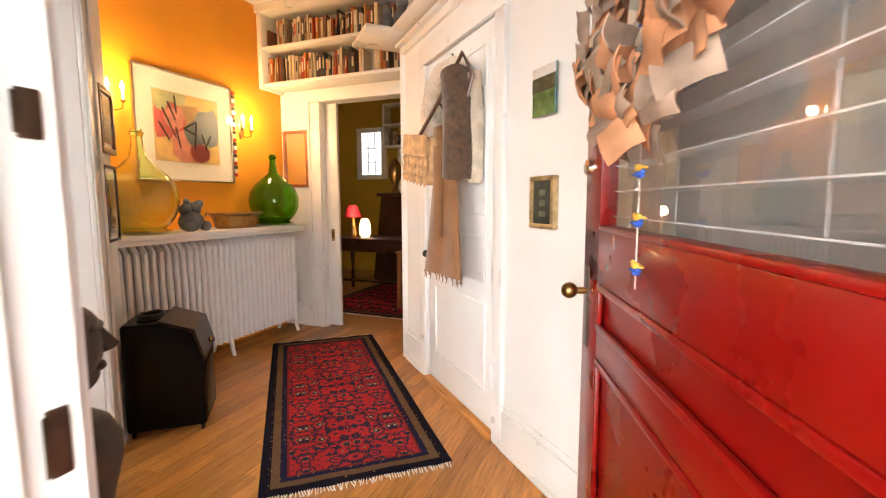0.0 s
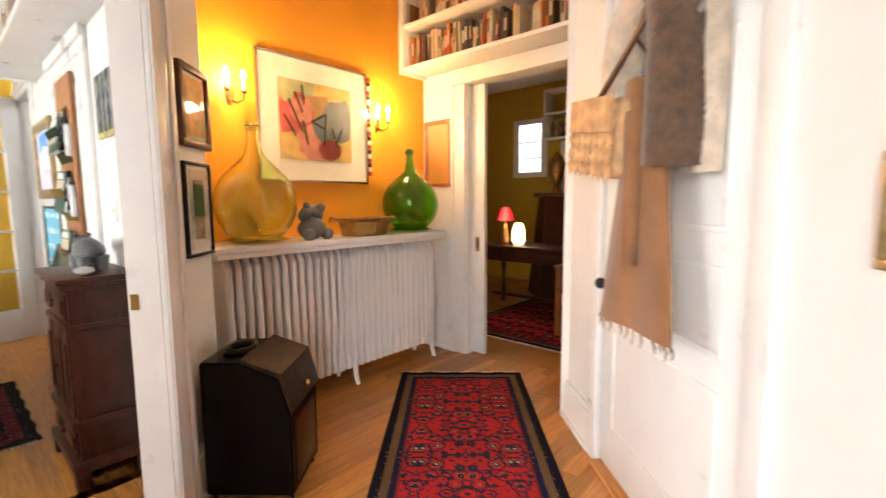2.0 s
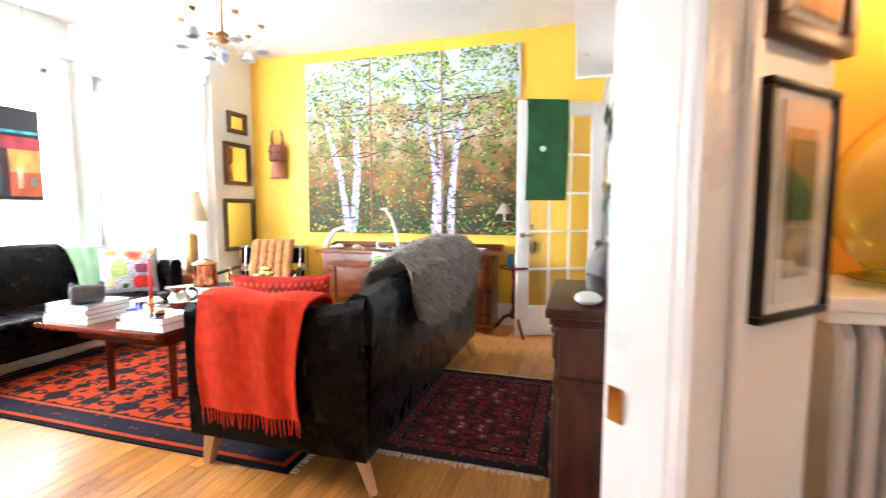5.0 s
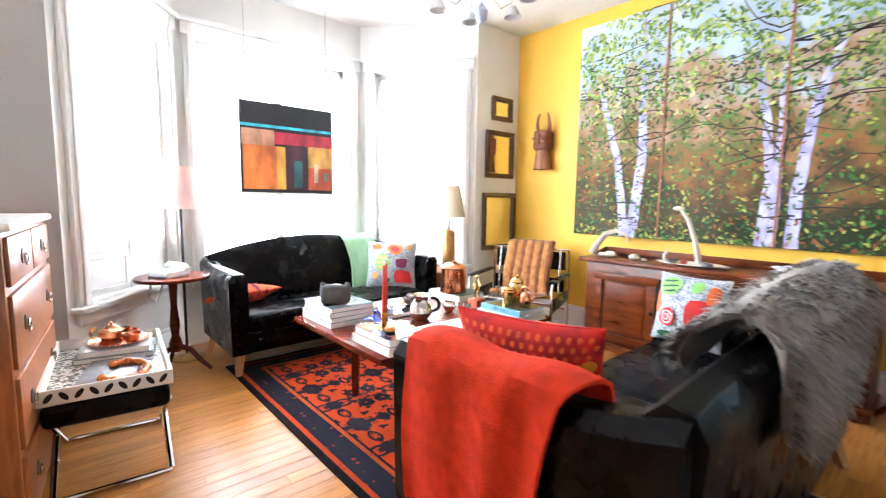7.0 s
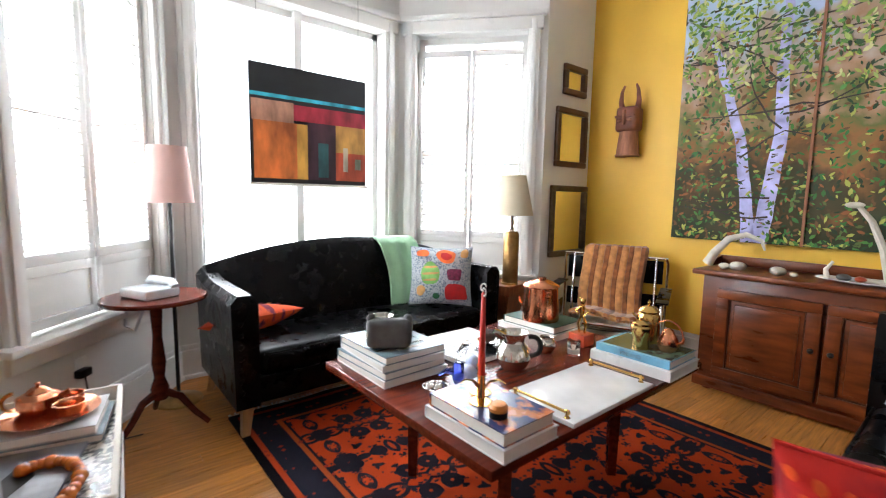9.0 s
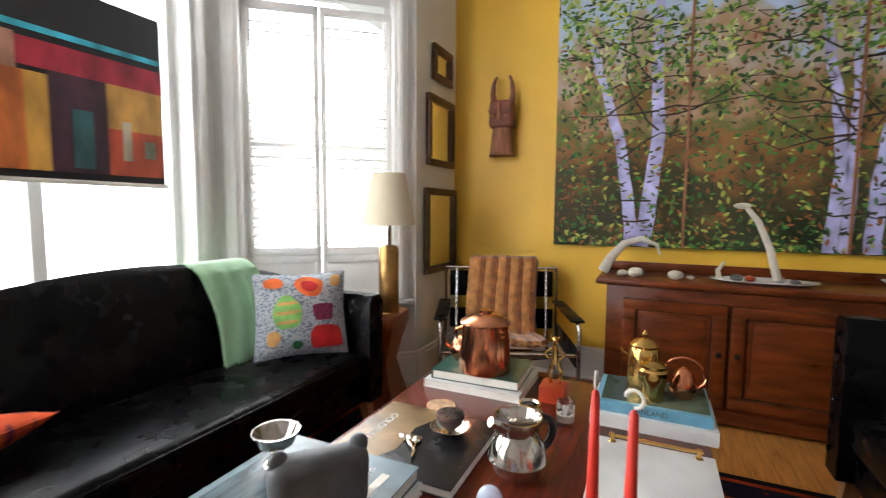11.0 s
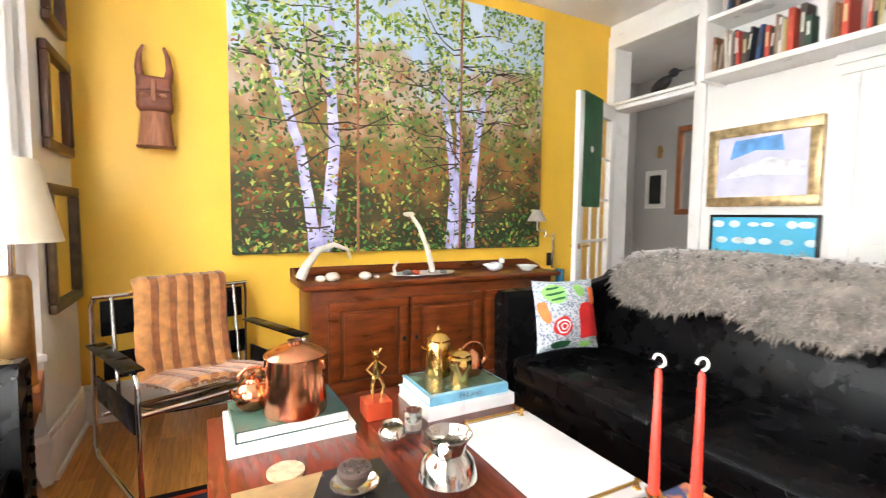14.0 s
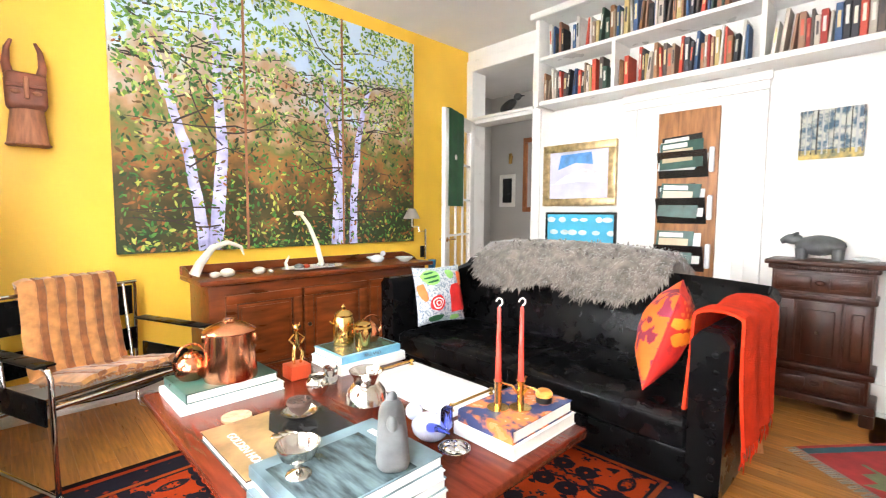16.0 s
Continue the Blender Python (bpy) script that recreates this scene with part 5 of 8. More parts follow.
bottle((-2.76, 2.125, SH), "large pale amber-green glass demijohn on the radiator shelf", AGLASS, 0.2, demi(0.23, 0.46, 0.695, 0.033))
bottle((-2.77, 3.395, SH), "bottle-green glass demijohn on the radiator shelf", GGLASS, 0.18, demi(0.222, 0.43, 0.645, 0.026))
b = sp(BM(), (0, 0, 0.07), 0.08, 1.0, 1.1, 0.95)
sp(b, (0.0, 0.03, 0.16), 0.055), sp(b, (0.01, -0.05, 0.16), 0.045), sp(b, (0.03, 0.05, 0.2), 0.03), sp(b, (0.02, -0.04, 0.21), 0.025), sp(b, (0.06, 0.07, 0.03), 0.04), sp(b, (0.06, -0.06, 0.03), 0.04)
solid("bear_figurine", lump(b, 0.01, 12), STONE, "carved grey soapstone pair of bears on the shelf", "figurine", (-2.72, 2.465, SH))
bw = thing("brass_bowl", "low aged brass bowl with flared rim on the shelf", "bowl", Matrix.Translation((-2.75, 2.91, SH)) @ Matrix.Diagonal((0.95, 1.42, 1.38, 1)))
part("bowl", lathe(BM(), [(0.0, 0.004), (0.13, 0.0), (0.15, 0.07), (0.19, 0.085), (0.19, 0.09), (0.145, 0.077), (0.125, 0.008), (0.0, 0.012)], 8), AGEBRASS, bw)
for y in (-0.19, 0.19):
    part("handle", tube(BM(), arc((0, y, 0.07), 0.025, 0, 180, 8, "xz"), 0.005), AGEBRASS, bw)
# abstract print over the shelf
ABW = [M("umber_wash", (0.35, 0.2, 0.06)), M("ochre_wash", (0.6, 0.4, 0.12)), M("crimson_wash", (0.4, 0.05, 0.05)), M("sage_wash", (0.35, 0.36, 0.2)), M("slate_wash", (0.12, 0.15, 0.18)), M("rose_wash", (0.55, 0.2, 0.15))]
INK = M("black_ink", (0.02, 0.018, 0.016))


def abstract(p, x0, x1, z0, z1, y):
    w, h = x1 - x0, z1 - z0
    flat(p, "print", x0, x1, z0, z1, y, M("tan_ground", (0.5, 0.36, 0.16), 0.8, 0.4, 6))
    rn = random.Random(21)
    washes = [(0.2, 0.25, 0.15, 1), (0.85, 0.25, 0.14, 1), (0.35, 0.85, 0.13, 3), (0.72, 0.86, 0.14, 1), (0.5, 0.62, 0.15, 0), (0.17, 0.6, 0.15, 2), (0.82, 0.58, 0.15, 4), (0.5, 0.24, 0.15, 5), (0.3, 0.62, 0.09, 5), (0.62, 0.45, 0.1, 4), (0.66, 0.16, 0.09, 2), (0.1, 0.88, 0.08, 3)]
    for i, (cx, cz, r_, k) in enumerate(washes):
        cx, cz = x0 + w * cx, z0 + h * cz
        pts = [(min(max(cx + r_ * rn.uniform(0.75, 1.2) * math.cos(a * 0.524), x0 + 0.004), x1 - 0.004), min(max(cz + r_ * rn.uniform(0.75, 1.2) * math.sin(a * 0.524), z0 + 0.004), z1 - 0.004)) for a in range(12)]
        part("wash", poly(BM(), pts, 0.001), ABW[k], p, at=Matrix.Translation((0, y - 0.003 - 0.0003 * i, 0)))
    for a in (((0.12, 0.75), (0.3, 0.35)), ((0.2, 0.85), (0.3, 0.6)), ((0.42, 0.5), (0.62, 0.62)), ((0.42, 0.5), (0.62, 0.42)), ((0.62, 0.62), (0.58, 0.2)), ((0.3, 0.5), (0.36, 0.2)), ((0.7, 0.45), (0.78, 0.2)), ((0.85, 0.45), (0.75, 0.22)), ((0.3, 0.95), (0.32, 0.7)), ((0.06, 0.55), (0.2, 0.3))):
        bb = BM()
        stroke(bb, [(x0 + w * q[0], z0 + h * q[1]) for q in a], 0.016, 0.012, y - 0.01)
        part("ink_line", bb, INK, p)


ART = picture("framed_art", "abstract print in wide white mount and thin silver frame", pose(-2.998, 2.265, 1.437, 0, 0, 90), 0.875, 0.825, 0.014, 0.03, SILVER, 0.135, abstract)
part("glazing", box(0.014, 0.861, -0.026, -0.024, 0.014, 0.811), GLASS, ART).visible_shadow = False
st = thing("beaded_strap", "long red and white beaded strap hanging beside the picture", "wall hanging", pose(-2.99, 3.165, 1.5, 0, 0, 90))
BEADR, BEADW = M("red_bead", (0.4, 0.03, 0.02)), M("white_bead", (0.7, 0.66, 0.6))
for i in range(22):
    part("bead_row", box(-0.018, 0.018, -0.02, -0.006, i * 0.034, i * 0.034 + 0.03, 0.004, 1), (BEADR, BEADW, INK)[i % 3], st)


def sconce(y, z, face):
    s_ = thing("wall_sconce", "two-arm brass candle sconce with lit flame bulbs", "wall lamp", pose(-2.998, y, z, 0, 0, 90))
    part("backplate", lathe(BM(), [(0.03, 0), (0.03, 0.006), (0.0, 0.012)], 16), AGEBRASS, s_, at=pose(0, 0, 0, 90) @ Matrix.Diagonal((1, 3.0, 1, 1)))
    for sx in (-1, 1):
        arm = part("arm", tube(BM(), [(0, -0.01, -0.05), (sx * 0.02, -0.05, -0.075), (sx * 0.045, -0.08, -0.06), (sx * 0.05, -0.085, -0.02)], 0.005), AGEBRASS, s_)
        part("cup", lathe(BM(), [(0.004, -0.025), (0.018, -0.015), (0.02, -0.005), (0.01, -0.004)], 12, (sx * 0.05, -0.085, 0)), AGEBRASS, arm)
        part("candle_sleeve", cy(BM(), (sx * 0.05, -0.085, -0.01), (sx * 0.05, -0.085, 0.06), 0.009, 0.009, 10), SHADE, arm)
        part("bulb", lathe(BM(), [(0.006, 0.06), (0.013, 0.078), (0.009, 0.1), (0.001, 0.12)], 12, (sx * 0.05, -0.085, 0)), BULB, arm)
    return s_


sconce(2.11, 1.97, 0)
sconce(3.255, 1.93, 0)
WARM = (1.0, 0.62, 0.28)
point("sconce_glow_south", (-2.84, 2.11, 2.05), 20, WARM, 0.04)
point("sconce_glow_north", (-2.84, 3.255, 2.01), 20, WARM, 0.04)
mi = thing("wall_mirror", "narrow mirror in a honey wood frame beside the doorway", "mirror", (-2.97, 3.798, 1.42))
for a in ((0, 0.3, 0, 0.03), (0, 0.3, 0.53, 0.56), (0, 0.03, 0.03, 0.53), (0.27, 0.3, 0.03, 0.53)):
    part("frame_rail", box(a[0], a[1], -0.025, 0, a[2], a[3], 0.004), TEAK, mi)
part("mirror_glass", box(0.03, 0.27, -0.012, -0.004, 0.03, 0.53), MIRROR, mi)
# pocket door standing part open
pd = thing("pocket_door", "white pocket door slid part way out, with brass pull", "door", (-2.52, 3.86, 0))
part("door_leaf", box(0.0, 0.14, 0, 0.035, 0.01, 2.23, 0.003), TRIM, pd)
part("pull", box(0.05, 0.09, -0.004, 0, 0.88, 1.0, 0.003), AGEBRASS, pd)
part("recess", box(0.06, 0.08, -0.006, -0.003, 0.91, 0.97), BRONZE, pd)

# coal box
cb = thing("coal_box", "black tin coal box with sloping bronze lid and ring handle", "coal box", pose(-2.4, 1.82, 0, 0, 0, 40.5) @ Matrix.Diagonal((0.8, 1.06, 1.12, 1)))
prof = [(0.0, 0.03), (0.48, 0.03), (0.48, 0.36), (0.42, 0.5), (0.22, 0.56), (0.0, 0.56)]
b = poly(BM(), prof, -0.34)
bmesh.ops.bevel(b, geom=b.edges[:], offset=0.008, segments=2, affect="EDGES")
part("body", b, TOLE, cb)
b = poly(BM(), [(0.22, 0.563), (0.425, 0.503), (0.486, 0.362), (0.496, 0.37), (0.44, 0.52), (0.225, 0.575)], -0.35)
part("lid", b, TOLEB, cb, "rubbed bronze-coloured lid", at=Matrix.Translation((0, 0.005, 0)))
part("gilt_panel", box(0.481, 0.485, -0.3, -0.04, 0.06, 0.32, 0.003), TOLEB, cb)
part("ring_handle", tube(BM(), arc((0.13, -0.17, 0.573), 0.075, 0, 360, 20, "xy"), 0.012), BLACK, cb)
part("lid_knob", sp(BM(), (0.5, -0.17, 0.42), 0.016), BRASS, cb)
for x in (0.03, 0.45):
    for y in (-0.31, -0.03):
        part("foot", cy(BM(), (x, y, 0), (x, y, 0.035), 0.014), BLACK, cb)

# pictures on the diagonal wall
def sepia(p, x0, x1, z0, z1, y):
    flat(p, "print", x0, x1, z0, z1, y, M("sepia_print", (0.6, 0.48, 0.33), 0.7, 0.3, 20))
    part("glazing", box(x0, x1, y - 0.008, y - 0.006, z0, z1), GLASS, p).visible_shadow = False


def tallp(p, x0, x1, z0, z1, y):
    flat(p, "print", x0, x1, z0, z1, y, M("faded_print", (0.35, 0.28, 0.2), 0.7, 0.5, 20))
    flat(p, "printed_trees", x0, x1, z0 + 0.1, z1 - 0.02, y - 0.0025, M("print_green", (0.04, 0.1, 0.05), 0.7, 0.4, 30))
    part("glazing", box(x0 - 0.04, x1 + 0.04, y - 0.008, y - 0.006, z0 - 0.04, z1 + 0.04), GLASS, p).visible_shadow = False


picture("framed_picture", "sepia print in a carved walnut frame on the diagonal wall", DIAG @ pose(0.185, -0.002, 1.533), 0.26, 0.34, 0.03, 0.03, WALNUT, 0.02, sepia)
picture("framed_picture", "tall narrow print in thin black frame with white mount", DIAG @ pose(0.19, -0.002, 1.066), 0.235, 0.405, 0.014, 0.025, BLACK, 0.06, tallp)

# bookshelf over the pocket doorway
bs = thing("wall_bookshelf", "white built-in bookshelf above the hall doorway", "bookshelf", (0, 0, 0))
for z in (2.36, 2.69, 3.02):
    part("shelf", box(-2.95, -1.35, 3.52, 3.8, z, z + 0.03, 0.004), TRIM, bs)
part("side", box(-3.0, -2.95, 3.51, 3.8, 2.34, H, 0.004), TRIM, bs)
part("crown", box(-3.0, -1.35, 3.48, 3.53, 3.02, H, 0.01), TRIM, bs)
BOOKMESH = {}


def book(name_m, w, d_, h):
    key = (name_m.name, w, d_, h)
    if key not in BOOKMESH:
        b = bx(BM(), 0, w, 0, d_, 0, h, 0.0025, 1)
        BOOKMESH[key] = mesh(b, name_m)
    return BOOKMESH[key]


def book_row(x0, x1, yf, z, hmax, m, seed, gap, group, facing=1):
    rn = random.Random(seed)
    x = x0
    while x < x1 - 0.05:
        w, h = rn.choice((0.016, 0.022, 0.028, 0.036)), rn.choice((0.62, 0.7, 0.76, 0.84, 0.9)) * hmax
        if rn.random() < gap:
            x += rn.uniform(0.02, 0.1)
        dd = rn.choice((0.12, 0.14, 0.16))
        lean = rn.choice((0, 0, 0, 0, 0, 3, -3, 6)) if w < 0.03 else 0
        o = tagged(new("book", book(m, w, dd, round(h, 3))), "upright hardback or paperback book on the shelf", "book", group)
        off = math.tan(radians(abs(lean))) * h
        o.matrix_basis = pose(x + (0 if lean >= 0 else off), yf + rn.uniform(0.0, 0.03), z + (0.0 if not lean else 0.001), 0, lean, 0)
        if facing == 1 and w > 0.02:
            key = (w, round(h, 3), "title")
            if key not in BOOKMESH:
                BOOKMESH[key] = mesh(bx(BM(), w * 0.28, w * 0.72, -0.0012, 0.001, h * 0.38, h * 0.8), GILT)
            ti = new("title", BOOKMESH[key])
            ti.parent = o
        x += w + 0.002 + off


book_row(-2.93, -1.4, 3.56, 2.39, 0.27, BOOKW, 1, 0.06, "books over the hall doorway")
book_row(-2.93, -1.4, 3.56, 2.72, 0.27, BOOKW, 2, 0.06, "books over the hall doorway")

# ---- red front door, standing open ----
RD = pose(0.509, 0.436, 0, 0, 0, 107.5)
rd = thing("front_door", "open glossy red panelled front door with glazed upper half", "door", RD)
W_ = 1.195
for a in ((0, W_, 0.01, 0.26), (0, W_, 1.04, 1.195), (0, W_, 2.02, 2.18), (0, 0.07, 0.26, 2.02), (W_ - 0.17, W_, 0.26, 2.02)):
    part("rail", box(a[0], a[1], -0.045, 0, a[2], a[3], 0.003), RED, rd)
for z0, z1 in ((0.26, 0.815), (0.9, 1.04)):
    part("panel", box(0.07, W_ - 0.17, -0.03, -0.015, z0, z1), RED, rd)
    for yy in (-0.048, -0.012):
        b = BM()
        for a in ((0.07, W_ - 0.17, z0, z0 + 0.022), (0.07, W_ - 0.17, z1 - 0.022, z1), (0.07, 0.092, z0 + 0.022, z1 - 0.022), (W_ - 0.192, W_ - 0.17, z0 + 0.022, z1 - 0.022)):
            bx(b, a[0], a[1], yy, yy + 0.016, a[2], a[3], 0.005)
        part("panel_moulding", b, RED, rd)
part("rail", box(0.07, W_ - 0.17, -0.045, 0, 0.815, 0.9, 0.003), RED, rd)
b = BM()
for a in ((0.07, W_ - 0.17, 1.195, 1.21), (0.07, W_ - 0.17, 2.0, 2.02), (0.07, 0.085, 1.21, 2.0), (W_ - 0.185, W_ - 0.17, 1.21, 2.0)):
    bx(b, a[0], a[1], -0.05, 0.004, a[2], a[3], 0.004)
part("glazing_bead", b, RED, rd)
gl = part("pane", box(0.085, W_ - 0.185, -0.024, -0.019, 1.21, 2.0), GLASS, rd)
gl.visible_shadow = False
part("door_knob", sp(cy(BM(), (W_ - 0.055, 0, 0.995), (W_ - 0.055, 0.045, 0.995), 0.011), (W_ - 0.055, 0.058, 0.995), 0.026), AGEBRASS, rd, "ribbed aged brass knob")
part("lock_plate", box(W_ - 0.08, W_ - 0.03, 0, 0.004, 0.815, 1.075, 0.002), BRONZE, rd)
part("deadbolt", lathe(BM(), [(0.028, 0), (0.026, 0.014), (0.018, 0.02), (0.0, 0.02)], 18), SILVER, rd, at=pose(W_ - 0.055, 0, 1.385, -90))
bl = thing("window_blind", "white slatted blind inside the red door's glass", "blind", RD)
s0 = mesh(bx(BM(), 0.09, W_ - 0.195, -0.024, 0.024, -0.0015, 0.0015), CERAMIC)
for i in range(11):
    o = new("slat", s0)
    o.parent = bl
    o.matrix_basis = pose(0, -0.06, 1.235 + i * 0.07, 6)
part("headrail", box(0.085, W_ - 0.185, -0.075, -0.045, 1.99, 2.02, 0.003), CERAMIC, bl)
for x in (0.25, 0.66):
    part("ladder_cord", cy(BM(), (x, -0.06, 1.2), (x, -0.06, 1.99), 0.002, None, 6), CERAMIC, bl)
# wreath of birch bark on the outside of the door
wr = thing("bark_wreath", "wreath of curled birch bark pieces on the red door", "wreath", RD @ pose(0.6, 0.05, 1.67) @ Matrix.Scale(1.15, 4))
rn = random.Random(8)
part("ring", tube(BM(), arc((0, 0.0, 0), 0.185, 0, 360, 30, "xz"), 0.035), BARKIN, wr)
for i in range(230):
    a = rn.uniform(0, 6.283)
    rr = 0.185 + rn.uniform(-0.07, 0.065)
    w, l, cu = rn.uniform(0.014, 0.03), rn.uniform(0.045, 0.085), rn.uniform(0.006, 0.016)
    bb = sheet(BM(), lambda u, v: (w * (u - 0.5) * 2, cu * math.cos((u - 0.5) * 2.6) + 0.006 * math.sin(v * 5), l * (v - 0.5)), 6, 4, 0.002)
    part("bark_piece", bb, BIRCHBARK if i % 3 else BARKIN, wr, at=pose(rr * math.cos(a), rn.uniform(-0.02, 0.05), rr * math.sin(a), rn.uniform(-35, 35), math.degrees(-a) + rn.uniform(-60, 60), rn.uniform(-30, 30)))
# string of felt birds
bd = thing("bird_garland", "string of yellow and blue felt birds hanging on the door", "garland", RD @ pose(0.6, 0.04, 1.105))
part("string", cy(BM(), (0, 0, 0.0), (0, 0, 0.75), 0.0012, None, 5), PAPER, bd)
for i in range(6):
    z = 0.04 + i * 0.096
    for m_b, dz in ((WBIRD, 0.012), (BBIRD, -0.008)):
        bb = sp(BM(), (0, 0, 0), 0.012, 2.0, 0.9, 0.9, 10, 8)
        sp(bb, (0.022, 0, 0.006), 0.008, 1, 1, 1, 8, 6)
        cy(bb, (0.028, 0, 0.006), (0.038, 0, 0.004), 0.003, 0.0005, 6)
        bx(bb, -0.045, -0.018, -0.006, 0.006, -0.002, 0.004, 0.001, 1)
        part("bird", bb, m_b, bd, at=pose(0, 0, z + dz * 0.6, 0, 0, 180 if m_b is BBIRD else 0) @ Matrix.Scale(0.72, 4))
# dark carved figure inside the front door
b = lathe(BM(), [(0.1, 0), (0.1, 0.05), (0.08, 0.07), (0.075, 0.3), (0.07, 0.45), (0.082, 0.55), (0.098, 0.64), (0.1, 0.69), (0.08, 0.735), (0.047, 0.765), (0.042, 0.82), (0.05, 0.85)], 24)
sp(b, (-0.005, 0, 0.915), 0.088, 1.02, 0.86, 1.14, 24, 18)
sp(b, (0.028, 0, 0.85), 0.05, 0.85, 0.85, 0.95, 16, 12)
cy(b, (0.066, 0, 0.95), (0.094, 0, 0.895), 0.01, 0.016, 10)
sp(b, (0.07, 0, 0.86), 0.014, 1, 1.6, 0.8, 10, 8), sp(b, (0.066, 0, 0.95), 0.018, 1, 2.6, 0.7, 10, 8)
for y in (-0.078, 0.078):
    sp(b, (-0.01, y, 0.905), 0.02, 0.9, 0.5, 1.5, 10, 8)
    sp(b, (0.0, y * 1.1, 0.66), 0.05, 1, 0.8, 1.3, 12, 8)
solid("statue", lump(b, 0.006, 14), STATUEW, "dark carved wooden bust standing on the hall floor", "statue", pose(-0.925, 0.622, 0, 0, 0, 60) @ Matrix.Diagonal((1.15, 1.15, 1.04, 1)))

# ---- room beyond the pocket doorway ----
dk = thing("writing_desk", "dark wooden writing desk in the far room", "desk", (-3.17, 5.5, 0))
part("desktop", box(-0.35, 0.9, -0.3, 0.3, 0.74, 0.78, 0.006), DARKWOOD, dk)
part("apron", box(-0.3, 0.85, -0.26, 0.26, 0.6, 0.74, 0.004), DARKWOOD, dk)
for x in (-0.28, 0.83):
    for y in (-0.24, 0.24):
        part("leg", lathe(BM(), [(0.02, 0), (0.03, 0.1), (0.02, 0.3), (0.032, 0.5), (0.025, 0.6)], 10, (x, y, 0)), DARKWOOD, dk)
part("stretcher", box(-0.28, 0.83, -0.02, 0.02, 0.14, 0.17), DARKWOOD, dk)
lp = thing("table_lamp", "small lamp with red shade and glowing glass base", "lamp", (-3.24, 5.45, 0.78))
part("base", lathe(BM(), [(0.05, 0), (0.06, 0.05), (0.03, 0.2), (0.012, 0.3)], 16), AGEBRASS, lp)
part("shade", lathe(BM(), [(0.12, 0.28), (0.06, 0.44), (0.057, 0.44), (0.117, 0.28)], 20), M("red_shade", (0.6, 0.02, 0.05)), lp)
lg = thing("glass_lamp", "lit frosted glass lamp on the desk", "lamp", (-3.05, 5.45, 0.78))
part("glass", lathe(BM(), [(0.05, 0), (0.08, 0.05), (0.075, 0.18), (0.05, 0.25), (0.03, 0.26)], 16), emit("lit_frosted_glass", (1.0, 0.7, 0.35), 3.0), lg)
point("desk_lamp_glow", (-3.05, 5.2, 1.15), 12, WARM, 0.06)
cbn = thing("pedestal_cabinet", "tapering dark wooden cabinet with brass ornament", "cabinet", (-3.12, 6.5, 0))
part("body", cy(BM(), (0, 0, 0.0), (0, 0, 1.35), 0.42, 0.26, 4), DARKWOOD, cbn)
part("cornice", box(-0.22, 0.22, -0.22, 0.22, 1.35, 1.4, 0.006), DARKWOOD, cbn)
oc = solid("brass_ornament", lathe(BM(), [(0.08, 0), (0.03, 0.1), (0.1, 0.25), (0.12, 0.38), (0.06, 0.5), (0, 0.55)], 16), AGEBRASS, "tall aged brass ornament on the cabinet", "ornament", (-3.12, 6.5, 1.4))
# wooden chair, white shelf and dark doorway at the far end
wc = thing("wooden_armchair", "orange-brown wooden armchair with slotted sides in the far room", "chair", (-2.2, 4.75, 0))
for x in (0.0, 0.5):
    for y in (0.0, 0.44):
        part("leg", box(x, x + 0.05, y, y + 0.06, 0, 0.66, 0.004), TEAK, wc)
    part("side_panel", box(x + 0.01, x + 0.04, 0.06, 0.44, 0.16, 0.38, 0.004), TEAK, wc)
    part("arm_panel", box(x + 0.01, x + 0.04, 0.06, 0.44, 0.5, 0.66, 0.004), TEAK, wc)
    part("armrest", box(x - 0.01, x + 0.06, -0.02, 0.52, 0.66, 0.685, 0.006), TEAK, wc)
part("seat", box(0.05, 0.5, 0.0, 0.48, 0.38, 0.42, 0.008), TEAK, wc)
part("backrest", box(0.05, 0.5, 0.46, 0.49, 0.42, 0.86, 0.006), TEAK, wc)
part("front_apron", box(0.05, 0.5, 0.02, 0.045, 0.3, 0.38, 0.004), TEAK, wc)
fs_ = thing("wall_shelf", "white built-in shelf over the far dark doorway", "shelf", (-3.6, 7.29, 0))
for z in (2.2, 2.56, 2.9):
    part("board", box(0, 1.5, -0.26, 0, z, z + 0.03, 0.003), TRIM, fs_)
part("side", box(-0.03, 0, -0.26, 0, 2.2, 2.93, 0.003), TRIM, fs_)
book_row(-3.57, -2.9, 7.05, 2.231, 0.26, BOOKW, 41, 0.08, "books on the far shelf")
d3 = tagged(new("far_doorway"), "dark doorway in white casing at the far wall, filled by a black panel", "door", "", "structure")
d3.matrix_basis = Matrix.Translation((-3.16, 7.297, 0))
# shade inside the open doorway is painted as a flat black panel
part("door_leaf", box(0, 0.85, -0.03, 0, 0.0, 2.06, 0.004), BLACK, d3)
part("casing", box(-0.3, -0.003, -0.035, 0, 0.0, 2.19, 0.004), TRIM, d3)
part("casing", box(0.853, 1.0, -0.035, 0, 0.0, 2.19, 0.004), TRIM, d3)
part("casing", box(-0.003, 0.853, -0.035, 0, 2.063, 2.19, 0.004), TRIM, d3)
w4 = tagged(new("window_4"), "small leaded window in the far olive wall", "window", "", "structure")
w4.matrix_basis = Matrix.Translation((-4.0, 7.3, 1.72))
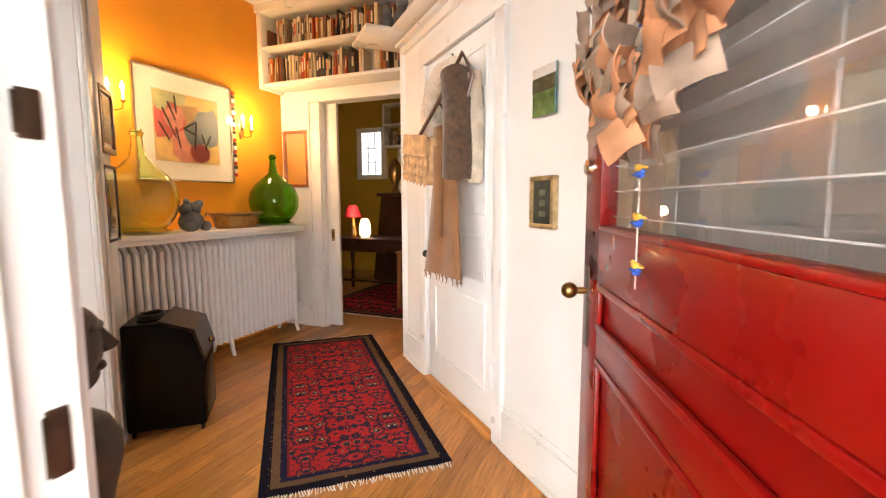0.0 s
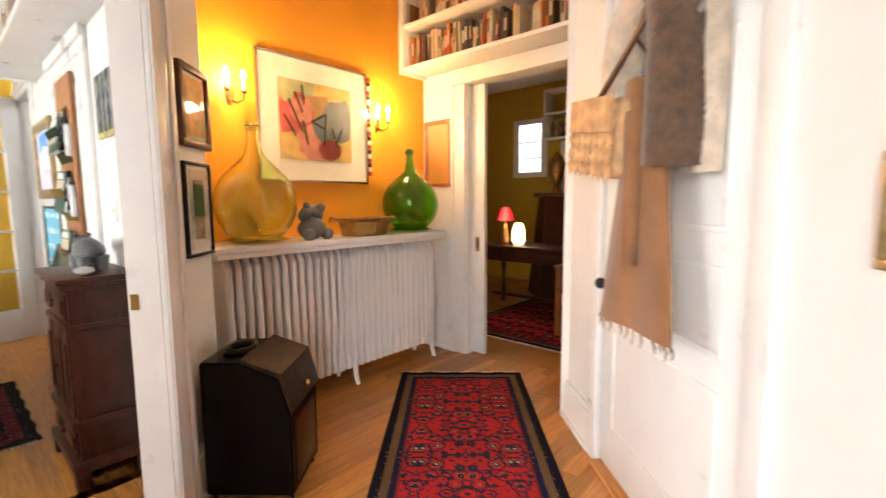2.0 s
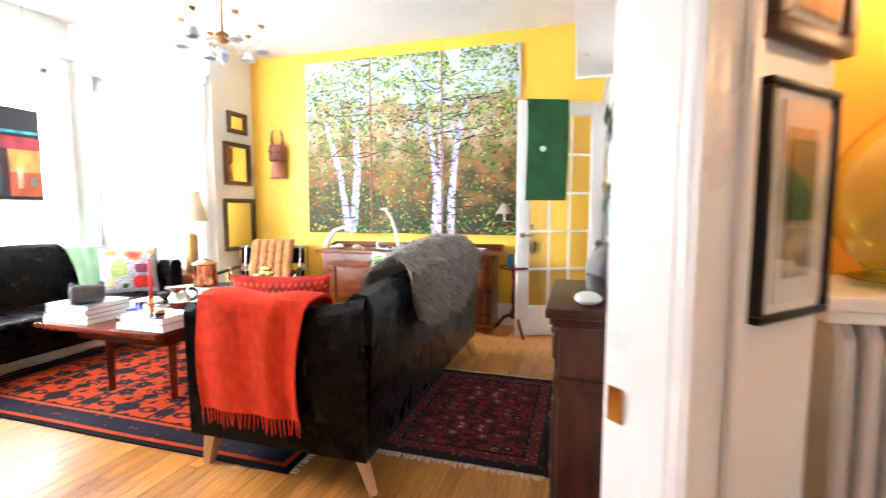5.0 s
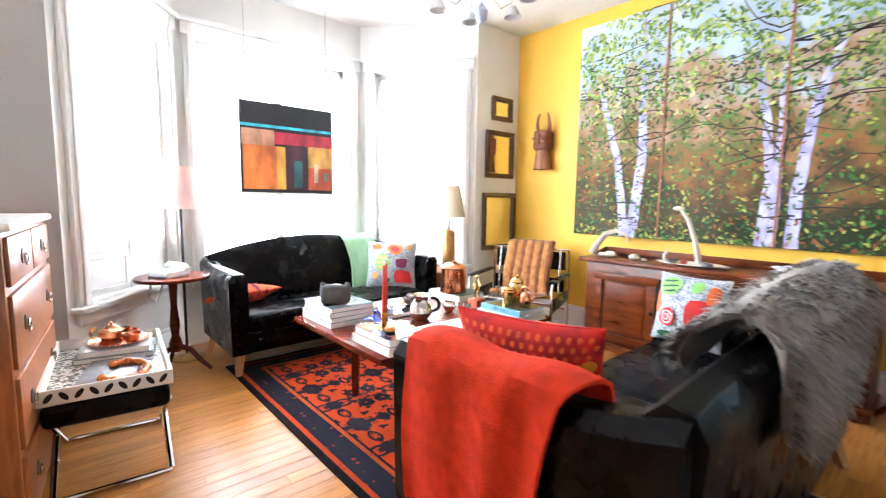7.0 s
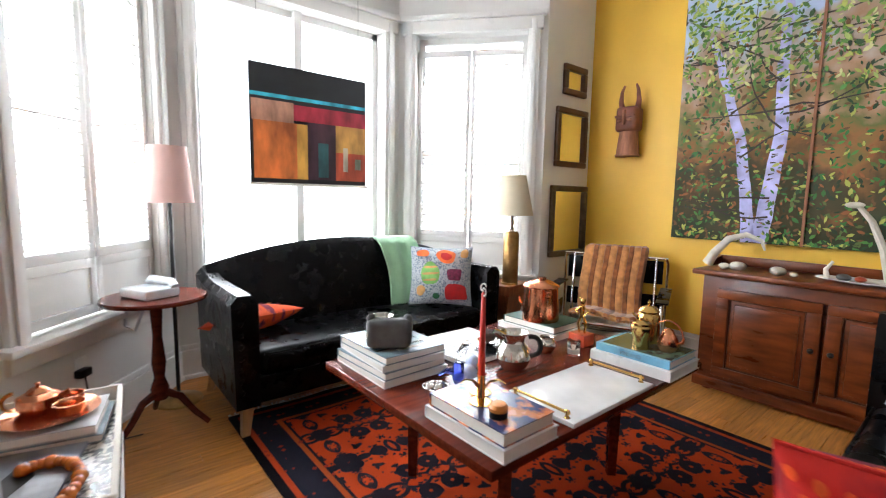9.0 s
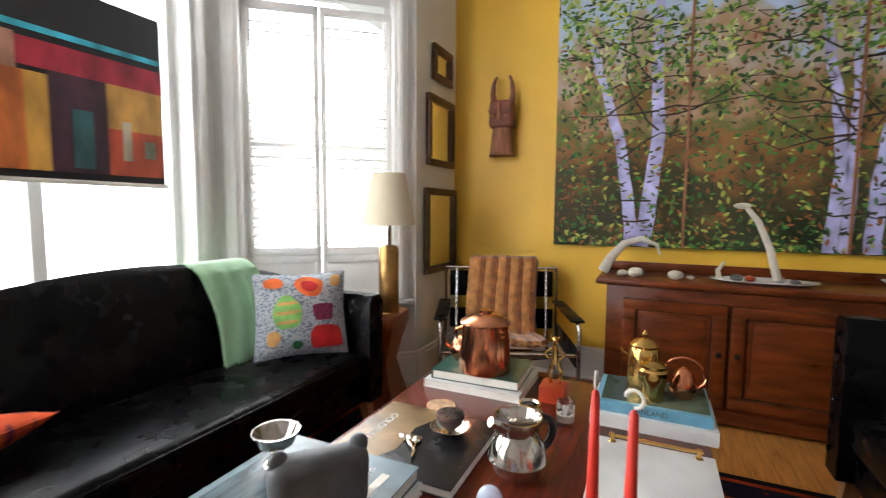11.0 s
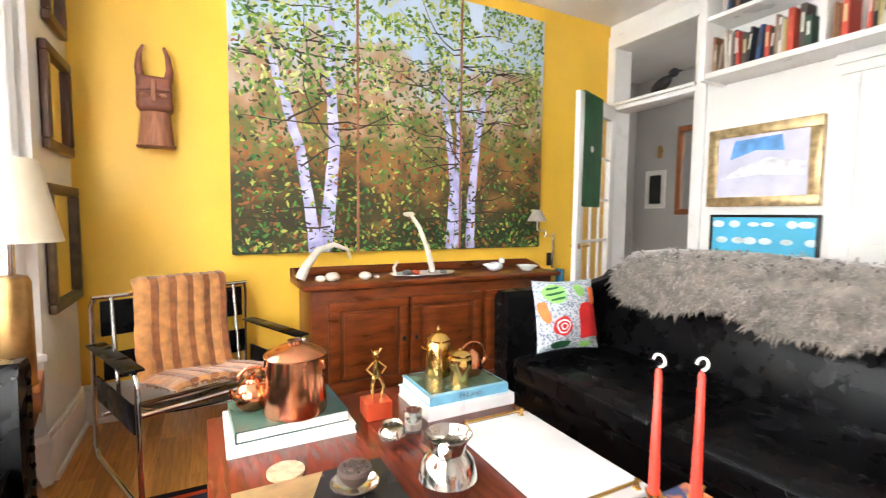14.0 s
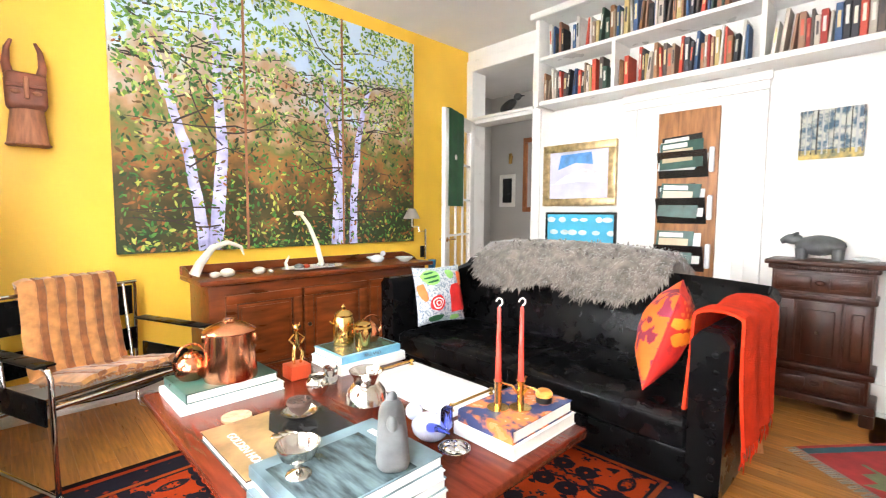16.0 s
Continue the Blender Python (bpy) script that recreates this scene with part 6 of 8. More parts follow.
part("window_frame", bx(bx(bx(bx(BM(), -0.3, 0.3, -0.03, 0, -0.05, 0.03), -0.3, 0.3, -0.03, 0, 0.78, 0.86), -0.3, -0.2, -0.03, 0, 0.03, 0.78), 0.2, 0.3, -0.03, 0, 0.03, 0.78), TRIM, w4)
part("pane", box(-0.2, 0.2, -0.012, -0.006, 0.03, 0.78), emit("daylit_window_pane", (0.85, 0.92, 1.0), 1.6), w4)
for x in (-0.07, 0.07):
    part("glazing_bar", box(x - 0.008, x + 0.008, -0.02, -0.012, 0.03, 0.78), TRIM, w4)
for z in (0.25, 0.5):
    part("glazing_bar", box(-0.2, 0.2, -0.0245, -0.021, z - 0.008, z + 0.008), TRIM, w4)
wsf = thing("wall_shelf", "white wall shelf of books in the far room", "shelf", (-2.55, 7.1, 1.95))
for z in (0, 0.35, 0.7):
    part("shelf", box(-0.25, 0.6, -0.12, 0.18, z, z + 0.03), TRIM, wsf)
for x in (-0.28, 0.6):
    part("side", box(x, x + 0.03, -0.12, 0.18, 0, 0.73), TRIM, wsf)
book_row(-2.78, -2.0, 7.02, 1.981, 0.28, BOOKW, 5, 0.05, "books in the far room")
R4 = rugm("far_rug_pile", 1.5, 2.2, RB, (0.3, 0.02, 0.03), [CREAM, NAVY, (0.1, 0.05, 0.05), NAVY], 8)
rug("far_rug", "red oriental rug in the room beyond the hall", -3.2, -1.7, 4.35, 6.55, R4, "y")


# ---- living room: things ----
def books_flat(specs, at):
    """A pile of books lying flat; specs: (w, d, h, cover material, label, dx, dy, turn)."""
    z = 0.0
    for w, d_, h, m, label, dx, dy, rz in specs:
        bk = thing("book", label, "book", at @ pose(dx, dy, z, 0, 0, rz))
        part("page_block", box(-w / 2 + 0.004, w / 2 - 0.004, -d_ / 2 + 0.004, d_ / 2 - 0.003, 0.003, h - 0.003), PAPER, bk)
        part("cover", bx(bx(bx(BM(), -w / 2, w / 2, -d_ / 2, d_ / 2, 0, 0.003), -w / 2, w / 2, -d_ / 2, d_ / 2, h - 0.003, h), -w / 2, w / 2, -d_ / 2 - 0.001, -d_ / 2 + 0.003, 0.003, h - 0.003), m, bk)
        z += h + 0.0005
    return bk, z


def text(words, size, parent, m, at):
    cu = bpy.data.curves.new("lettering", "FONT")
    cu.body, cu.size, cu.extrude = words, size, 0.0006
    cu.align_x, cu.align_y = "CENTER", "CENTER"
    cu.materials.append(m)
    o = new("lettering", cu)
    o.parent = parent
    o.matrix_basis = at
    return o


WCOV = M("white_jacket", (0.7, 0.7, 0.68), 0.3, 0.06)
GCOV = M("dark_green_jacket", (0.02, 0.07, 0.055), 0.3, 0.3)
BCOV = M("pale_blue_jacket", (0.14, 0.34, 0.47), 0.3, 0.2)
ICOV = M("ice_blue_photo_jacket", (0.11, 0.165, 0.19), 0.3, 0.75, 6)
KCOV = M("black_jacket", (0.012, 0.012, 0.013), 0.25, 0.2)
PCOV = mat("painted_blue_orange_jacket", (0.42, 0.13, 0.04), 0.25, var=0.3, scale=16, bump=0.02, col2=(0.03, 0.04, 0.11), lo=0.48, hi=0.58)
INKD = M("dark_grey_ink", (0.06, 0.06, 0.07))
INKW = M("white_ink", (0.75, 0.74, 0.7))
_, hA = books_flat([(0.29, 0.38, 0.03, WCOV, "large white book under the copper pot", 0, 0, 0), (0.26, 0.34, 0.036, GCOV, "dark green book under the copper pot", -0.01, 0.0, 2)], Matrix.Translation((-4.470, -1.800, T)))
_, hC = books_flat([(0.36, 0.27, 0.042, WCOV, "white nature book lying on the coffee table", 0, 0, 90), (0.33, 0.25, 0.034, BCOV, "pale blue book under the brass pots", -0.01, 0.0, 90)], Matrix.Translation((-4.420, -1.190, T)))
part("cover_photo", box(-0.15, 0.16, -0.105, 0.12, 0.0341, 0.0346), mat("dark_forest_photo", (0.05, 0.075, 0.05), 0.2, var=0.8, scale=12, bump=0), _)
for wds, z, sz in (("A MIRROR OF NATURE", 0.021, 0.022), ("FINLAND", 0.06, 0.022)):
    text(wds, sz, _, INKD, pose(0, -0.132 if z < 0.05 else -0.128, z - 0.0425, 90, 0, 0))
_, hT = books_flat([(0.24, 0.35, 0.04, WCOV, "thick white book under the candlesticks", 0, 0, 0), (0.22, 0.33, 0.042, PCOV, "art book with blue and orange painted jacket", 0.0, 0.0, 0)], Matrix.Translation((-3.465, -1.205, T)))
_, hS = books_flat([(0.31, 0.38, 0.028, WCOV, "white art book in a pile", 0, 0, 0), (0.3, 0.37, 0.03, ICOV, "grey-blue art book in a pile", 0.005, 0, 2), (0.3, 0.36, 0.026, WCOV, "white paperback in a pile", 0, 0.004, -2), (0.29, 0.36, 0.03, ICOV, "ice-blue photographic book on top of the pile", 0, 0, 1)], Matrix.Translation((-3.505, -1.83, T)))
part("cover_photo", box(-0.1, 0.14, -0.16, 0.1, 0.0301, 0.0306), mat("wet_rock_photo", (0.07, 0.1, 0.11), 0.2, var=0.8, scale=10, bump=0, stretch=(1, 5, 1)), _)
part("title_bar", box(-0.09, 0.06, 0.12, 0.14, 0.0301, 0.0306), PAPER, _)
gb = thing("book", "large horse book with gold and black jacket", "book", pose(-3.915, -1.800, T))
part("page_block", box(-0.18, 0.18, -0.185, 0.19, 0.003, 0.024), PAPER, gb)
part("cover", bx(box(-0.185, 0.185, -0.19, 0.19, 0, 0.003), -0.185, 0.185, -0.19, 0.19, 0.024, 0.027), KCOV, gb)
part("gold_half", poly(BM(), [(-0.184, -0.189), (0.184, -0.189), (0.184, -0.07), (0.08, -0.02), (-0.05, -0.03), (-0.184, 0.03)], 0.001, 2), M("gold_jacket", (0.25, 0.16, 0.07), 0.3, 0.55, 7), gb, at=Matrix.Translation((0, 0, 0.0272)))
text("GOLDEN HORSE", 0.036, gb, INKW, pose(0.03, -0.13, 0.0288, 0, 0, 0))


def vessel(name, label, cat, at, m, prof, seg=28, wall=0.003):
    v = thing(name, label, cat, at)
    inner = [(max(r_ - wall, 0.0), z) for r_, z in prof if z > prof[0][1] + 0.001]
    b = lathe(BM(), [(0.0, prof[0][1])] + prof + inner[::-1] + [(0.0, prof[0][1] + wall * 2)], seg)
    part("body", b, m, v)
    return v


# copper pot and kettle
v = vessel("copper_pot", "tall lidded copper pot on the books", "pot", (-4.435, -1.780, T + hA), COPPER, [(0.098, 0.0), (0.1, 0.01), (0.09, 0.15), (0.088, 0.18)])
part("lid", lathe(BM(), [(0.094, 0.18), (0.098, 0.186), (0.09, 0.195), (0.05, 0.215), (0.025, 0.222), (0.024, 0.232), (0.0, 0.234)], 28), COPPER, v)
part("bail_handle", tube(BM(), arc((0, 0, 0.155), 0.1, 200, 340, 12, "xz"), 0.004), BRONZE, v, at=pose(0, 0, 0, 0, 0, 60))
for s_ in (-1, 1):
    part("lug", box(s_ * 0.092 - 0.008, s_ * 0.092 + 0.008, -0.012, 0.012, 0.14, 0.17, 0.004), COPPER, v, at=pose(0, 0, 0, 0, 0, 60))
v = vessel("copper_kettle", "small round copper kettle on the books", "kettle", (-4.515, -1.900, T + hA), COPPER, [(0.04, 0.0), (0.057, 0.02), (0.06, 0.05), (0.04, 0.085), (0.028, 0.09)])
part("lid", lathe(BM(), [(0.03, 0.09), (0.025, 0.1), (0.006, 0.106), (0.008, 0.118), (0.0, 0.12)], 20), COPPER, v)
part("spout", tube(BM(), [(0.05, 0, 0.04), (0.075, 0, 0.06), (0.08, 0, 0.085)], 0.011, 8, 0.006), COPPER, v, at=pose(0, 0, 0, 0, 0, -60))
part("handle", tube(BM(), arc((0, 0, 0.085), 0.05, 10, 170, 12, "yz"), 0.005), COPPER, v)
# brass pots
zc = T + hC
v = vessel("brass_coffee_pot", "polished brass lidded pot on the blue book", "pot", (-4.505, -1.220, zc), BRASS, [(0.05, 0.0), (0.052, 0.01), (0.05, 0.12), (0.042, 0.135)])
part("lid", lathe(BM(), [(0.045, 0.135), (0.046, 0.142), (0.03, 0.16), (0.008, 0.168), (0.01, 0.18), (0.003, 0.19), (0.0, 0.195)], 20), BRASS, v)
part("knob_handle", tube(BM(), [(0, -0.05, 0.1), (0, -0.07, 0.11), (0, -0.075, 0.12)], 0.005), BRASS, v)
v = vessel("brass_jar", "small round brass jar with domed lid on the blue book", "jar", (-4.385, -1.190, zc), BRASS, [(0.035, 0.0), (0.036, 0.05), (0.045, 0.07), (0.046, 0.095), (0.036, 0.105)])
part("lid", lathe(BM(), [(0.04, 0.105), (0.041, 0.112), (0.025, 0.122), (0.008, 0.126), (0.007, 0.134), (0.0, 0.135)], 20), BRASS, v)
v = vessel("copper_teapot", "reddish copper kettle with tall loop handle", "kettle", (-4.445, -1.100, zc), COPPER, [(0.03, 0.0), (0.042, 0.02), (0.04, 0.05), (0.025, 0.08)])
part("lid", lathe(BM(), [(0.026, 0.08), (0.02, 0.09), (0.005, 0.1), (0.0, 0.102)], 16), COPPER, v)
part("handle", tube(BM(), arc((0, 0, 0.07), 0.06, 0, 180, 14, "yz"), 0.004), COPPER, v)
part("spout", tube(BM(), [(0, 0.035, 0.03), (0, 0.06, 0.05), (0, 0.065, 0.07)], 0.009, 8, 0.005), COPPER, v)
# figurine on red block
fg = thing("brass_figurine", "slender brass figure on a red wooden block", "figurine", (-4.42, -1.51, T))
part("block", box(-0.045, 0.045, -0.045, 0.045, 0, 0.06, 0.003), REDWD, fg)
b = BM()
for y in (-0.012, 0.018):
    tube(b, [(0, y, 0.06), (0.006, y * 1.4, 0.105), (0, y * 0.6, 0.14)], 0.006, 7, 0.008)
tube(b, [(0, 0, 0.135), (0.002, 0, 0.165), (0, 0, 0.2)], 0.013, 8, 0.01)
sp(b, (0, 0, 0.218), 0.013, 1, 1, 1.2, 10, 8)
for s_ in (-1, 1):
    tube(b, [(0, s_ * 0.01, 0.19), (0.004, s_ * 0.035, 0.17), (0.01, s_ * 0.016, 0.15)], 0.0045, 6)
    cy(b, (0, s_ * 0.012, 0.225), (0, s_ * 0.018, 0.238), 0.004, 0.001, 6)
part("figure", b, BRASS, fg)
# silver
v = vessel("silver_sugar_pot", "small round silver pot", "pot", (-4.185, -1.540, T), SILVER, [(0.022, 0.0), (0.03, 0.008), (0.045, 0.035), (0.042, 0.055), (0.03, 0.068), (0.034, 0.075)])
for s_ in (-1, 1):
    part("handle", tube(BM(), arc((s_ * 0.042, 0, 0.052), 0.014, 0, 360, 10, "xz"), 0.003), SILVER, v)
v = vessel("silver_jug", "hammered silver jug with black handle", "jug", pose(-3.905, -1.5, T, 0, 0, 53), SILVER, [(0.045, 0.0), (0.06, 0.015), (0.076, 0.05), (0.066, 0.09), (0.044, 0.115), (0.046, 0.135), (0.062, 0.158)])
part("handle", tube(BM(), arc((0, 0.075, 0.095), 0.042, -100, 110, 12, "yz"), 0.011), BLACK, v, "black curved handle")
part("spout", tube(BM(), [(0, -0.045, 0.135), (0, -0.07, 0.152), (0, -0.085, 0.16)], 0.02, 8, 0.012), SILVER, v)
v = vessel("tealight_glass", "small clear glass with a white candle", "candle glass", (-4.255, -1.440, T), GLASS, [(0.028, 0.0), (0.03, 0.07)])
part("candle", cy(BM(), (0, 0, 0.008), (0, 0, 0.03), 0.024, 0.024, 16), PAPER, v)
v = vessel("silver_goblet", "wide silver goblet standing on the blue book", "goblet", (-3.53, -1.945, T + hS), SILVER, [(0.03, 0.0), (0.026, 0.006), (0.008, 0.014), (0.012, 0.03), (0.038, 0.045), (0.052, 0.075)])
b = box(-0.09, 0.09, -0.042, 0.042, 0.0, 0.13, 0.03, 4)
for v in b.verts:
    v.co.y *= 1 - 2.2 * v.co.z
for x in (-0.072, 0.072):
    sp(b, (x, 0, 0.128), 0.02, 0.9, 0.7, 1.1)
solid("stone_carving", lump(b, 0.006, 12), STONE, "dark grey carved stone block with two small ears", "figurine", pose(-3.44, -1.745, T + hS, 0, 0, -37) @ Matrix.Diagonal((1, 1, 0.92, 1)))
gl_ = thing("glass_bird", "blue and white glass bird with upright tail", "figurine", pose(-3.605, -1.470, T, 0, 0, 200))
part("body", sp(sp(BM(), (0, 0, 0.045), 0.045, 1.35, 1, 1), (0.055, 0, 0.085), 0.028), WHITEGL, gl_)
part("beak", cy(BM(), (0.08, 0, 0.085), (0.11, 0, 0.08), 0.008, 0.002, 8), SILVER, gl_)
part("tail", box(-0.075, -0.045, -0.02, 0.02, 0.05, 0.12, 0.008), BLUEGL, gl_)
part("wing", tube(BM(), [(-0.02, 0.03, 0.06), (-0.06, 0.055, 0.075), (-0.1, 0.06, 0.07)], 0.016, 8, 0.004), BLUEGL, gl_)
# lotus pod in a silver dish, and coaster
v = vessel("silver_dish", "small silver dish with a dried lotus pod", "dish", (-3.975, -1.720, T + 0.0285), SILVER, [(0.025, 0.0), (0.03, 0.004), (0.055, 0.02), (0.06, 0.026)])
pod = part("lotus_pod", lathe(BM(), [(0.008, 0.01), (0.03, 0.03), (0.043, 0.055), (0.04, 0.064), (0.0, 0.068)], 20), POD, v, "dark dried seed pod")
for k in range(10):
    rr, a = (0.0, 0.0) if k == 0 else ((0.015, k * 2.094) if k < 4 else (0.03, k * 1.047))
    part("seed", sp(BM(), (rr * math.cos(a), rr * math.sin(a), 0.066 - rr * 0.07), 0.0055, 1, 1, 0.6, 8, 6), BLACK, pod)
for i in range(9):
    a = i * 2.4
    part("seed_hole", tube(BM(), arc((0.028 * math.sqrt(i / 9) * math.cos(a), 0.028 * math.sqrt(i / 9) * math.sin(a), 0.067), 0.006, 0, 360, 8, "xy"), 0.002, 5), POD, pod)
for i in range(3):
    sp_ = thing("silver_spoon", "small silver spoon on the horse book", "spoon", pose(-3.9, -1.79 - i * 0.022, T + 0.029, 0, 0, 20 + 14 * i))
    part("bowl", sp(BM(), (0, 0, 0.004), 0.014, 1.4, 1, 0.25, 12, 6), SILVER, sp_)
    part("handle", tube(BM(), [(0.018, 0, 0.004), (0.06, 0, 0.008), (0.1, 0, 0.005)], 0.003, 6), SILVER, sp_)
v = vessel("silver_caddy", "little silver dish with lid and shells", "dish", (-3.475, -1.490, T), SILVER, [(0.03, 0.0), (0.045, 0.02), (0.048, 0.035)])
for i in range(4):
    part("shell", sp(BM(), (0.02 * math.cos(i * 1.6), 0.02 * math.sin(i * 1.6), 0.035), 0.02, 1.3, 0.8, 0.6, 10, 6), SILVER, v)
solid("cork_coaster", lathe(BM(), [(0.05, 0), (0.05, 0.008), (0.0, 0.0085)], 28), CORK, "round cork coaster on the table", "coaster", (-4.185, -1.850, T))
# marble tray
tr = thing("marble_tray", "white marble serving board with brass rail handles", "tray", (-3.925, -1.180, T))
part("slab", box(-0.26, 0.26, -0.15, 0.15, 0, 0.016, 0.003), MARBLE, tr)
for x in (-0.24, 0.24):
    h = part("handle", cy(BM(), (x, -0.12, 0.034), (x, 0.12, 0.034), 0.005, None, 10), BRASS, tr)
    for y in (-0.11, 0.11):
        part("post", lathe(BM(), [(0.011, 0.016), (0.006, 0.022), (0.006, 0.032), (0.009, 0.04), (0.0, 0.044)], 12, (x, y, 0)), BRASS, h)
# candlesticks
zt = T + hT
for i, (x, y) in enumerate(((-3.49, -1.272), (-3.44, -1.218))):
    cs = thing("candlestick", "brass tube candlestick holding a tall red candle", "candlestick", pose(x, y, zt, 0, 0, 70 * i), "red candles on the art book")
    part("foot", lathe(BM(), [(0.036, 0), (0.036, 0.003), (0.013, 0.005)], 24), BRASS, cs)
    part("tube", lathe(BM(), [(0.012, 0.003), (0.012, 0.085), (0.016, 0.092), (0.011, 0.09)], 16), BRASS, cs)
    cd = part("candle", lathe(BM(), [(0.0105, 0.07), (0.0105, 0.1), (0.006, 0.33), (0.0, 0.338)], 14), CANDLE, cs, "tall tapered red candle")
    part("wick", tube(BM(), arc((0, 0.0, 0.35), 0.012, -90, 180, 10, "xz"), 0.0025, 6), PAPER, cd)
    for k in range(3):
        part("leaf", tube(BM(), [(0.01, 0, 0.05), (0.03, 0, 0.075), (0.06, 0, 0.085), (0.08, 0, 0.078)], 0.006, 6, 0.002), BRASS, cs, at=pose(0, 0, 0, 0, 0, 40 + 120 * k)) if i == 1 else None
tn = thing("round_tin", "small round tin with orange lid", "tin", (-3.415, -1.120, zt))
part("tin", lathe(BM(), [(0.027, 0), (0.028, 0.02), (0.0, 0.021)], 22), BLACK, tn)
part("lid", lathe(BM(), [(0.028, 0.02), (0.029, 0.03), (0.022, 0.04), (0.0, 0.043)], 22), M("orange_lid", (0.7, 0.25, 0.04), 0.4), tn)

# ---- sling armchair with fur ----
ch = thing("sling_armchair", "tubular chrome armchair with black leather straps", "chair", pose(-5.55, -2.05, 0, 0, 0, 112))
for s_ in (-1, 1):
    x = s_ * 0.39
    part("side_frame", tube(BM(), [(x, -0.34, 0.03), (x, -0.36, 0.012), (x, 0.32, 0.012), (x, 0.36, 0.05), (x, 0.34, 0.78), (x * 0.97, 0.33, 0.82)], 0.0115, 10), CHROME, ch)
    part("arm_frame", tube(BM(), [(x, -0.34, 0.02), (x, -0.33, 0.54), (x, -0.31, 0.575), (x, -0.27, 0.585), (x, 0.33, 0.585)], 0.0115, 10), CHROME, ch)
    part("arm_strap", box(x - 0.04, x + 0.04, -0.3, 0.3, 0.588, 0.6, 0.004), LEATHER, ch)
    part("inner_frame", tube(BM(), [(s_ * 0.31, -0.3, 0.4), (s_ * 0.31, 0.1, 0.3), (s_ * 0.31, 0.2, 0.26), (s_ * 0.31, 0.26, 0.3), (s_ * 0.31, 0.33, 0.82)], 0.0115, 10), CHROME, ch)
    part("side_strap", box(x - 0.005, x + 0.005, -0.28, 0.28, 0.32, 0.44, 0.002), LEATHER, ch)
for y, z in ((0.33, 0.82), (-0.3, 0.4), (0.22, 0.26)):
    part("cross_tube", cy(BM(), (-0.39, y, z), (0.39, y, z), 0.0115, None, 10), CHROME, ch)
part("back_strap", box(-0.36, 0.36, 0.318, 0.326, 0.62, 0.8, 0.003), LEATHER, ch)
part("back_strap", box(-0.36, 0.36, 0.29, 0.298, 0.4, 0.54, 0.003), LEATHER, ch)
part("seat_strap", sheet(BM(), lambda u, v: (-0.31 + 0.62 * u, -0.3 + 0.5 * v, 0.395 - 0.12 * v - 0.03 * math.sin(u * math.pi)), 12, 8, 0.006), LEATHER, ch)
fr_ = thing("fur_throw", "striped tan and rust fur over the sling armchair", "fur throw", pose(-5.55, -2.05, 0, 0, 0, 112))


def fur_at(u, v):
    x = -0.22 + 0.44 * u + 0.012 * math.sin(v * 9)
    s_ = v * 1.15
    if s_ < 0.2:
        return Vector((x, 0.352, 0.85 - (0.2 - s_)))
    if s_ < 0.28:
        a = (s_ - 0.2) / 0.08 * math.pi
        return Vector((x, 0.325 + 0.03 * math.cos(a), 0.85 + 0.02 * math.sin(a)))
    if s_ < 0.75:
        q = (s_ - 0.28) / 0.47
        return Vector((x, 0.295 - 0.1 * q, 0.85 - 0.47 * q))
    q = (s_ - 0.75) / 0.4
    return Vector((x, 0.19 - 0.42 * q, 0.37 + 0.07 * q + 0.015 * math.sin(u * 6)))


rn = random.Random(13)
for k in range(10):
    m_f = FURO if k % 2 == 0 else FURD
    u0 = (k + (0 if k % 2 == 0 else 0.5)) / 10
    u1 = (k + 1 + (0.5 if k % 2 == 0 else 0)) / 10
    part("fur_strip", lump(sheet(BM(), lambda u, v: fur_at(u0 + (u1 - u0) * u, v) + Vector((0, -0.016 * math.sin(u * math.pi), 0.016 * math.sin(u * math.pi))), 5, 40, 0.022), 0.005, 20, k), m_f, fr_)
    b = BM()
    for i in range(1000):
        u, v = rn.uniform(u0, u1), rn.random()
        p = fur_at(u, v)
        nn = Vector((0, -0.8, 0.5)) if v > 0.22 else Vector((0, 0.4, 0.9))
        q = p + nn * 0.012
        e = q + nn * rn.uniform(0.014, 0.032) + Vector((rn.uniform(-0.02, 0.02), 0, rn.uniform(-0.035, -0.008)))
        b.faces.new([b.verts.new(z) for z in (q - Vector((0.003, 0, 0)), q + Vector((0.003, 0, 0)), e)])
    tagged(part("fur_hair", b, m_f, fr_), kind="stuff")

# carved stool with brass lamp
so = thing("carved_stool", "angular red-brown carved wooden stool by the window", "stool", pose(-5.19, -2.77, 0, 0, 0, 12))
part("seat", box(-0.16, 0.16, -0.16, 0.16, 0.5, 0.58, 0.006), TEAK, so)
part("upper_taper", cy(BM(), (0, 0, 0.26), (0, 0, 0.5), 0.13, 0.215, 4), TEAK, so, at=pose(0, 0, 0, 0, 0, 45))
part("lower_taper", cy(BM(), (0, 0, 0.0), (0, 0, 0.26), 0.22, 0.13, 4), TEAK, so, at=pose(0, 0, 0, 0, 0, 45))
tl = thing("table_lamp", "brass shell-case lamp with cream shade on the stool", "lamp", (-5.18, -2.68, 0.58))
part("base", lathe(BM(), [(0.068, 0), (0.068, 0.012), (0.063, 0.016), (0.06, 0.4), (0.05, 0.42), (0.012, 0.43), (0.01, 0.6)], 24), AGEBRASS, tl)
part("socket", cy(BM(), (0, 0, 0.43), (0, 0, 0.56), 0.018, None, 12), SILVER, tl)
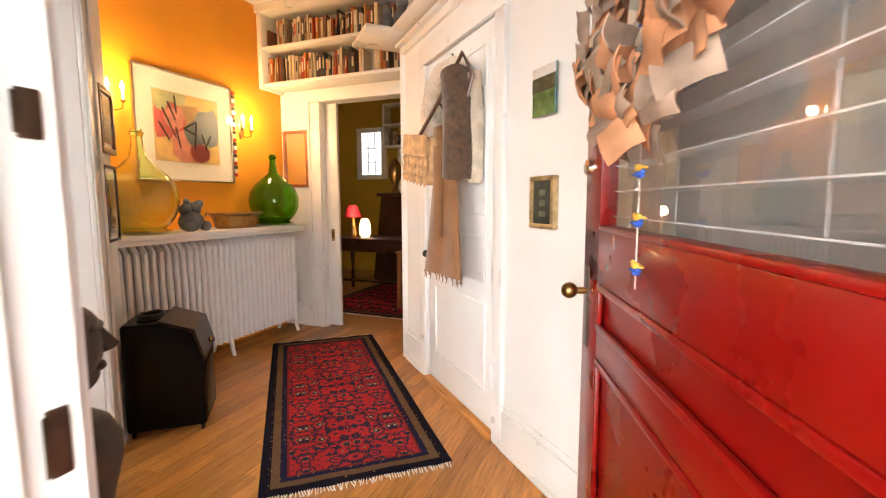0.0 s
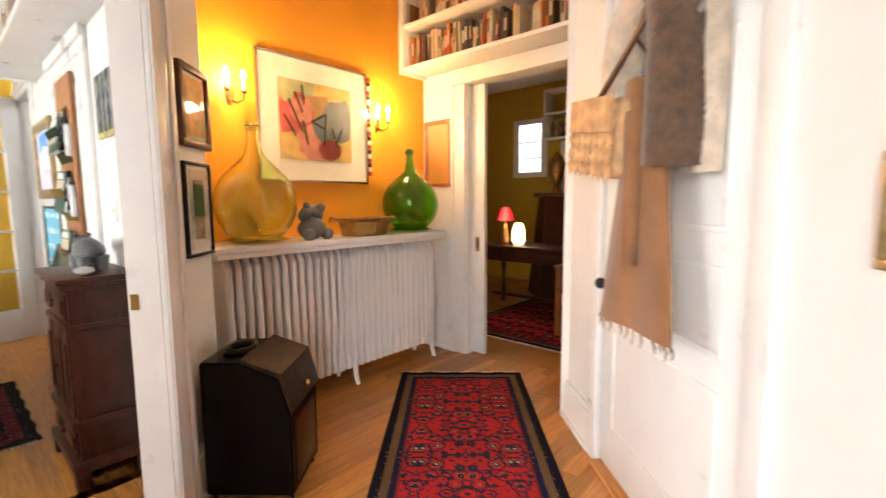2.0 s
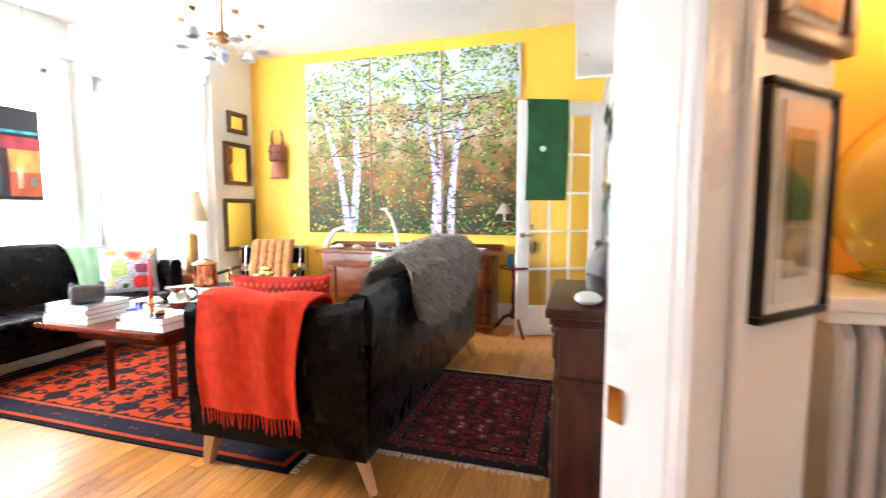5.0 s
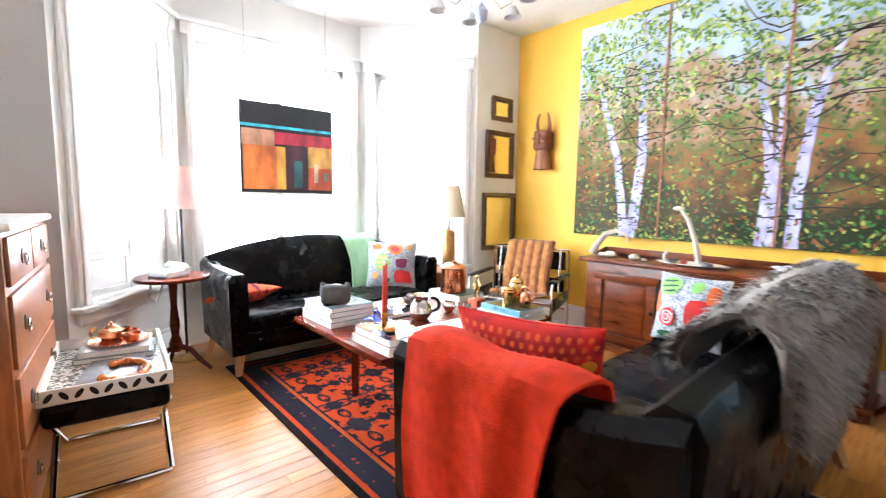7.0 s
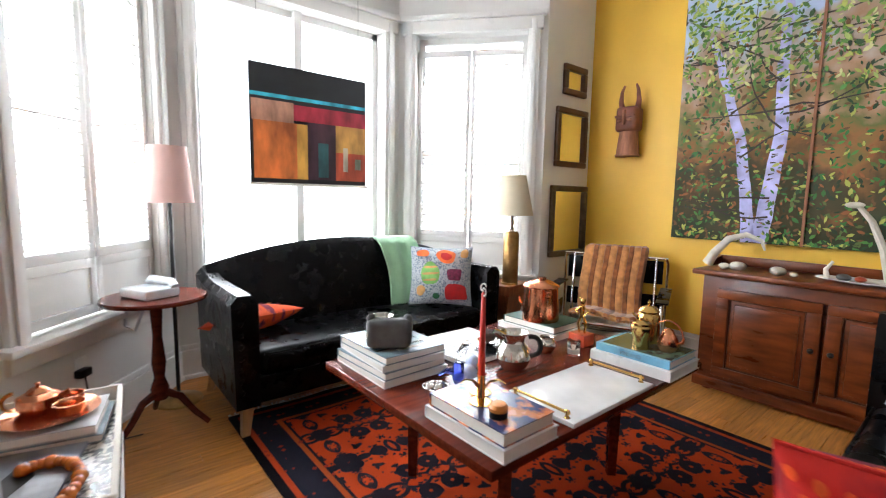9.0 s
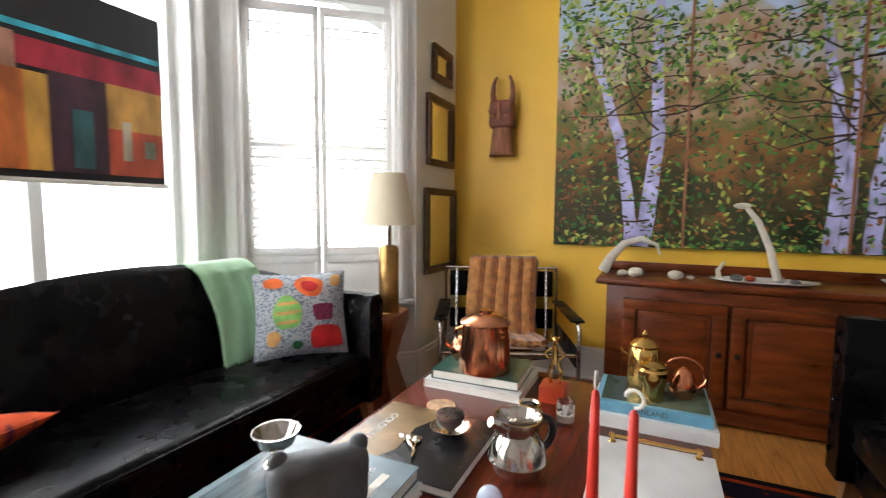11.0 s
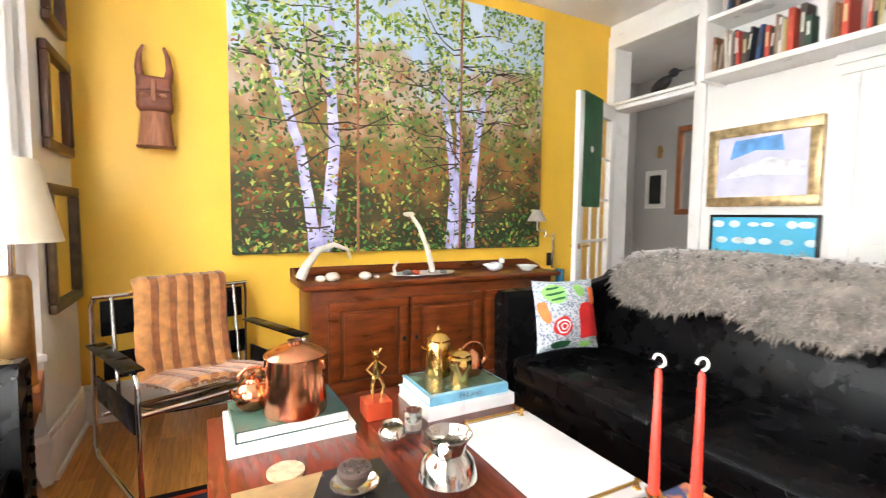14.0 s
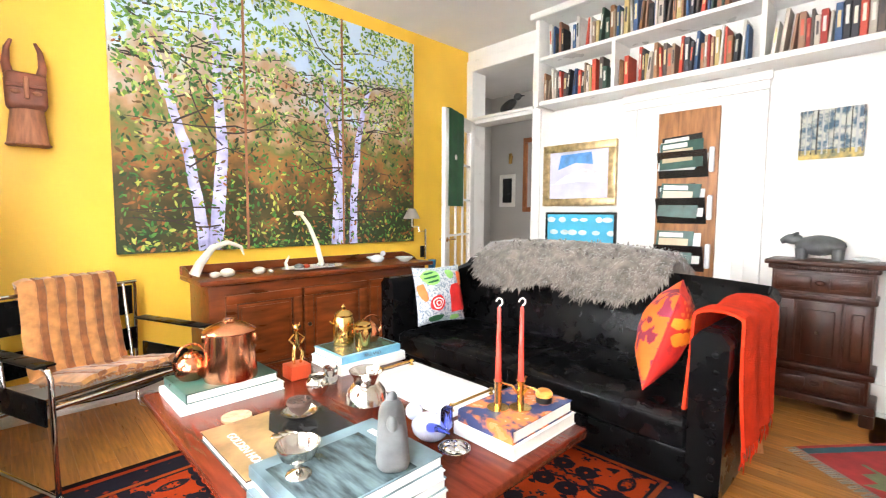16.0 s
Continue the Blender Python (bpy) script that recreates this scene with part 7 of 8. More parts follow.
part("shade", lathe(BM(), [(0.165, 0.55), (0.1, 0.86), (0.097, 0.86), (0.162, 0.55)], 28), SHADE, tl, "cream conical shade")
# hanging abstract canvas
hp = thing("hanging_painting", "abstract canvas in black, orange and red hung on wires", "painting", pose(-3.445, -3.5, 1.34, 0, 0, 180))
part("canvas", box(0, 0.88, -0.02, 0, 0, 0.8), M("black_ground", (0.012, 0.012, 0.015), 0.6), hp)
for i, (x0, x1, z0, z1, c) in enumerate(((0.0, 0.88, 0.58, 0.605, (0.05, 0.45, 0.6)), (0.01, 0.3, 0.42, 0.56, (0.5, 0.25, 0.16)), (0.3, 0.88, 0.44, 0.55, (0.35, 0.02, 0.04)), (0.02, 0.32, 0.03, 0.42, (0.6, 0.16, 0.03)), (0.32, 0.4, 0.03, 0.42, (0.55, 0.3, 0.05)), (0.4, 0.62, 0.03, 0.44, (0.06, 0.02, 0.035)), (0.62, 0.87, 0.24, 0.44, (0.5, 0.27, 0.06)), (0.62, 0.87, 0.03, 0.24, (0.5, 0.08, 0.03)), (0.48, 0.56, 0.05, 0.3, (0.03, 0.12, 0.13)), (0.68, 0.72, 0.1, 0.28, (0.45, 0.4, 0.3)), (0.78, 0.83, 0.12, 0.2, (0.25, 0.28, 0.2)))):
    flat(hp, "paint_block", x0, x1, z0, z1, -0.021 - 0.0006 * i, mat(f"canvas_colour_{i}", c, 0.6, var=0.5, scale=9, bump=0.08, stretch=(1, 1, 0.4)), 0.001)
part("batten", box(-0.02, 0.9, -0.022, 0.004, -0.02, 0.0, 0.003), PAPER, hp)
for x in (0.06, 0.82):
    part("wire", cy(BM(), (x, -0.01, 0.8), (x, -0.01, H - 1.34), 0.0015, None, 5), BLACK, hp)
# floor lamp, phone table, phone
fl = thing("floor_lamp", "slim floor lamp with pink pleated shade", "lamp", (-2.93, -3.3, 0))
part("base", lathe(BM(), [(0.13, 0), (0.13, 0.012), (0.05, 0.03), (0.015, 0.04)], 24), AGEBRASS, fl)
part("pole", cy(BM(), (0, 0, 0.03), (0, 0, 1.3), 0.011, None, 10), BLACK, fl)
part("shade", lathe(BM(), [(0.13, 1.2), (0.1, 1.52), (0.098, 1.52), (0.128, 1.2)], 24), PINKSH, fl)


def tripod(at, label, r, h, wood):
    t_ = thing("pedestal_table", label, "table", at)
    part("tabletop", lathe(BM(), [(r, h - 0.022), (r + 0.004, h - 0.01), (r, h), (0, h)], 32), wood, t_)
    part("column", lathe(BM(), [(0.035, 0.16), (0.045, 0.22), (0.025, 0.28), (0.035, 0.36), (0.022, 0.5), (0.03, h - 0.06), (0.05, h - 0.02)], 16), wood, t_)
    for k in range(3):
        part("leg", tube(BM(), [(0.02, 0, 0.2), (0.1, 0, 0.17), (0.17, 0, 0.08), (0.24, 0, 0.015)], 0.022, 8, 0.014), wood, t_, at=pose(0, 0, 0, 0, 0, 30 + 120 * k))
    return t_


tripod((-2.8, -3.0, 0), "small round mahogany tripod table holding a telephone", 0.24, 0.72, MAHOG)
ph = thing("telephone", "grey-white push-button telephone on the tripod table", "telephone", pose(-2.78, -3.0, 0.72, 0, 0, 25))
part("base", box(-0.09, 0.09, -0.11, 0.11, 0, 0.05, 0.012, 3), CHINA, ph)
part("handset", tube(BM(), [(-0.06, -0.11, 0.05), (-0.06, -0.08, 0.075), (-0.06, 0.08, 0.075), (-0.06, 0.11, 0.05)], 0.022, 10), CHINA, ph)
part("cord", tube(BM(), [(0.02, -0.11, 0.03), (0.03, -0.16, -0.04), (0.02, -0.2, -0.18), (-0.03, -0.2, -0.22), (-0.06, -0.18, -0.12), (-0.07, -0.13, 0.02)], 0.009, 8), CHINA, ph)
ou = thing("wall_outlet", "white wall outlet with black plug and trailing cable", "outlet", wE[0] @ pose(0.82, 0.002, 0.34))
part("plate", box(-0.035, 0.035, 0, 0.006, 0, 0.11, 0.002), TRIM, ou)
part("plug", box(-0.02, 0.05, 0.006, 0.045, 0.02, 0.06, 0.006), BLACK, ou)
part("cable", tube(BM(), [(0.03, 0.045, 0.03), (0.05, 0.08, -0.1), (0.06, 0.1, -0.31), (-0.1, 0.22, -0.333)], 0.004, 6), BLACK, ou)
# dresser
dr = thing("dresser", "tall polished cherry chest of drawers with ring pulls", "dresser", pose(-2.08, -1.83, 0, 0, 0, -6))
part("carcass", box(0.0, 0.42, -0.48, 0.48, 0.08, 1.17, 0.006), TEAK, dr)
# the top is white because the window's glare is put into its colour
part("top", box(-0.03, 0.43, -0.5, 0.5, 1.17, 1.2, 0.01), TRIM, dr, "moulded top, window glare painted in as white")
for y in (-0.44, 0.44):
    part("foot", box(0.0, 0.1, y - 0.06, y + 0.06, 0, 0.08, 0.01), TEAK, dr)
for y0, y1, z0, z1 in ((-0.46, -0.01, 0.98, 1.15), (0.01, 0.46, 0.98, 1.15), (-0.46, 0.46, 0.69, 0.95), (-0.46, 0.46, 0.4, 0.66), (-0.46, 0.46, 0.11, 0.37)):
    dw = part("drawer", box(-0.014, 0.002, y0, y1, z0, z1, 0.005), TEAK, dr)
    for y in ((y0 + y1) / 2,) if y1 - y0 < 0.6 else (y0 + 0.18, y1 - 0.18):
        part("pull_plate", lathe(BM(), [(0.03, 0), (0.028, 0.004), (0, 0.006)], 14), BRONZE, dw, at=pose(-0.014, y, (z0 + z1) / 2, 0, -90, 0))
        part("ring_pull", tube(BM(), arc((-0.026, y, (z0 + z1) / 2 - 0.012), 0.022, 0, 360, 14, "yz"), 0.004), SILVER, dw)
# bench with inlaid tray
BENCH = pose(-2.335, -1.95, 0, 0, 0, -5)
TRAY = BENCH @ Matrix.Diagonal((1.08, 0.83, 1, 1))


def on_tray(x, y, z, rz=0):
    """A place on the tray: x across it, y along it, from its middle."""
    return BENCH @ pose(x * 1.08, y * 0.83, z, 0, 0, rz)


bn = thing("stool_bench", "black leather bench on crossed chrome legs", "bench", TRAY)
part("cushion", lump(box(-0.205, 0.21, -0.47, 0.47, 0.36, 0.46, 0.03, 4), 0.006, 5), LEATHER, bn)
for x in (-0.2, 0.2):
    for s_ in (-1, 1):
        part("leg", tube(BM(), [(x, s_ * 0.36, 0.015), (x, 0, 0.19), (x, -s_ * 0.36, 0.365)], 0.014, 8), CHROME, bn)
    part("foot_rail", cy(BM(), (-0.2, (0.36 if x > 0 else -0.36), 0.012), (0.2, (0.36 if x > 0 else -0.36), 0.012), 0.012, None, 8), CHROME, bn)
INLAY = mat("black_bone_inlay", (0.72, 0.7, 0.64), 0.3, var=0.02, scale=60, bump=0, col2=(0.02, 0.02, 0.02), lo=0.49, hi=0.51)
ty = thing("inlaid_tray", "black and white bone-inlaid tray on the bench", "tray", TRAY @ Matrix.Translation((0, 0, 0.462)))
part("tray_floor", box(-0.2, 0.2, -0.46, 0.46, 0, 0.01), INLAY, ty)
for a in ((-0.215, 0.215, -0.47, -0.455), (-0.215, 0.215, 0.455, 0.47), (-0.215, -0.2, -0.455, 0.455), (0.2, 0.215, -0.455, 0.455)):
    part("tray_side", box(*a, 0, 0.065, 0.003), PAPER, ty)
for i in range(10):
    y = -0.4 + i * 0.089
    for s_ in (-1, 1):
        part("leaf_inlay", sp(BM(), (-0.2155, y + s_ * 0.02, 0.033), 0.022, 0.06, 0.45, 1, 8, 6, Matrix.Rotation(s_ * 0.6, 4, "X")), BLACK, ty)
for i in range(9):
    x = -0.18 + i * 0.045
    part("leaf_inlay", sp(BM(), (x, 0.4705, 0.033), 0.022, 0.45, 0.06, 1, 8, 6, Matrix.Rotation(0.6 if i % 2 else -0.6, 4, "Y")), BLACK, ty)
lb, hL = books_flat([(0.26, 0.33, 0.026, ICOV, "grey design book lying in the tray", 0, 0, 84), (0.25, 0.3, 0.03, M("pale_grey_jacket", (0.42, 0.42, 0.42), 0.35, 0.1), "pale grey design book lying in the tray", 0, 0, 84)], on_tray(-0.03, -0.22, 0.473))
text("LIVING IN STYLE SCANDINAVIA", 0.014, lb, INKW, pose(0, -0.153, 0.015, 90, 0, 0))
pb = thing("book", "grey paperback with a leaf drawing in the tray", "book", on_tray(-0.01, 0.12, 0.4725, 80))
part("cover", box(-0.16, 0.16, -0.11, 0.11, 0, 0.012, 0.002), M("photo_grey_jacket", (0.2, 0.21, 0.23), 0.35, 0.3), pb)
part("leaf_print", poly(BM(), [(-0.1, -0.02), (0.0, -0.04), (0.1, 0.0), (0.0, 0.03)], 0.001, 2), BLACK, pb, at=Matrix.Translation((0, 0, 0.0125)))
ct = thing("copper_tray", "round copper tray with tea things", "tray", on_tray(-0.04, -0.24, 0.5315))
part("dish", lathe(BM(), [(0.11, 0), (0.13, 0.012), (0.133, 0.012), (0.115, 0.004), (0, 0.004)], 28), COPPER, ct)
v = vessel("copper_teapot", "squat copper teapot with brass handle", "teapot", on_tray(-0.01, -0.29, 0.537), COPPER, [(0.045, 0.0), (0.06, 0.02), (0.058, 0.05), (0.03, 0.065)])
part("lid", lathe(BM(), [(0.033, 0.065), (0.02, 0.078), (0.006, 0.082), (0.008, 0.094), (0, 0.096)], 18), COPPER, v)
part("handle", tube(BM(), arc((0.06, 0, 0.04), 0.03, -80, 90, 10, "xz"), 0.006), BRASS, v)
part("spout", tube(BM(), [(-0.05, 0, 0.03), (-0.08, 0, 0.055)], 0.01, 8, 0.006), COPPER, v)
for x, y, s_ in ((-0.09, -0.19, 1.0), (-0.09, -0.29, 0.8)):
    v = vessel("copper_bowl", "small copper bowl with dark inside", "bowl", on_tray(x, y, 0.537), COPPER, [(0.03 * s_, 0.0), (0.04 * s_, 0.012), (0.041 * s_, 0.035), (0.044 * s_, 0.04)])
am = thing("bead_string", "string of orange amber beads curled in the tray", "necklace", on_tray(-0.05, 0.24, 0.486))
AMBER = mat("amber_bead", (0.55, 0.14, 0.01), 0.25, var=0.5, scale=40, coat=0.4)
for i in range(22):
    a = i / 22 * 4.9 + 0.5
    part("bead", sp(BM(), (0.09 * math.cos(a), 0.13 * math.sin(a), 0.012), 0.016 if i % 3 else 0.02, 1, 1, 0.95, 12, 8), AMBER, am)

# ---- pier frames, mask, chandelier ----
for x0, w, z0, h, m_g in ((-6.08, 0.32, 2.15, 0.25, WALNUT), (-6.12, 0.44, 1.54, 0.5, WALNUT), (-6.17, 0.52, 0.76, 0.62, GOLD)):
    p = thing("framed_mirror", "antique mirror in a worn dark wood frame on the pier", "mirror", pose(x0 + w, -2.688, z0, 0, 0, 180), "mirrors on the white pier")
    fw = 0.05
    for a in ((0, w, 0, fw), (0, w, h - fw, h), (0, fw, fw, h - fw), (w - fw, w, fw, h - fw)):
        part("frame_rail", box(a[0], a[1], -0.035, 0, a[2], a[3], 0.009, 3), m_g if m_g is WALNUT else mat("worn_bronze_frame", (0.12, 0.08, 0.045), 0.5, 0.3, var=0.4, scale=15, bump=0.1), p)
    part("mirror_glass", box(fw, w - fw, -0.012, -0.006, fw, h - fw), MIRROR, p)
mk = thing("horned_mask", "carved terracotta-brown wooden mask with two tall horns", "mask", pose(WX, -2.27, 1.63, 0, 0, 90))
b = cy(BM(), (0, -0.07, 0), (0, -0.07, 0.2), 0.095, 0.075, 20)
lump(b, 0.004, 15)
part("neck", b, RUST, mk)
part("rim", tube(BM(), arc((0, -0.07, 0.006), 0.094, 0, 360, 20, "xy"), 0.008), RUST, mk)
RUSTD = mat("dark_red_wood", (0.2, 0.06, 0.03), 0.6, var=0.3, scale=12, bump=0.1)
part("face", lump(box(-0.09, 0.09, -0.15, 0.0, 0.2, 0.4, 0.03, 3), 0.006, 10), RUSTD, mk)
part("nose", box(-0.011, 0.011, -0.175, -0.14, 0.25, 0.37, 0.006), RUST, mk)
part("brow", box(-0.085, 0.085, -0.163, -0.14, 0.31, 0.33, 0.006), RUSTD, mk)
for s_ in (-1, 1):
    part("eye", sp(BM(), (s_ * 0.045, -0.153, 0.285), 0.018, 1.2, 0.5, 0.7, 12, 8), RUST, mk)
    part("horn", tube(BM(), [(s_ * 0.065, -0.07, 0.38), (s_ * 0.078, -0.08, 0.45), (s_ * 0.07, -0.085, 0.53), (s_ * 0.05, -0.08, 0.58)], 0.026, 10, 0.008), RUSTD, mk)
cl = thing("chandelier", "brass and glass chandelier with small shades", "chandelier", (-3.98, -1.09, 0))
part("stem", cy(BM(), (0, 0, 2.4), (0, 0, H), 0.008, None, 8), AGEBRASS, cl)
part("canopy", lathe(BM(), [(0.02, H - 0.05), (0.06, H - 0.01), (0.06, H)], 16), AGEBRASS, cl)
part("hub", sp(BM(), (0, 0, 2.42), 0.05, 1, 1, 0.8), AGEBRASS, cl)
part("drop", lathe(BM(), [(0.0, 2.24), (0.03, 2.27), (0.035, 2.31), (0.0, 2.36)], 12), WHITEGL, cl)
# white arms and shades: the bright glare around them is put into their colour
for k in range(6):
    a = k * math.pi / 3
    arm = part("arm", tube(BM(), [(0.03 * math.cos(a), 0.03 * math.sin(a), 2.42), (0.15 * math.cos(a), 0.15 * math.sin(a), 2.36), (0.24 * math.cos(a), 0.24 * math.sin(a), 2.42), (0.25 * math.cos(a), 0.25 * math.sin(a), 2.5)], 0.005, 8), PAPER, cl)
    part("bobeche", lathe(BM(), [(0.01, 2.5), (0.022, 2.51), (0.024, 2.52), (0.012, 2.515)], 14, (0.25 * math.cos(a), 0.25 * math.sin(a), 0)), AGEBRASS, arm)
    part("glass_shade", lathe(BM(), [(0.02, 2.4), (0.05, 2.34), (0.048, 2.34), (0.018, 2.4)], 14, (0.25 * math.cos(a), 0.25 * math.sin(a), 0)), CHINA, arm)

# ---- on the sideboard ----
SB = 0.8165
b = tube(BM(), [(-5.9, -1.5, SB + 0.02), (-5.9, -1.46, SB + 0.1), (-5.9, -1.38, SB + 0.2), (-5.9, -1.28, SB + 0.235), (-5.9, -1.19, SB + 0.2), (-5.9, -1.17, SB + 0.14)], 0.035, 10, 0.006)
solid("carved_tusk", b, BONE, "curved bleached bone propped on the sideboard", "bone")
b = tube(BM(), [(-5.85, -0.58, SB + 0.03), (-5.86, -0.62, SB + 0.2), (-5.87, -0.68, SB + 0.35), (-5.87, -0.74, SB + 0.43)], 0.022, 8, 0.013)
sp(b, (-5.87, -0.76, SB + 0.44), 0.022, 1, 2, 0.8)
solid("driftwood_branch", b, BONE, "pale upright driftwood branch standing in the platter", "driftwood")
pl = thing("china_platter", "oval blue-rimmed white platter with stones", "platter", (-5.88, -0.64, SB))
part("platter", lathe(BM(), [(0.08, 0.0), (0.15, 0.012), (0.18, 0.018), (0.18, 0.022), (0.1, 0.008), (0, 0.006)], 32), CHINA, pl, at=Matrix.Diagonal((0.7, 1.45, 1, 1)))
for i, (x, y, r_, m_p) in enumerate(((0.02, -0.13, 0.035, STONE), (0.0, -0.06, 0.028, REDWD), (-0.03, 0.08, 0.03, PEBBLE), (0.04, 0.14, 0.025, STONE))):
    solid("stone", lump(sp(BM(), (0, 0, r_ * 0.6), r_, 1.3, 1, 0.6, 14, 8), 0.003, 20, i), m_p, "smooth collected stone lying in the platter", "stone", (-5.88 + x, -0.64 + y, SB + 0.009))
b = tube(BM(), [(0, 0, 0.0), (0, -0.01, 0.05), (0, 0.02, 0.1)], 0.016, 8, 0.008)
solid("bone_fragment", b, BONE, "small upright bone fragment on the platter", "bone", (-5.9, -0.85, SB + 0.012))
for i, (y, r_) in enumerate(((-1.38, 0.035), (-1.3, 0.05), (-1.08, 0.045), (-1.0, 0.022))):
    solid("shell", lump(sp(BM(), (0, 0, r_ * 0.55), r_, 1.2, 1, 0.6, 14, 8), 0.004, 20, i), BONE, "bleached shell or bone on the sideboard", "shell", (-5.86, y, SB))
b = sp(BM(), (0, 0, 0.04), 0.05, 0.8, 1.5, 0.75)
sp(b, (0, 0.065, 0.085), 0.024), cy(b, (0, -0.06, 0.05), (0, -0.11, 0.06), 0.02, 0.004, 8)
solid("china_bird", b, CHINA, "white porcelain bird on the sideboard", "figurine", (-5.88, -0.02, SB))
vessel("china_bowl", "small white china bowl on the sideboard", "bowl", (-5.86, 0.28, SB), CHINA, [(0.04, 0.0), (0.05, 0.012), (0.085, 0.035), (0.09, 0.04)])
# swing-arm lamp
sl = thing("swing_arm_lamp", "nickel swing-arm wall lamp with small cone shade", "wall lamp", pose(WX, 0.8, 0.8, 0, 0, 90))
part("wall_bracket", box(-0.03, 0.03, -0.03, 0, 0, 0.12, 0.004), BLACK, sl)
part("post", cy(BM(), (0, -0.05, -0.02), (0, -0.05, 0.3), 0.012, None, 10), CHROME, sl)
part("swing_arm", tube(BM(), [(0, -0.05, 0.28), (-0.14, -0.12, 0.28), (-0.16, -0.13, 0.28), (-0.16, -0.13, 0.33), (-0.28, -0.16, 0.33)], 0.007, 8), CHROME, sl)
part("stem", cy(BM(), (-0.28, -0.16, 0.33), (-0.28, -0.16, 0.42), 0.009, None, 8), CHROME, sl)
part("shade", lathe(BM(), [(0.085, 0.0), (0.035, 0.1), (0.033, 0.1), (0.083, 0.0)], 22), mat("grey_silk_shade", (0.3, 0.26, 0.22), 0.7), sl, at=Matrix.Translation((-0.28, -0.16, 0.41)))
tripod((-5.85, 0.66, 0), "little dark tripod table beside the sideboard", 0.15, 0.69, MAHOG)
vessel("blue_cup", "dark blue glazed cup on the tripod table", "cup", (-5.85, 0.62, 0.69), mat("blue_glaze", (0.03, 0.12, 0.2), 0.2), [(0.035, 0), (0.04, 0.12)])
# french door
FD = pose(-6.09, 1.47, 0, 0, 0, -67.3) @ Matrix.Diagonal((1.12, 1, 1.005, 1))
fd = thing("french_door", "open white French door with glass panes and lever handle", "door", FD)
for a in ((0, 0.11, 0.01, 2.27), (0.65, 0.76, 0.01, 2.27), (0.11, 0.65, 2.14, 2.27), (0.11, 0.65, 0.01, 0.3)):
    part("rail", box(a[0], a[1], -0.02, 0.02, a[2], a[3], 0.004), TRIM, fd)
for x in (0.29, 0.47):
    part("glazing_bar", box(x - 0.011, x + 0.011, -0.012, 0.012, 0.3, 2.14, 0.003), TRIM, fd)
for i in range(1, 5):
    z = 0.3 + 1.84 * i / 5
    part("glazing_bar", box(0.11, 0.65, -0.0145, 0.0145, z - 0.011, z + 0.011, 0.003), TRIM, fd)
for i in range(5):
    for x0, x1 in ((0.11, 0.279), (0.301, 0.459), (0.481, 0.65)):
        part("pane", box(x0, x1, -0.002, 0.002, 0.31 + 0.368 * i, 0.3 + 0.368 * (i + 1) - 0.012), GLASS, fd).visible_shadow = False
for s_ in (-1, 1):
    hd = part("lever_handle", tube(BM(), [(0.71, s_ * 0.02, 1.0), (0.71, s_ * 0.055, 1.0), (0.6, s_ * 0.06, 1.0)], 0.008, 8), AGEBRASS, fd)
    part("rose", lathe(BM(), [(0.025, 0), (0.022, 0.006), (0, 0.008)], 16), AGEBRASS, hd, at=pose(0.71, s_ * 0.02, 1.0, -90 * s_))


def green_cloth(u, v):
    s_ = (v - 0.5) * 1.96
    x = 0.33 + 0.36 * u + 0.008 * math.sin(v * 7)
    sd = 1 if s_ > 0 else -1
    return (x, sd * (0.026 + 0.006 * math.sin(u * 9) ** 2) if abs(s_) > 0.03 else s_ * 0.86, 2.284 - max(0, abs(s_) - 0.03))


gc = thing("green_cloth", "bottle green cloth with small badge over the French door", "cloth", FD)
part("cloth", sheet(BM(), green_cloth, 12, 60, 0.004), GREENCL, gc)
for s_ in (-1, 1):
    part("badge", lathe(BM(), [(0.028, 0), (0.026, 0.002), (0, 0.003)], 14), PAPER, gc, at=pose(0.55, s_ * 0.038, 1.82, -90 * s_))
# raven on the transom bar
rv = thing("raven", "black carved raven perched in the transom opening", "bird figure", pose(-5.68, WY + 0.08, 2.335))
b = sp(BM(), (0, 0, 0.09), 0.06, 1.9, 0.8, 0.9, 16, 10, Matrix.Rotation(-0.4, 4, "Y"))
sp(b, (0.12, 0, 0.165), 0.04, 1.15, 0.9, 0.95)
part("body", b, RAVEN, rv)
part("beak", cy(BM(), (0.15, 0, 0.17), (0.21, 0, 0.16), 0.016, 0.003, 10), RAVEN, rv)
part("tail", box(-0.23, -0.08, -0.025, 0.025, 0.02, 0.045, 0.006), RAVEN, rv, at=pose(0, 0, 0.0, 0, -14))
for s_ in (-1, 1):
    part("leg", cy(BM(), (0.01, s_ * 0.02, 0), (0.01, s_ * 0.02, 0.06), 0.006, None, 6), RAVEN, rv)
# back hall
bs2 = thing("back_hall_sconce", "small brass wall light in the back hall", "wall lamp", (-6.95, 3.298, 2.1))
part("backplate", box(-0.03, 0.03, -0.015, 0, -0.06, 0.1, 0.006), BRASS, bs2)
part("arm", tube(BM(), [(0, -0.01, 0), (0.06, -0.05, 0.0), (0.08, -0.06, 0.05)], 0.008), BRASS, bs2)
picture("framed_picture", "small dark picture with pale mount in the back hall", (-7.15, 3.298, 1.38), 0.3, 0.5, 0.012, 0.02, PAPER, 0.05, lambda p, x0, x1, z0, z1, y: flat(p, "print", x0, x1, z0, z1, y, KCOV))
bh = thing("wall_mirror", "wood-framed mirror in the back hall", "mirror", (-6.7, 3.298, 1.3))
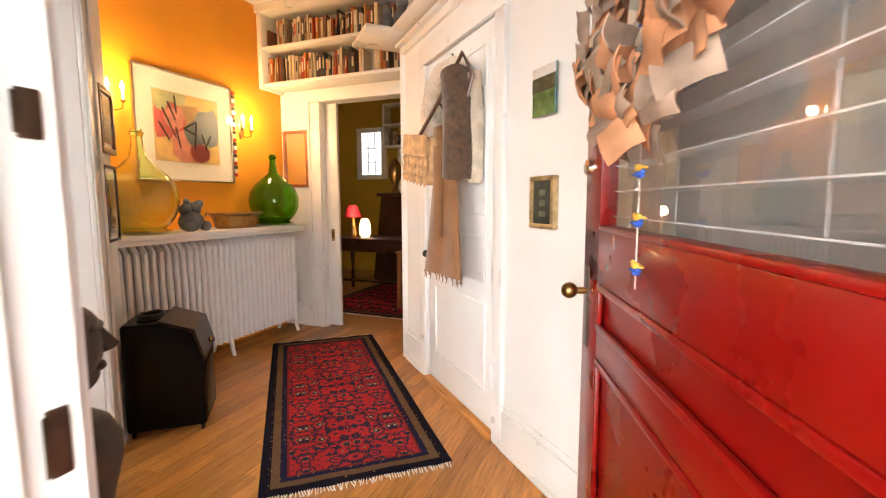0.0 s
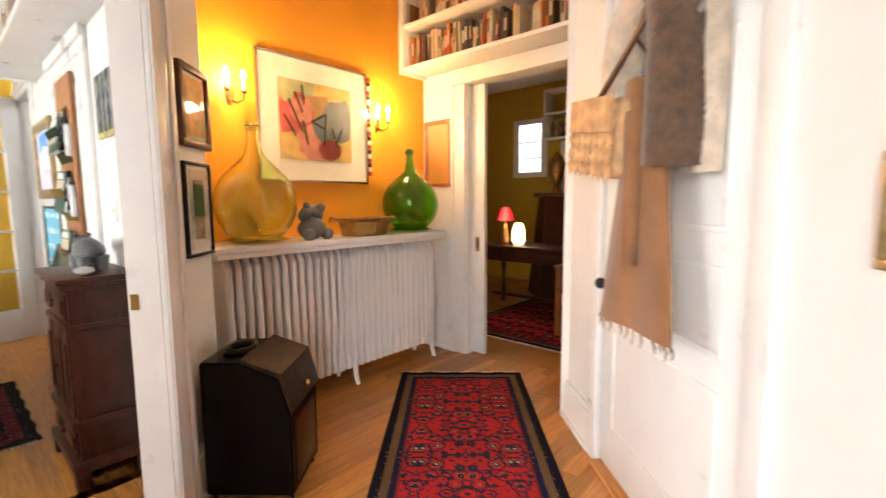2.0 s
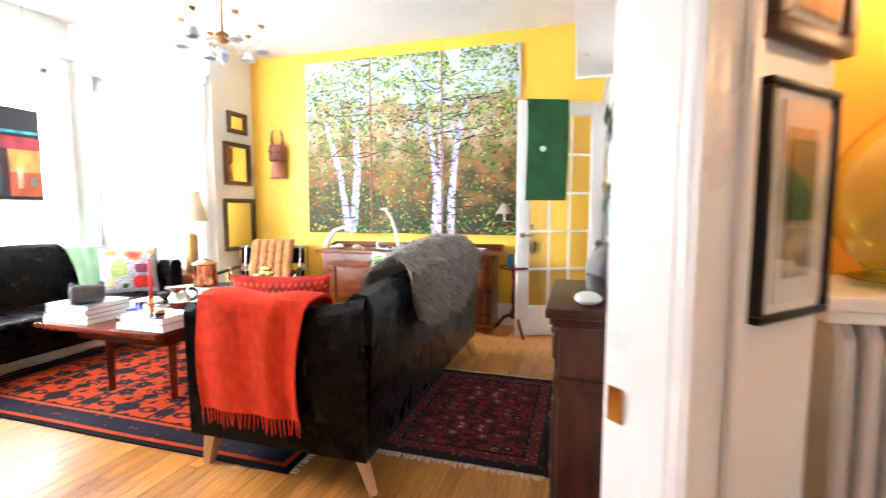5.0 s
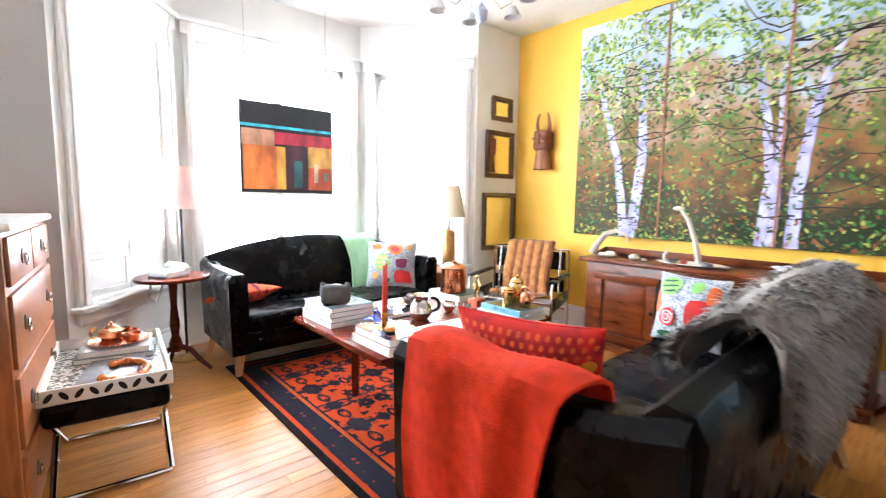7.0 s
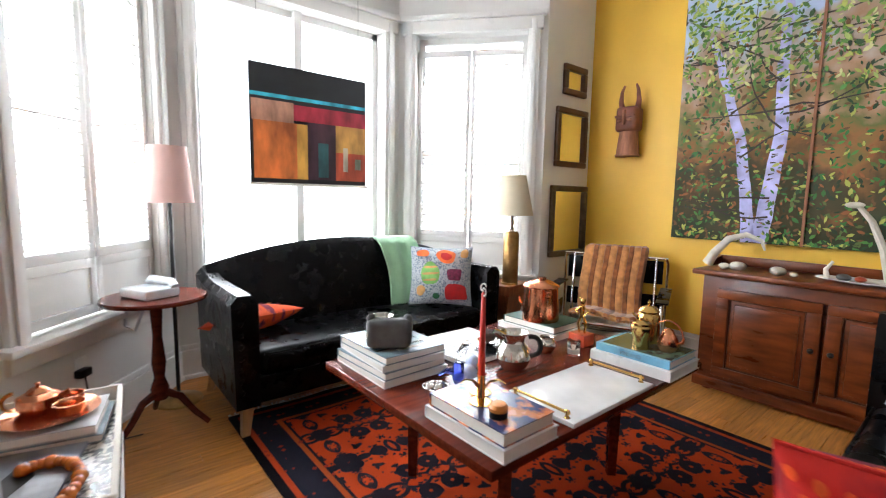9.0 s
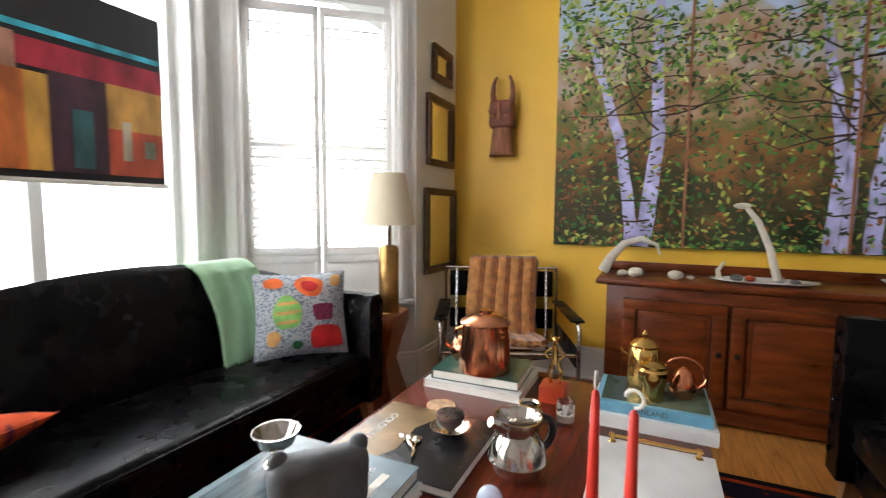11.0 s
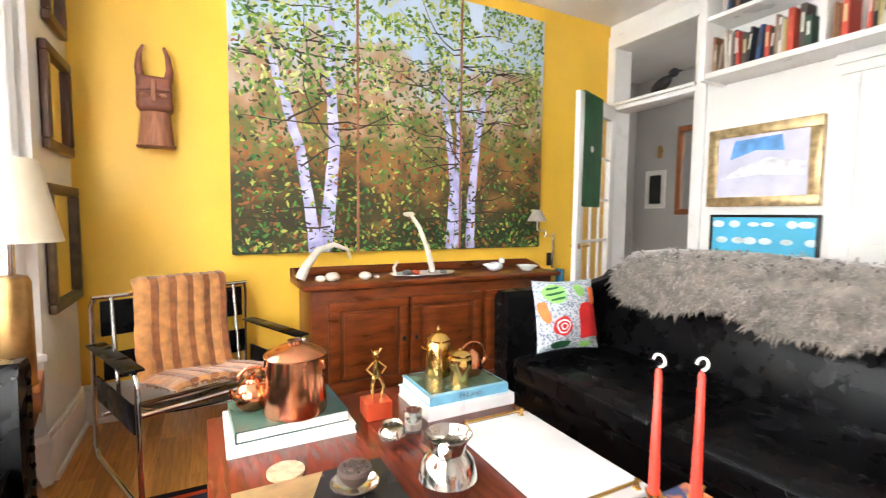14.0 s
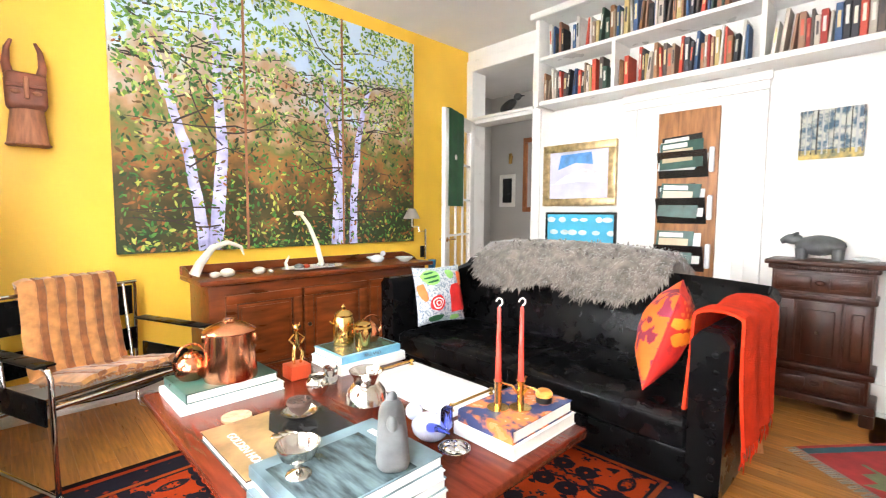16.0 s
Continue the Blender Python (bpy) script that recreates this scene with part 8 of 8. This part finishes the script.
for a in ((0, 0.7, 0, 0.07), (0, 0.7, 1.03, 1.1), (0, 0.07, 0.07, 1.03), (0.63, 0.7, 0.07, 1.03)):
    part("frame_rail", box(a[0], a[1], -0.03, 0, a[2], a[3], 0.006), TEAK, bh)
part("mirror_glass", box(0.07, 0.63, -0.012, -0.004, 0.07, 1.03), MIRROR, bh)
# Added fill lamp for daylight from out of view; no window is built here
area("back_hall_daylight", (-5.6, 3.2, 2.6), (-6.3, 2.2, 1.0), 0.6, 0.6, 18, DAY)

# ---- white wall ----
bsl = thing("wall_bookshelf", "long white built-in bookshelf full of books near the ceiling", "bookshelf", (0, 0, 0))
for z, th in ((2.26, 0.04), (2.665, 0.03), (3.04, 0.03)):
    part("shelf", box(-5.05, -2.42, 1.22, WY, z, z + th, 0.004), TRIM, bsl)
part("side", box(-5.09, -5.05, 1.21, WY, 2.25, H, 0.004), TRIM, bsl)
part("crown", box(-5.13, -2.42, 1.17, 1.225, 3.03, H, 0.012), TRIM, bsl)
part("divider", box(-4.36, -4.33, 1.225, WY, 2.3, 2.665), TRIM, bsl)
part("divider", box(-3.34, -3.31, 1.225, WY, 2.3, 3.04), TRIM, bsl)
G = "books on the long white shelf"
book_row(-5.03, -4.38, 1.25, 2.301, 0.31, BOOKC, 31, 0.05, G)
book_row(-4.31, -3.36, 1.25, 2.301, 0.31, BOOKC, 32, 0.04, G)
book_row(-3.29, -2.5, 1.25, 2.301, 0.31, BOOKC, 33, 0.03, G)
book_row(-5.02, -4.8, 1.25, 2.696, 0.31, BOOKC, 34, 0.03, G)
book_row(-4.74, -3.36, 1.25, 2.696, 0.31, BOOKC, 35, 0.05, G)
book_row(-3.29, -2.5, 1.25, 2.696, 0.31, BOOKC, 36, 0.05, G)


def snow(p, x0, x1, z0, z1, y):
    flat(p, "canvas", x0, x1, z0, z1, y, M("snow_violet", (0.6, 0.6, 0.74), 0.7, 0.12, 6))
    w, h = x1 - x0, z1 - z0
    part("painted_sky", poly(BM(), [(x0 + w * 0.15, z0 + h * 0.62), (x0 + w * 0.45, z0 + h * 0.75), (x0 + w * 0.75, z0 + h * 0.7), (x0 + w * 0.72, z1 - 0.02), (x0 + w * 0.2, z1 - 0.03)], 0.001), M("painted_blue_hill", (0.12, 0.32, 0.68), 0.7), p, at=Matrix.Translation((0, y - 0.004, 0)))
    part("painted_drift", poly(BM(), [(x0 + 0.02, z0 + h * 0.3), (x0 + w * 0.3, z0 + h * 0.5), (x0 + w * 0.6, z0 + h * 0.62), (x1 - 0.02, z0 + h * 0.5), (x1 - 0.02, z0 + h * 0.3), (x0 + w * 0.5, z0 + h * 0.35)], 0.001), M("painted_white_snow", (0.75, 0.75, 0.8), 0.7), p, at=Matrix.Translation((0, y - 0.006, 0)))


picture("framed_painting", "blue and white winter painting in a wide gilt frame", (-5.14, WY - 0.002, 1.34), 0.74, 0.58, 0.07, 0.045, GOLD, 0, snow, "painting")


def clouds(p, x0, x1, z0, z1, y):
    flat(p, "print", x0, x1, z0, z1, y, M("bright_blue_sky", (0.08, 0.45, 0.68), 0.4, 0.1, 4))
    rn2 = random.Random(2)
    cw = M("cloud_white", (0.7, 0.78, 0.8), 0.5)
    for i in range(4):
        for k in range(6):
            part("painted_cloud", sp(BM(), (x0 + 0.05 + k * (x1 - x0 - 0.1) / 5 + rn2.uniform(-0.03, 0.03), y - 0.002, z0 + 0.05 + i * (z1 - z0 - 0.1) / 3), 0.035, rn2.uniform(0.8, 1.5), 0.05, rn2.uniform(0.4, 0.8), 10, 6), cw, p)
    for x in (0.5, 0.6):
        part("painted_tree", cy(BM(), (x, y - 0.004, z0), (x, y - 0.004, z0 + 0.2), 0.06, 0.005, 4), M("dark_pine_paint", (0.01, 0.025, 0.02)), p)


picture("framed_print", "blue sky print with clouds in a thin black frame", (-5.11, WY - 0.002, 0.78), 0.72, 0.5, 0.02, 0.03, BLACK, 0, clouds)
# magazine rack on the closed door
mg = thing("magazine_rack", "old pine board with three smoky metal magazine pockets", "magazine rack", (-4.05, WY - 0.026, 0.72))
part("board", box(0, 0.44, -0.022, 0, 0, 1.35, 0.003), PINE, mg)
rn = random.Random(6)
for z in (0.1, 0.47, 0.83):
    pk = part("pocket", sheet(BM(), lambda u, v: (0.02 + 0.36 * u, -0.024 - 0.07 * v, z + 0.2 * v), 4, 6, 0.004), SMOKED, mg, "smoky polished metal pocket")
    for k in range(5):
        mz = thing("magazine", "glossy magazine standing in the rack pocket", "magazine", pose(-4.03 + rn.uniform(0, 0.05), WY - 0.062 - k * 0.012, 0.72 + z + 0.06, -8, rn.uniform(-4, 4), 0), "magazines in the pine rack")
        hgt = rn.uniform(0.2, 0.27)
        part("cover", box(0, rn.uniform(0.26, 0.32), -0.004, 0, 0, hgt, 0.001, 1), (PAPER, BCOV, KCOV, WCOV, GCOV)[k], mz)
        part("masthead", box(0.02, 0.2, -0.0055, -0.0042, hgt - 0.05, hgt - 0.015), INKW if k in (1, 2, 4) else REDWD, mz)
        part("cover_photo", box(0.02, 0.24, -0.0055, -0.0042, hgt - 0.16, hgt - 0.06), BOOKW, mz)
    part("pocket_end", box(0.385, 0.42, -0.06, -0.023, z + 0.03, z + 0.22, 0.012, 3), CHINA, mg)


def birches(p, x0, x1, z0, z1, y):
    flat(p, "canvas", x0, x1, z0, z1, y, mat("dabbed_forest", (0.42, 0.42, 0.36), 0.7, var=0.3, scale=22, col2=(0.06, 0.12, 0.18), lo=0.42, hi=0.58, bump=0.08))
    flat(p, "painted_ground", x0, x1, z0, z0 + 0.06, y - 0.003, mat("dabbed_gold_ground", (0.5, 0.36, 0.1), 0.7, var=0.4, scale=30, col2=(0.1, 0.14, 0.1), bump=0.08))
    rn2 = random.Random(3)
    for i in range(12):
        x = x0 + 0.01 + i * (x1 - x0 - 0.02) / 11
        w = rn2.uniform(0.004, 0.012)
        flat(p, "painted_trunk", x - w / 2, x + w / 2, z0 + 0.03, z1, y - 0.005, (INK, PEBBLE, KCOV)[i % 3])


picture("small_painting", "small unframed painting of a birch forest", (-3.14, WY - 0.002, 1.63), 0.33, 0.32, 0, 0.03, GOLD, 0, birches, "painting")
for x, w in ((-3.08, 0.08), (-2.9, 0.12)):
    sw = thing("light_switch", "white plastic light switch plate on the wall", "switch", (x, WY - 0.001, 1.2))
    part("plate", box(0, w, -0.006, 0, 0, 0.12, 0.002), TRIM, sw)
    part("toggle", box(w / 2 - 0.006, w / 2 + 0.006, -0.016, -0.006, 0.05, 0.075, 0.002), TRIM, sw)
# carved chest
ce = thing("carved_chest", "dark carved oak cabinet with panelled door and drawers", "cabinet", (-2.95, 1.49, 0))
part("carcass", box(-0.25, 0.25, -0.27, 0, 0.1, 0.93, 0.004), DARKWOOD, ce)
part("top", box(-0.29, 0.29, -0.31, 0.005, 0.945, 0.975, 0.008), DARKWOOD, ce)
part("cornice", box(-0.27, 0.27, -0.29, 0.002, 0.915, 0.945, 0.006), DARKWOOD, ce)
for i in range(20):
    part("dentil", box(-0.255 + i * 0.0262, -0.24 + i * 0.0262, -0.297, -0.288, 0.92, 0.938, 0.002, 1), DARKWOOD, ce)
part("waist_moulding", box(-0.265, 0.265, -0.285, 0.001, 0.73, 0.76, 0.006), DARKWOOD, ce)
part("base_moulding", box(-0.275, 0.275, -0.295, 0.001, 0.28, 0.32, 0.008), DARKWOOD, ce)
part("plinth", box(-0.285, 0.285, -0.305, 0.001, 0.08, 0.13, 0.008), DARKWOOD, ce)
for z0, z1 in ((0.78, 0.9), (0.15, 0.26)):
    dw = part("drawer", box(-0.235, 0.235, -0.282, -0.27, z0, z1, 0.004), DARKWOOD, ce)
    for x in (-0.13, 0.13):
        part("raised_panel", box(x - 0.085, x + 0.085, -0.29, -0.28, z0 + 0.025, z1 - 0.025, 0.004), DARKWOOD, dw)
    part("carved_pull", sp(BM(), (0, -0.292, (z0 + z1) / 2), 0.022, 1.2, 0.7, 0.7, 12, 8), DARKWOOD, dw)
for x0, x1 in ((-0.24, -0.125), (-0.11, 0.11), (0.125, 0.24)):
    dd = part("door" if x0 == -0.11 else "side_panel", box(x0, x1, -0.28, -0.27, 0.33, 0.72, 0.003), DARKWOOD, ce)
    part("raised_panel", box(x0 + 0.03, x1 - 0.03, -0.29, -0.278, 0.38, 0.67, 0.006), DARKWOOD, dd)
part("knob", sp(BM(), (0.0, -0.298, 0.53), 0.011, 1, 1, 1, 10, 8), BRONZE, ce)
for x in (-0.25, 0.25):
    for y in (-0.27, -0.04):
        part("bracket_foot", box(x - 0.035, x + 0.035, y - 0.03, y + 0.03, 0, 0.08, 0.012), DARKWOOD, ce)
b = sp(BM(), (0, 0, 0.09), 0.075, 1.75, 0.85, 0.85)
sp(b, (-0.14, 0, 0.125), 0.045, 1.25, 0.8, 0.8), cy(b, (-0.17, 0, 0.125), (-0.205, 0, 0.105), 0.028, 0.018, 10)
for x in (-0.09, 0.09):
    for y in (-0.035, 0.035):
        cy(b, (x, y, 0), (x, y, 0.07), 0.026, 0.032, 10)
for y in (-0.025, 0.025):
    sp(b, (-0.125, y, 0.16), 0.012)
solid("stone_bear", lump(b, 0.007, 12), STONE, "grey carved stone bear standing on the cabinet", "figurine", (-2.98, 1.36, 0.976))
solid("pebble", sp(BM(), (0, 0, 0.018), 0.05, 1.3, 0.8, 0.36), PEBBLE, "flat grey pebble on the cabinet", "stone", (-2.755, 1.3, 0.976))


# ---- planks of the floors ----
def in_living(x, y):
    if y > 1.46 or y < -3.5 or x < -6.6 or x > -1.3:
        return 0
    if x + y > -0.75:
        return 0
    near = (x > -4.75 and y > -0.1) or (x < -4.9 and -2.6 < y < -1.0) or (x > -3.2 and y > -2.6)
    return 1 if near else 2


def in_hall(x, y):
    if y > 7.0 or x < -5.0 or x > 0.1 or (y > 1.2 and x < -3.2 and y < 3.7):
        return 0
    if x + y < -0.8 and y < 1.5:
        return 0
    if x + y > 2.6 and y < 3.6 or y < 0.4:
        return 0
    if x < -3.0 and y < 3.9:
        return 0
    return 1 if y < 3.6 else 2


strips(in_living, -7.0, -1.2, -3.6, 1.5, "x")
strips(in_hall, -5.1, 0.6, 0.1, 7.3, "y")
b = box(-7.3, -5.2, 1.5, 3.3, -0.02, 0)
tagged(part("floor_back_hall", b, OAK, floor_l))
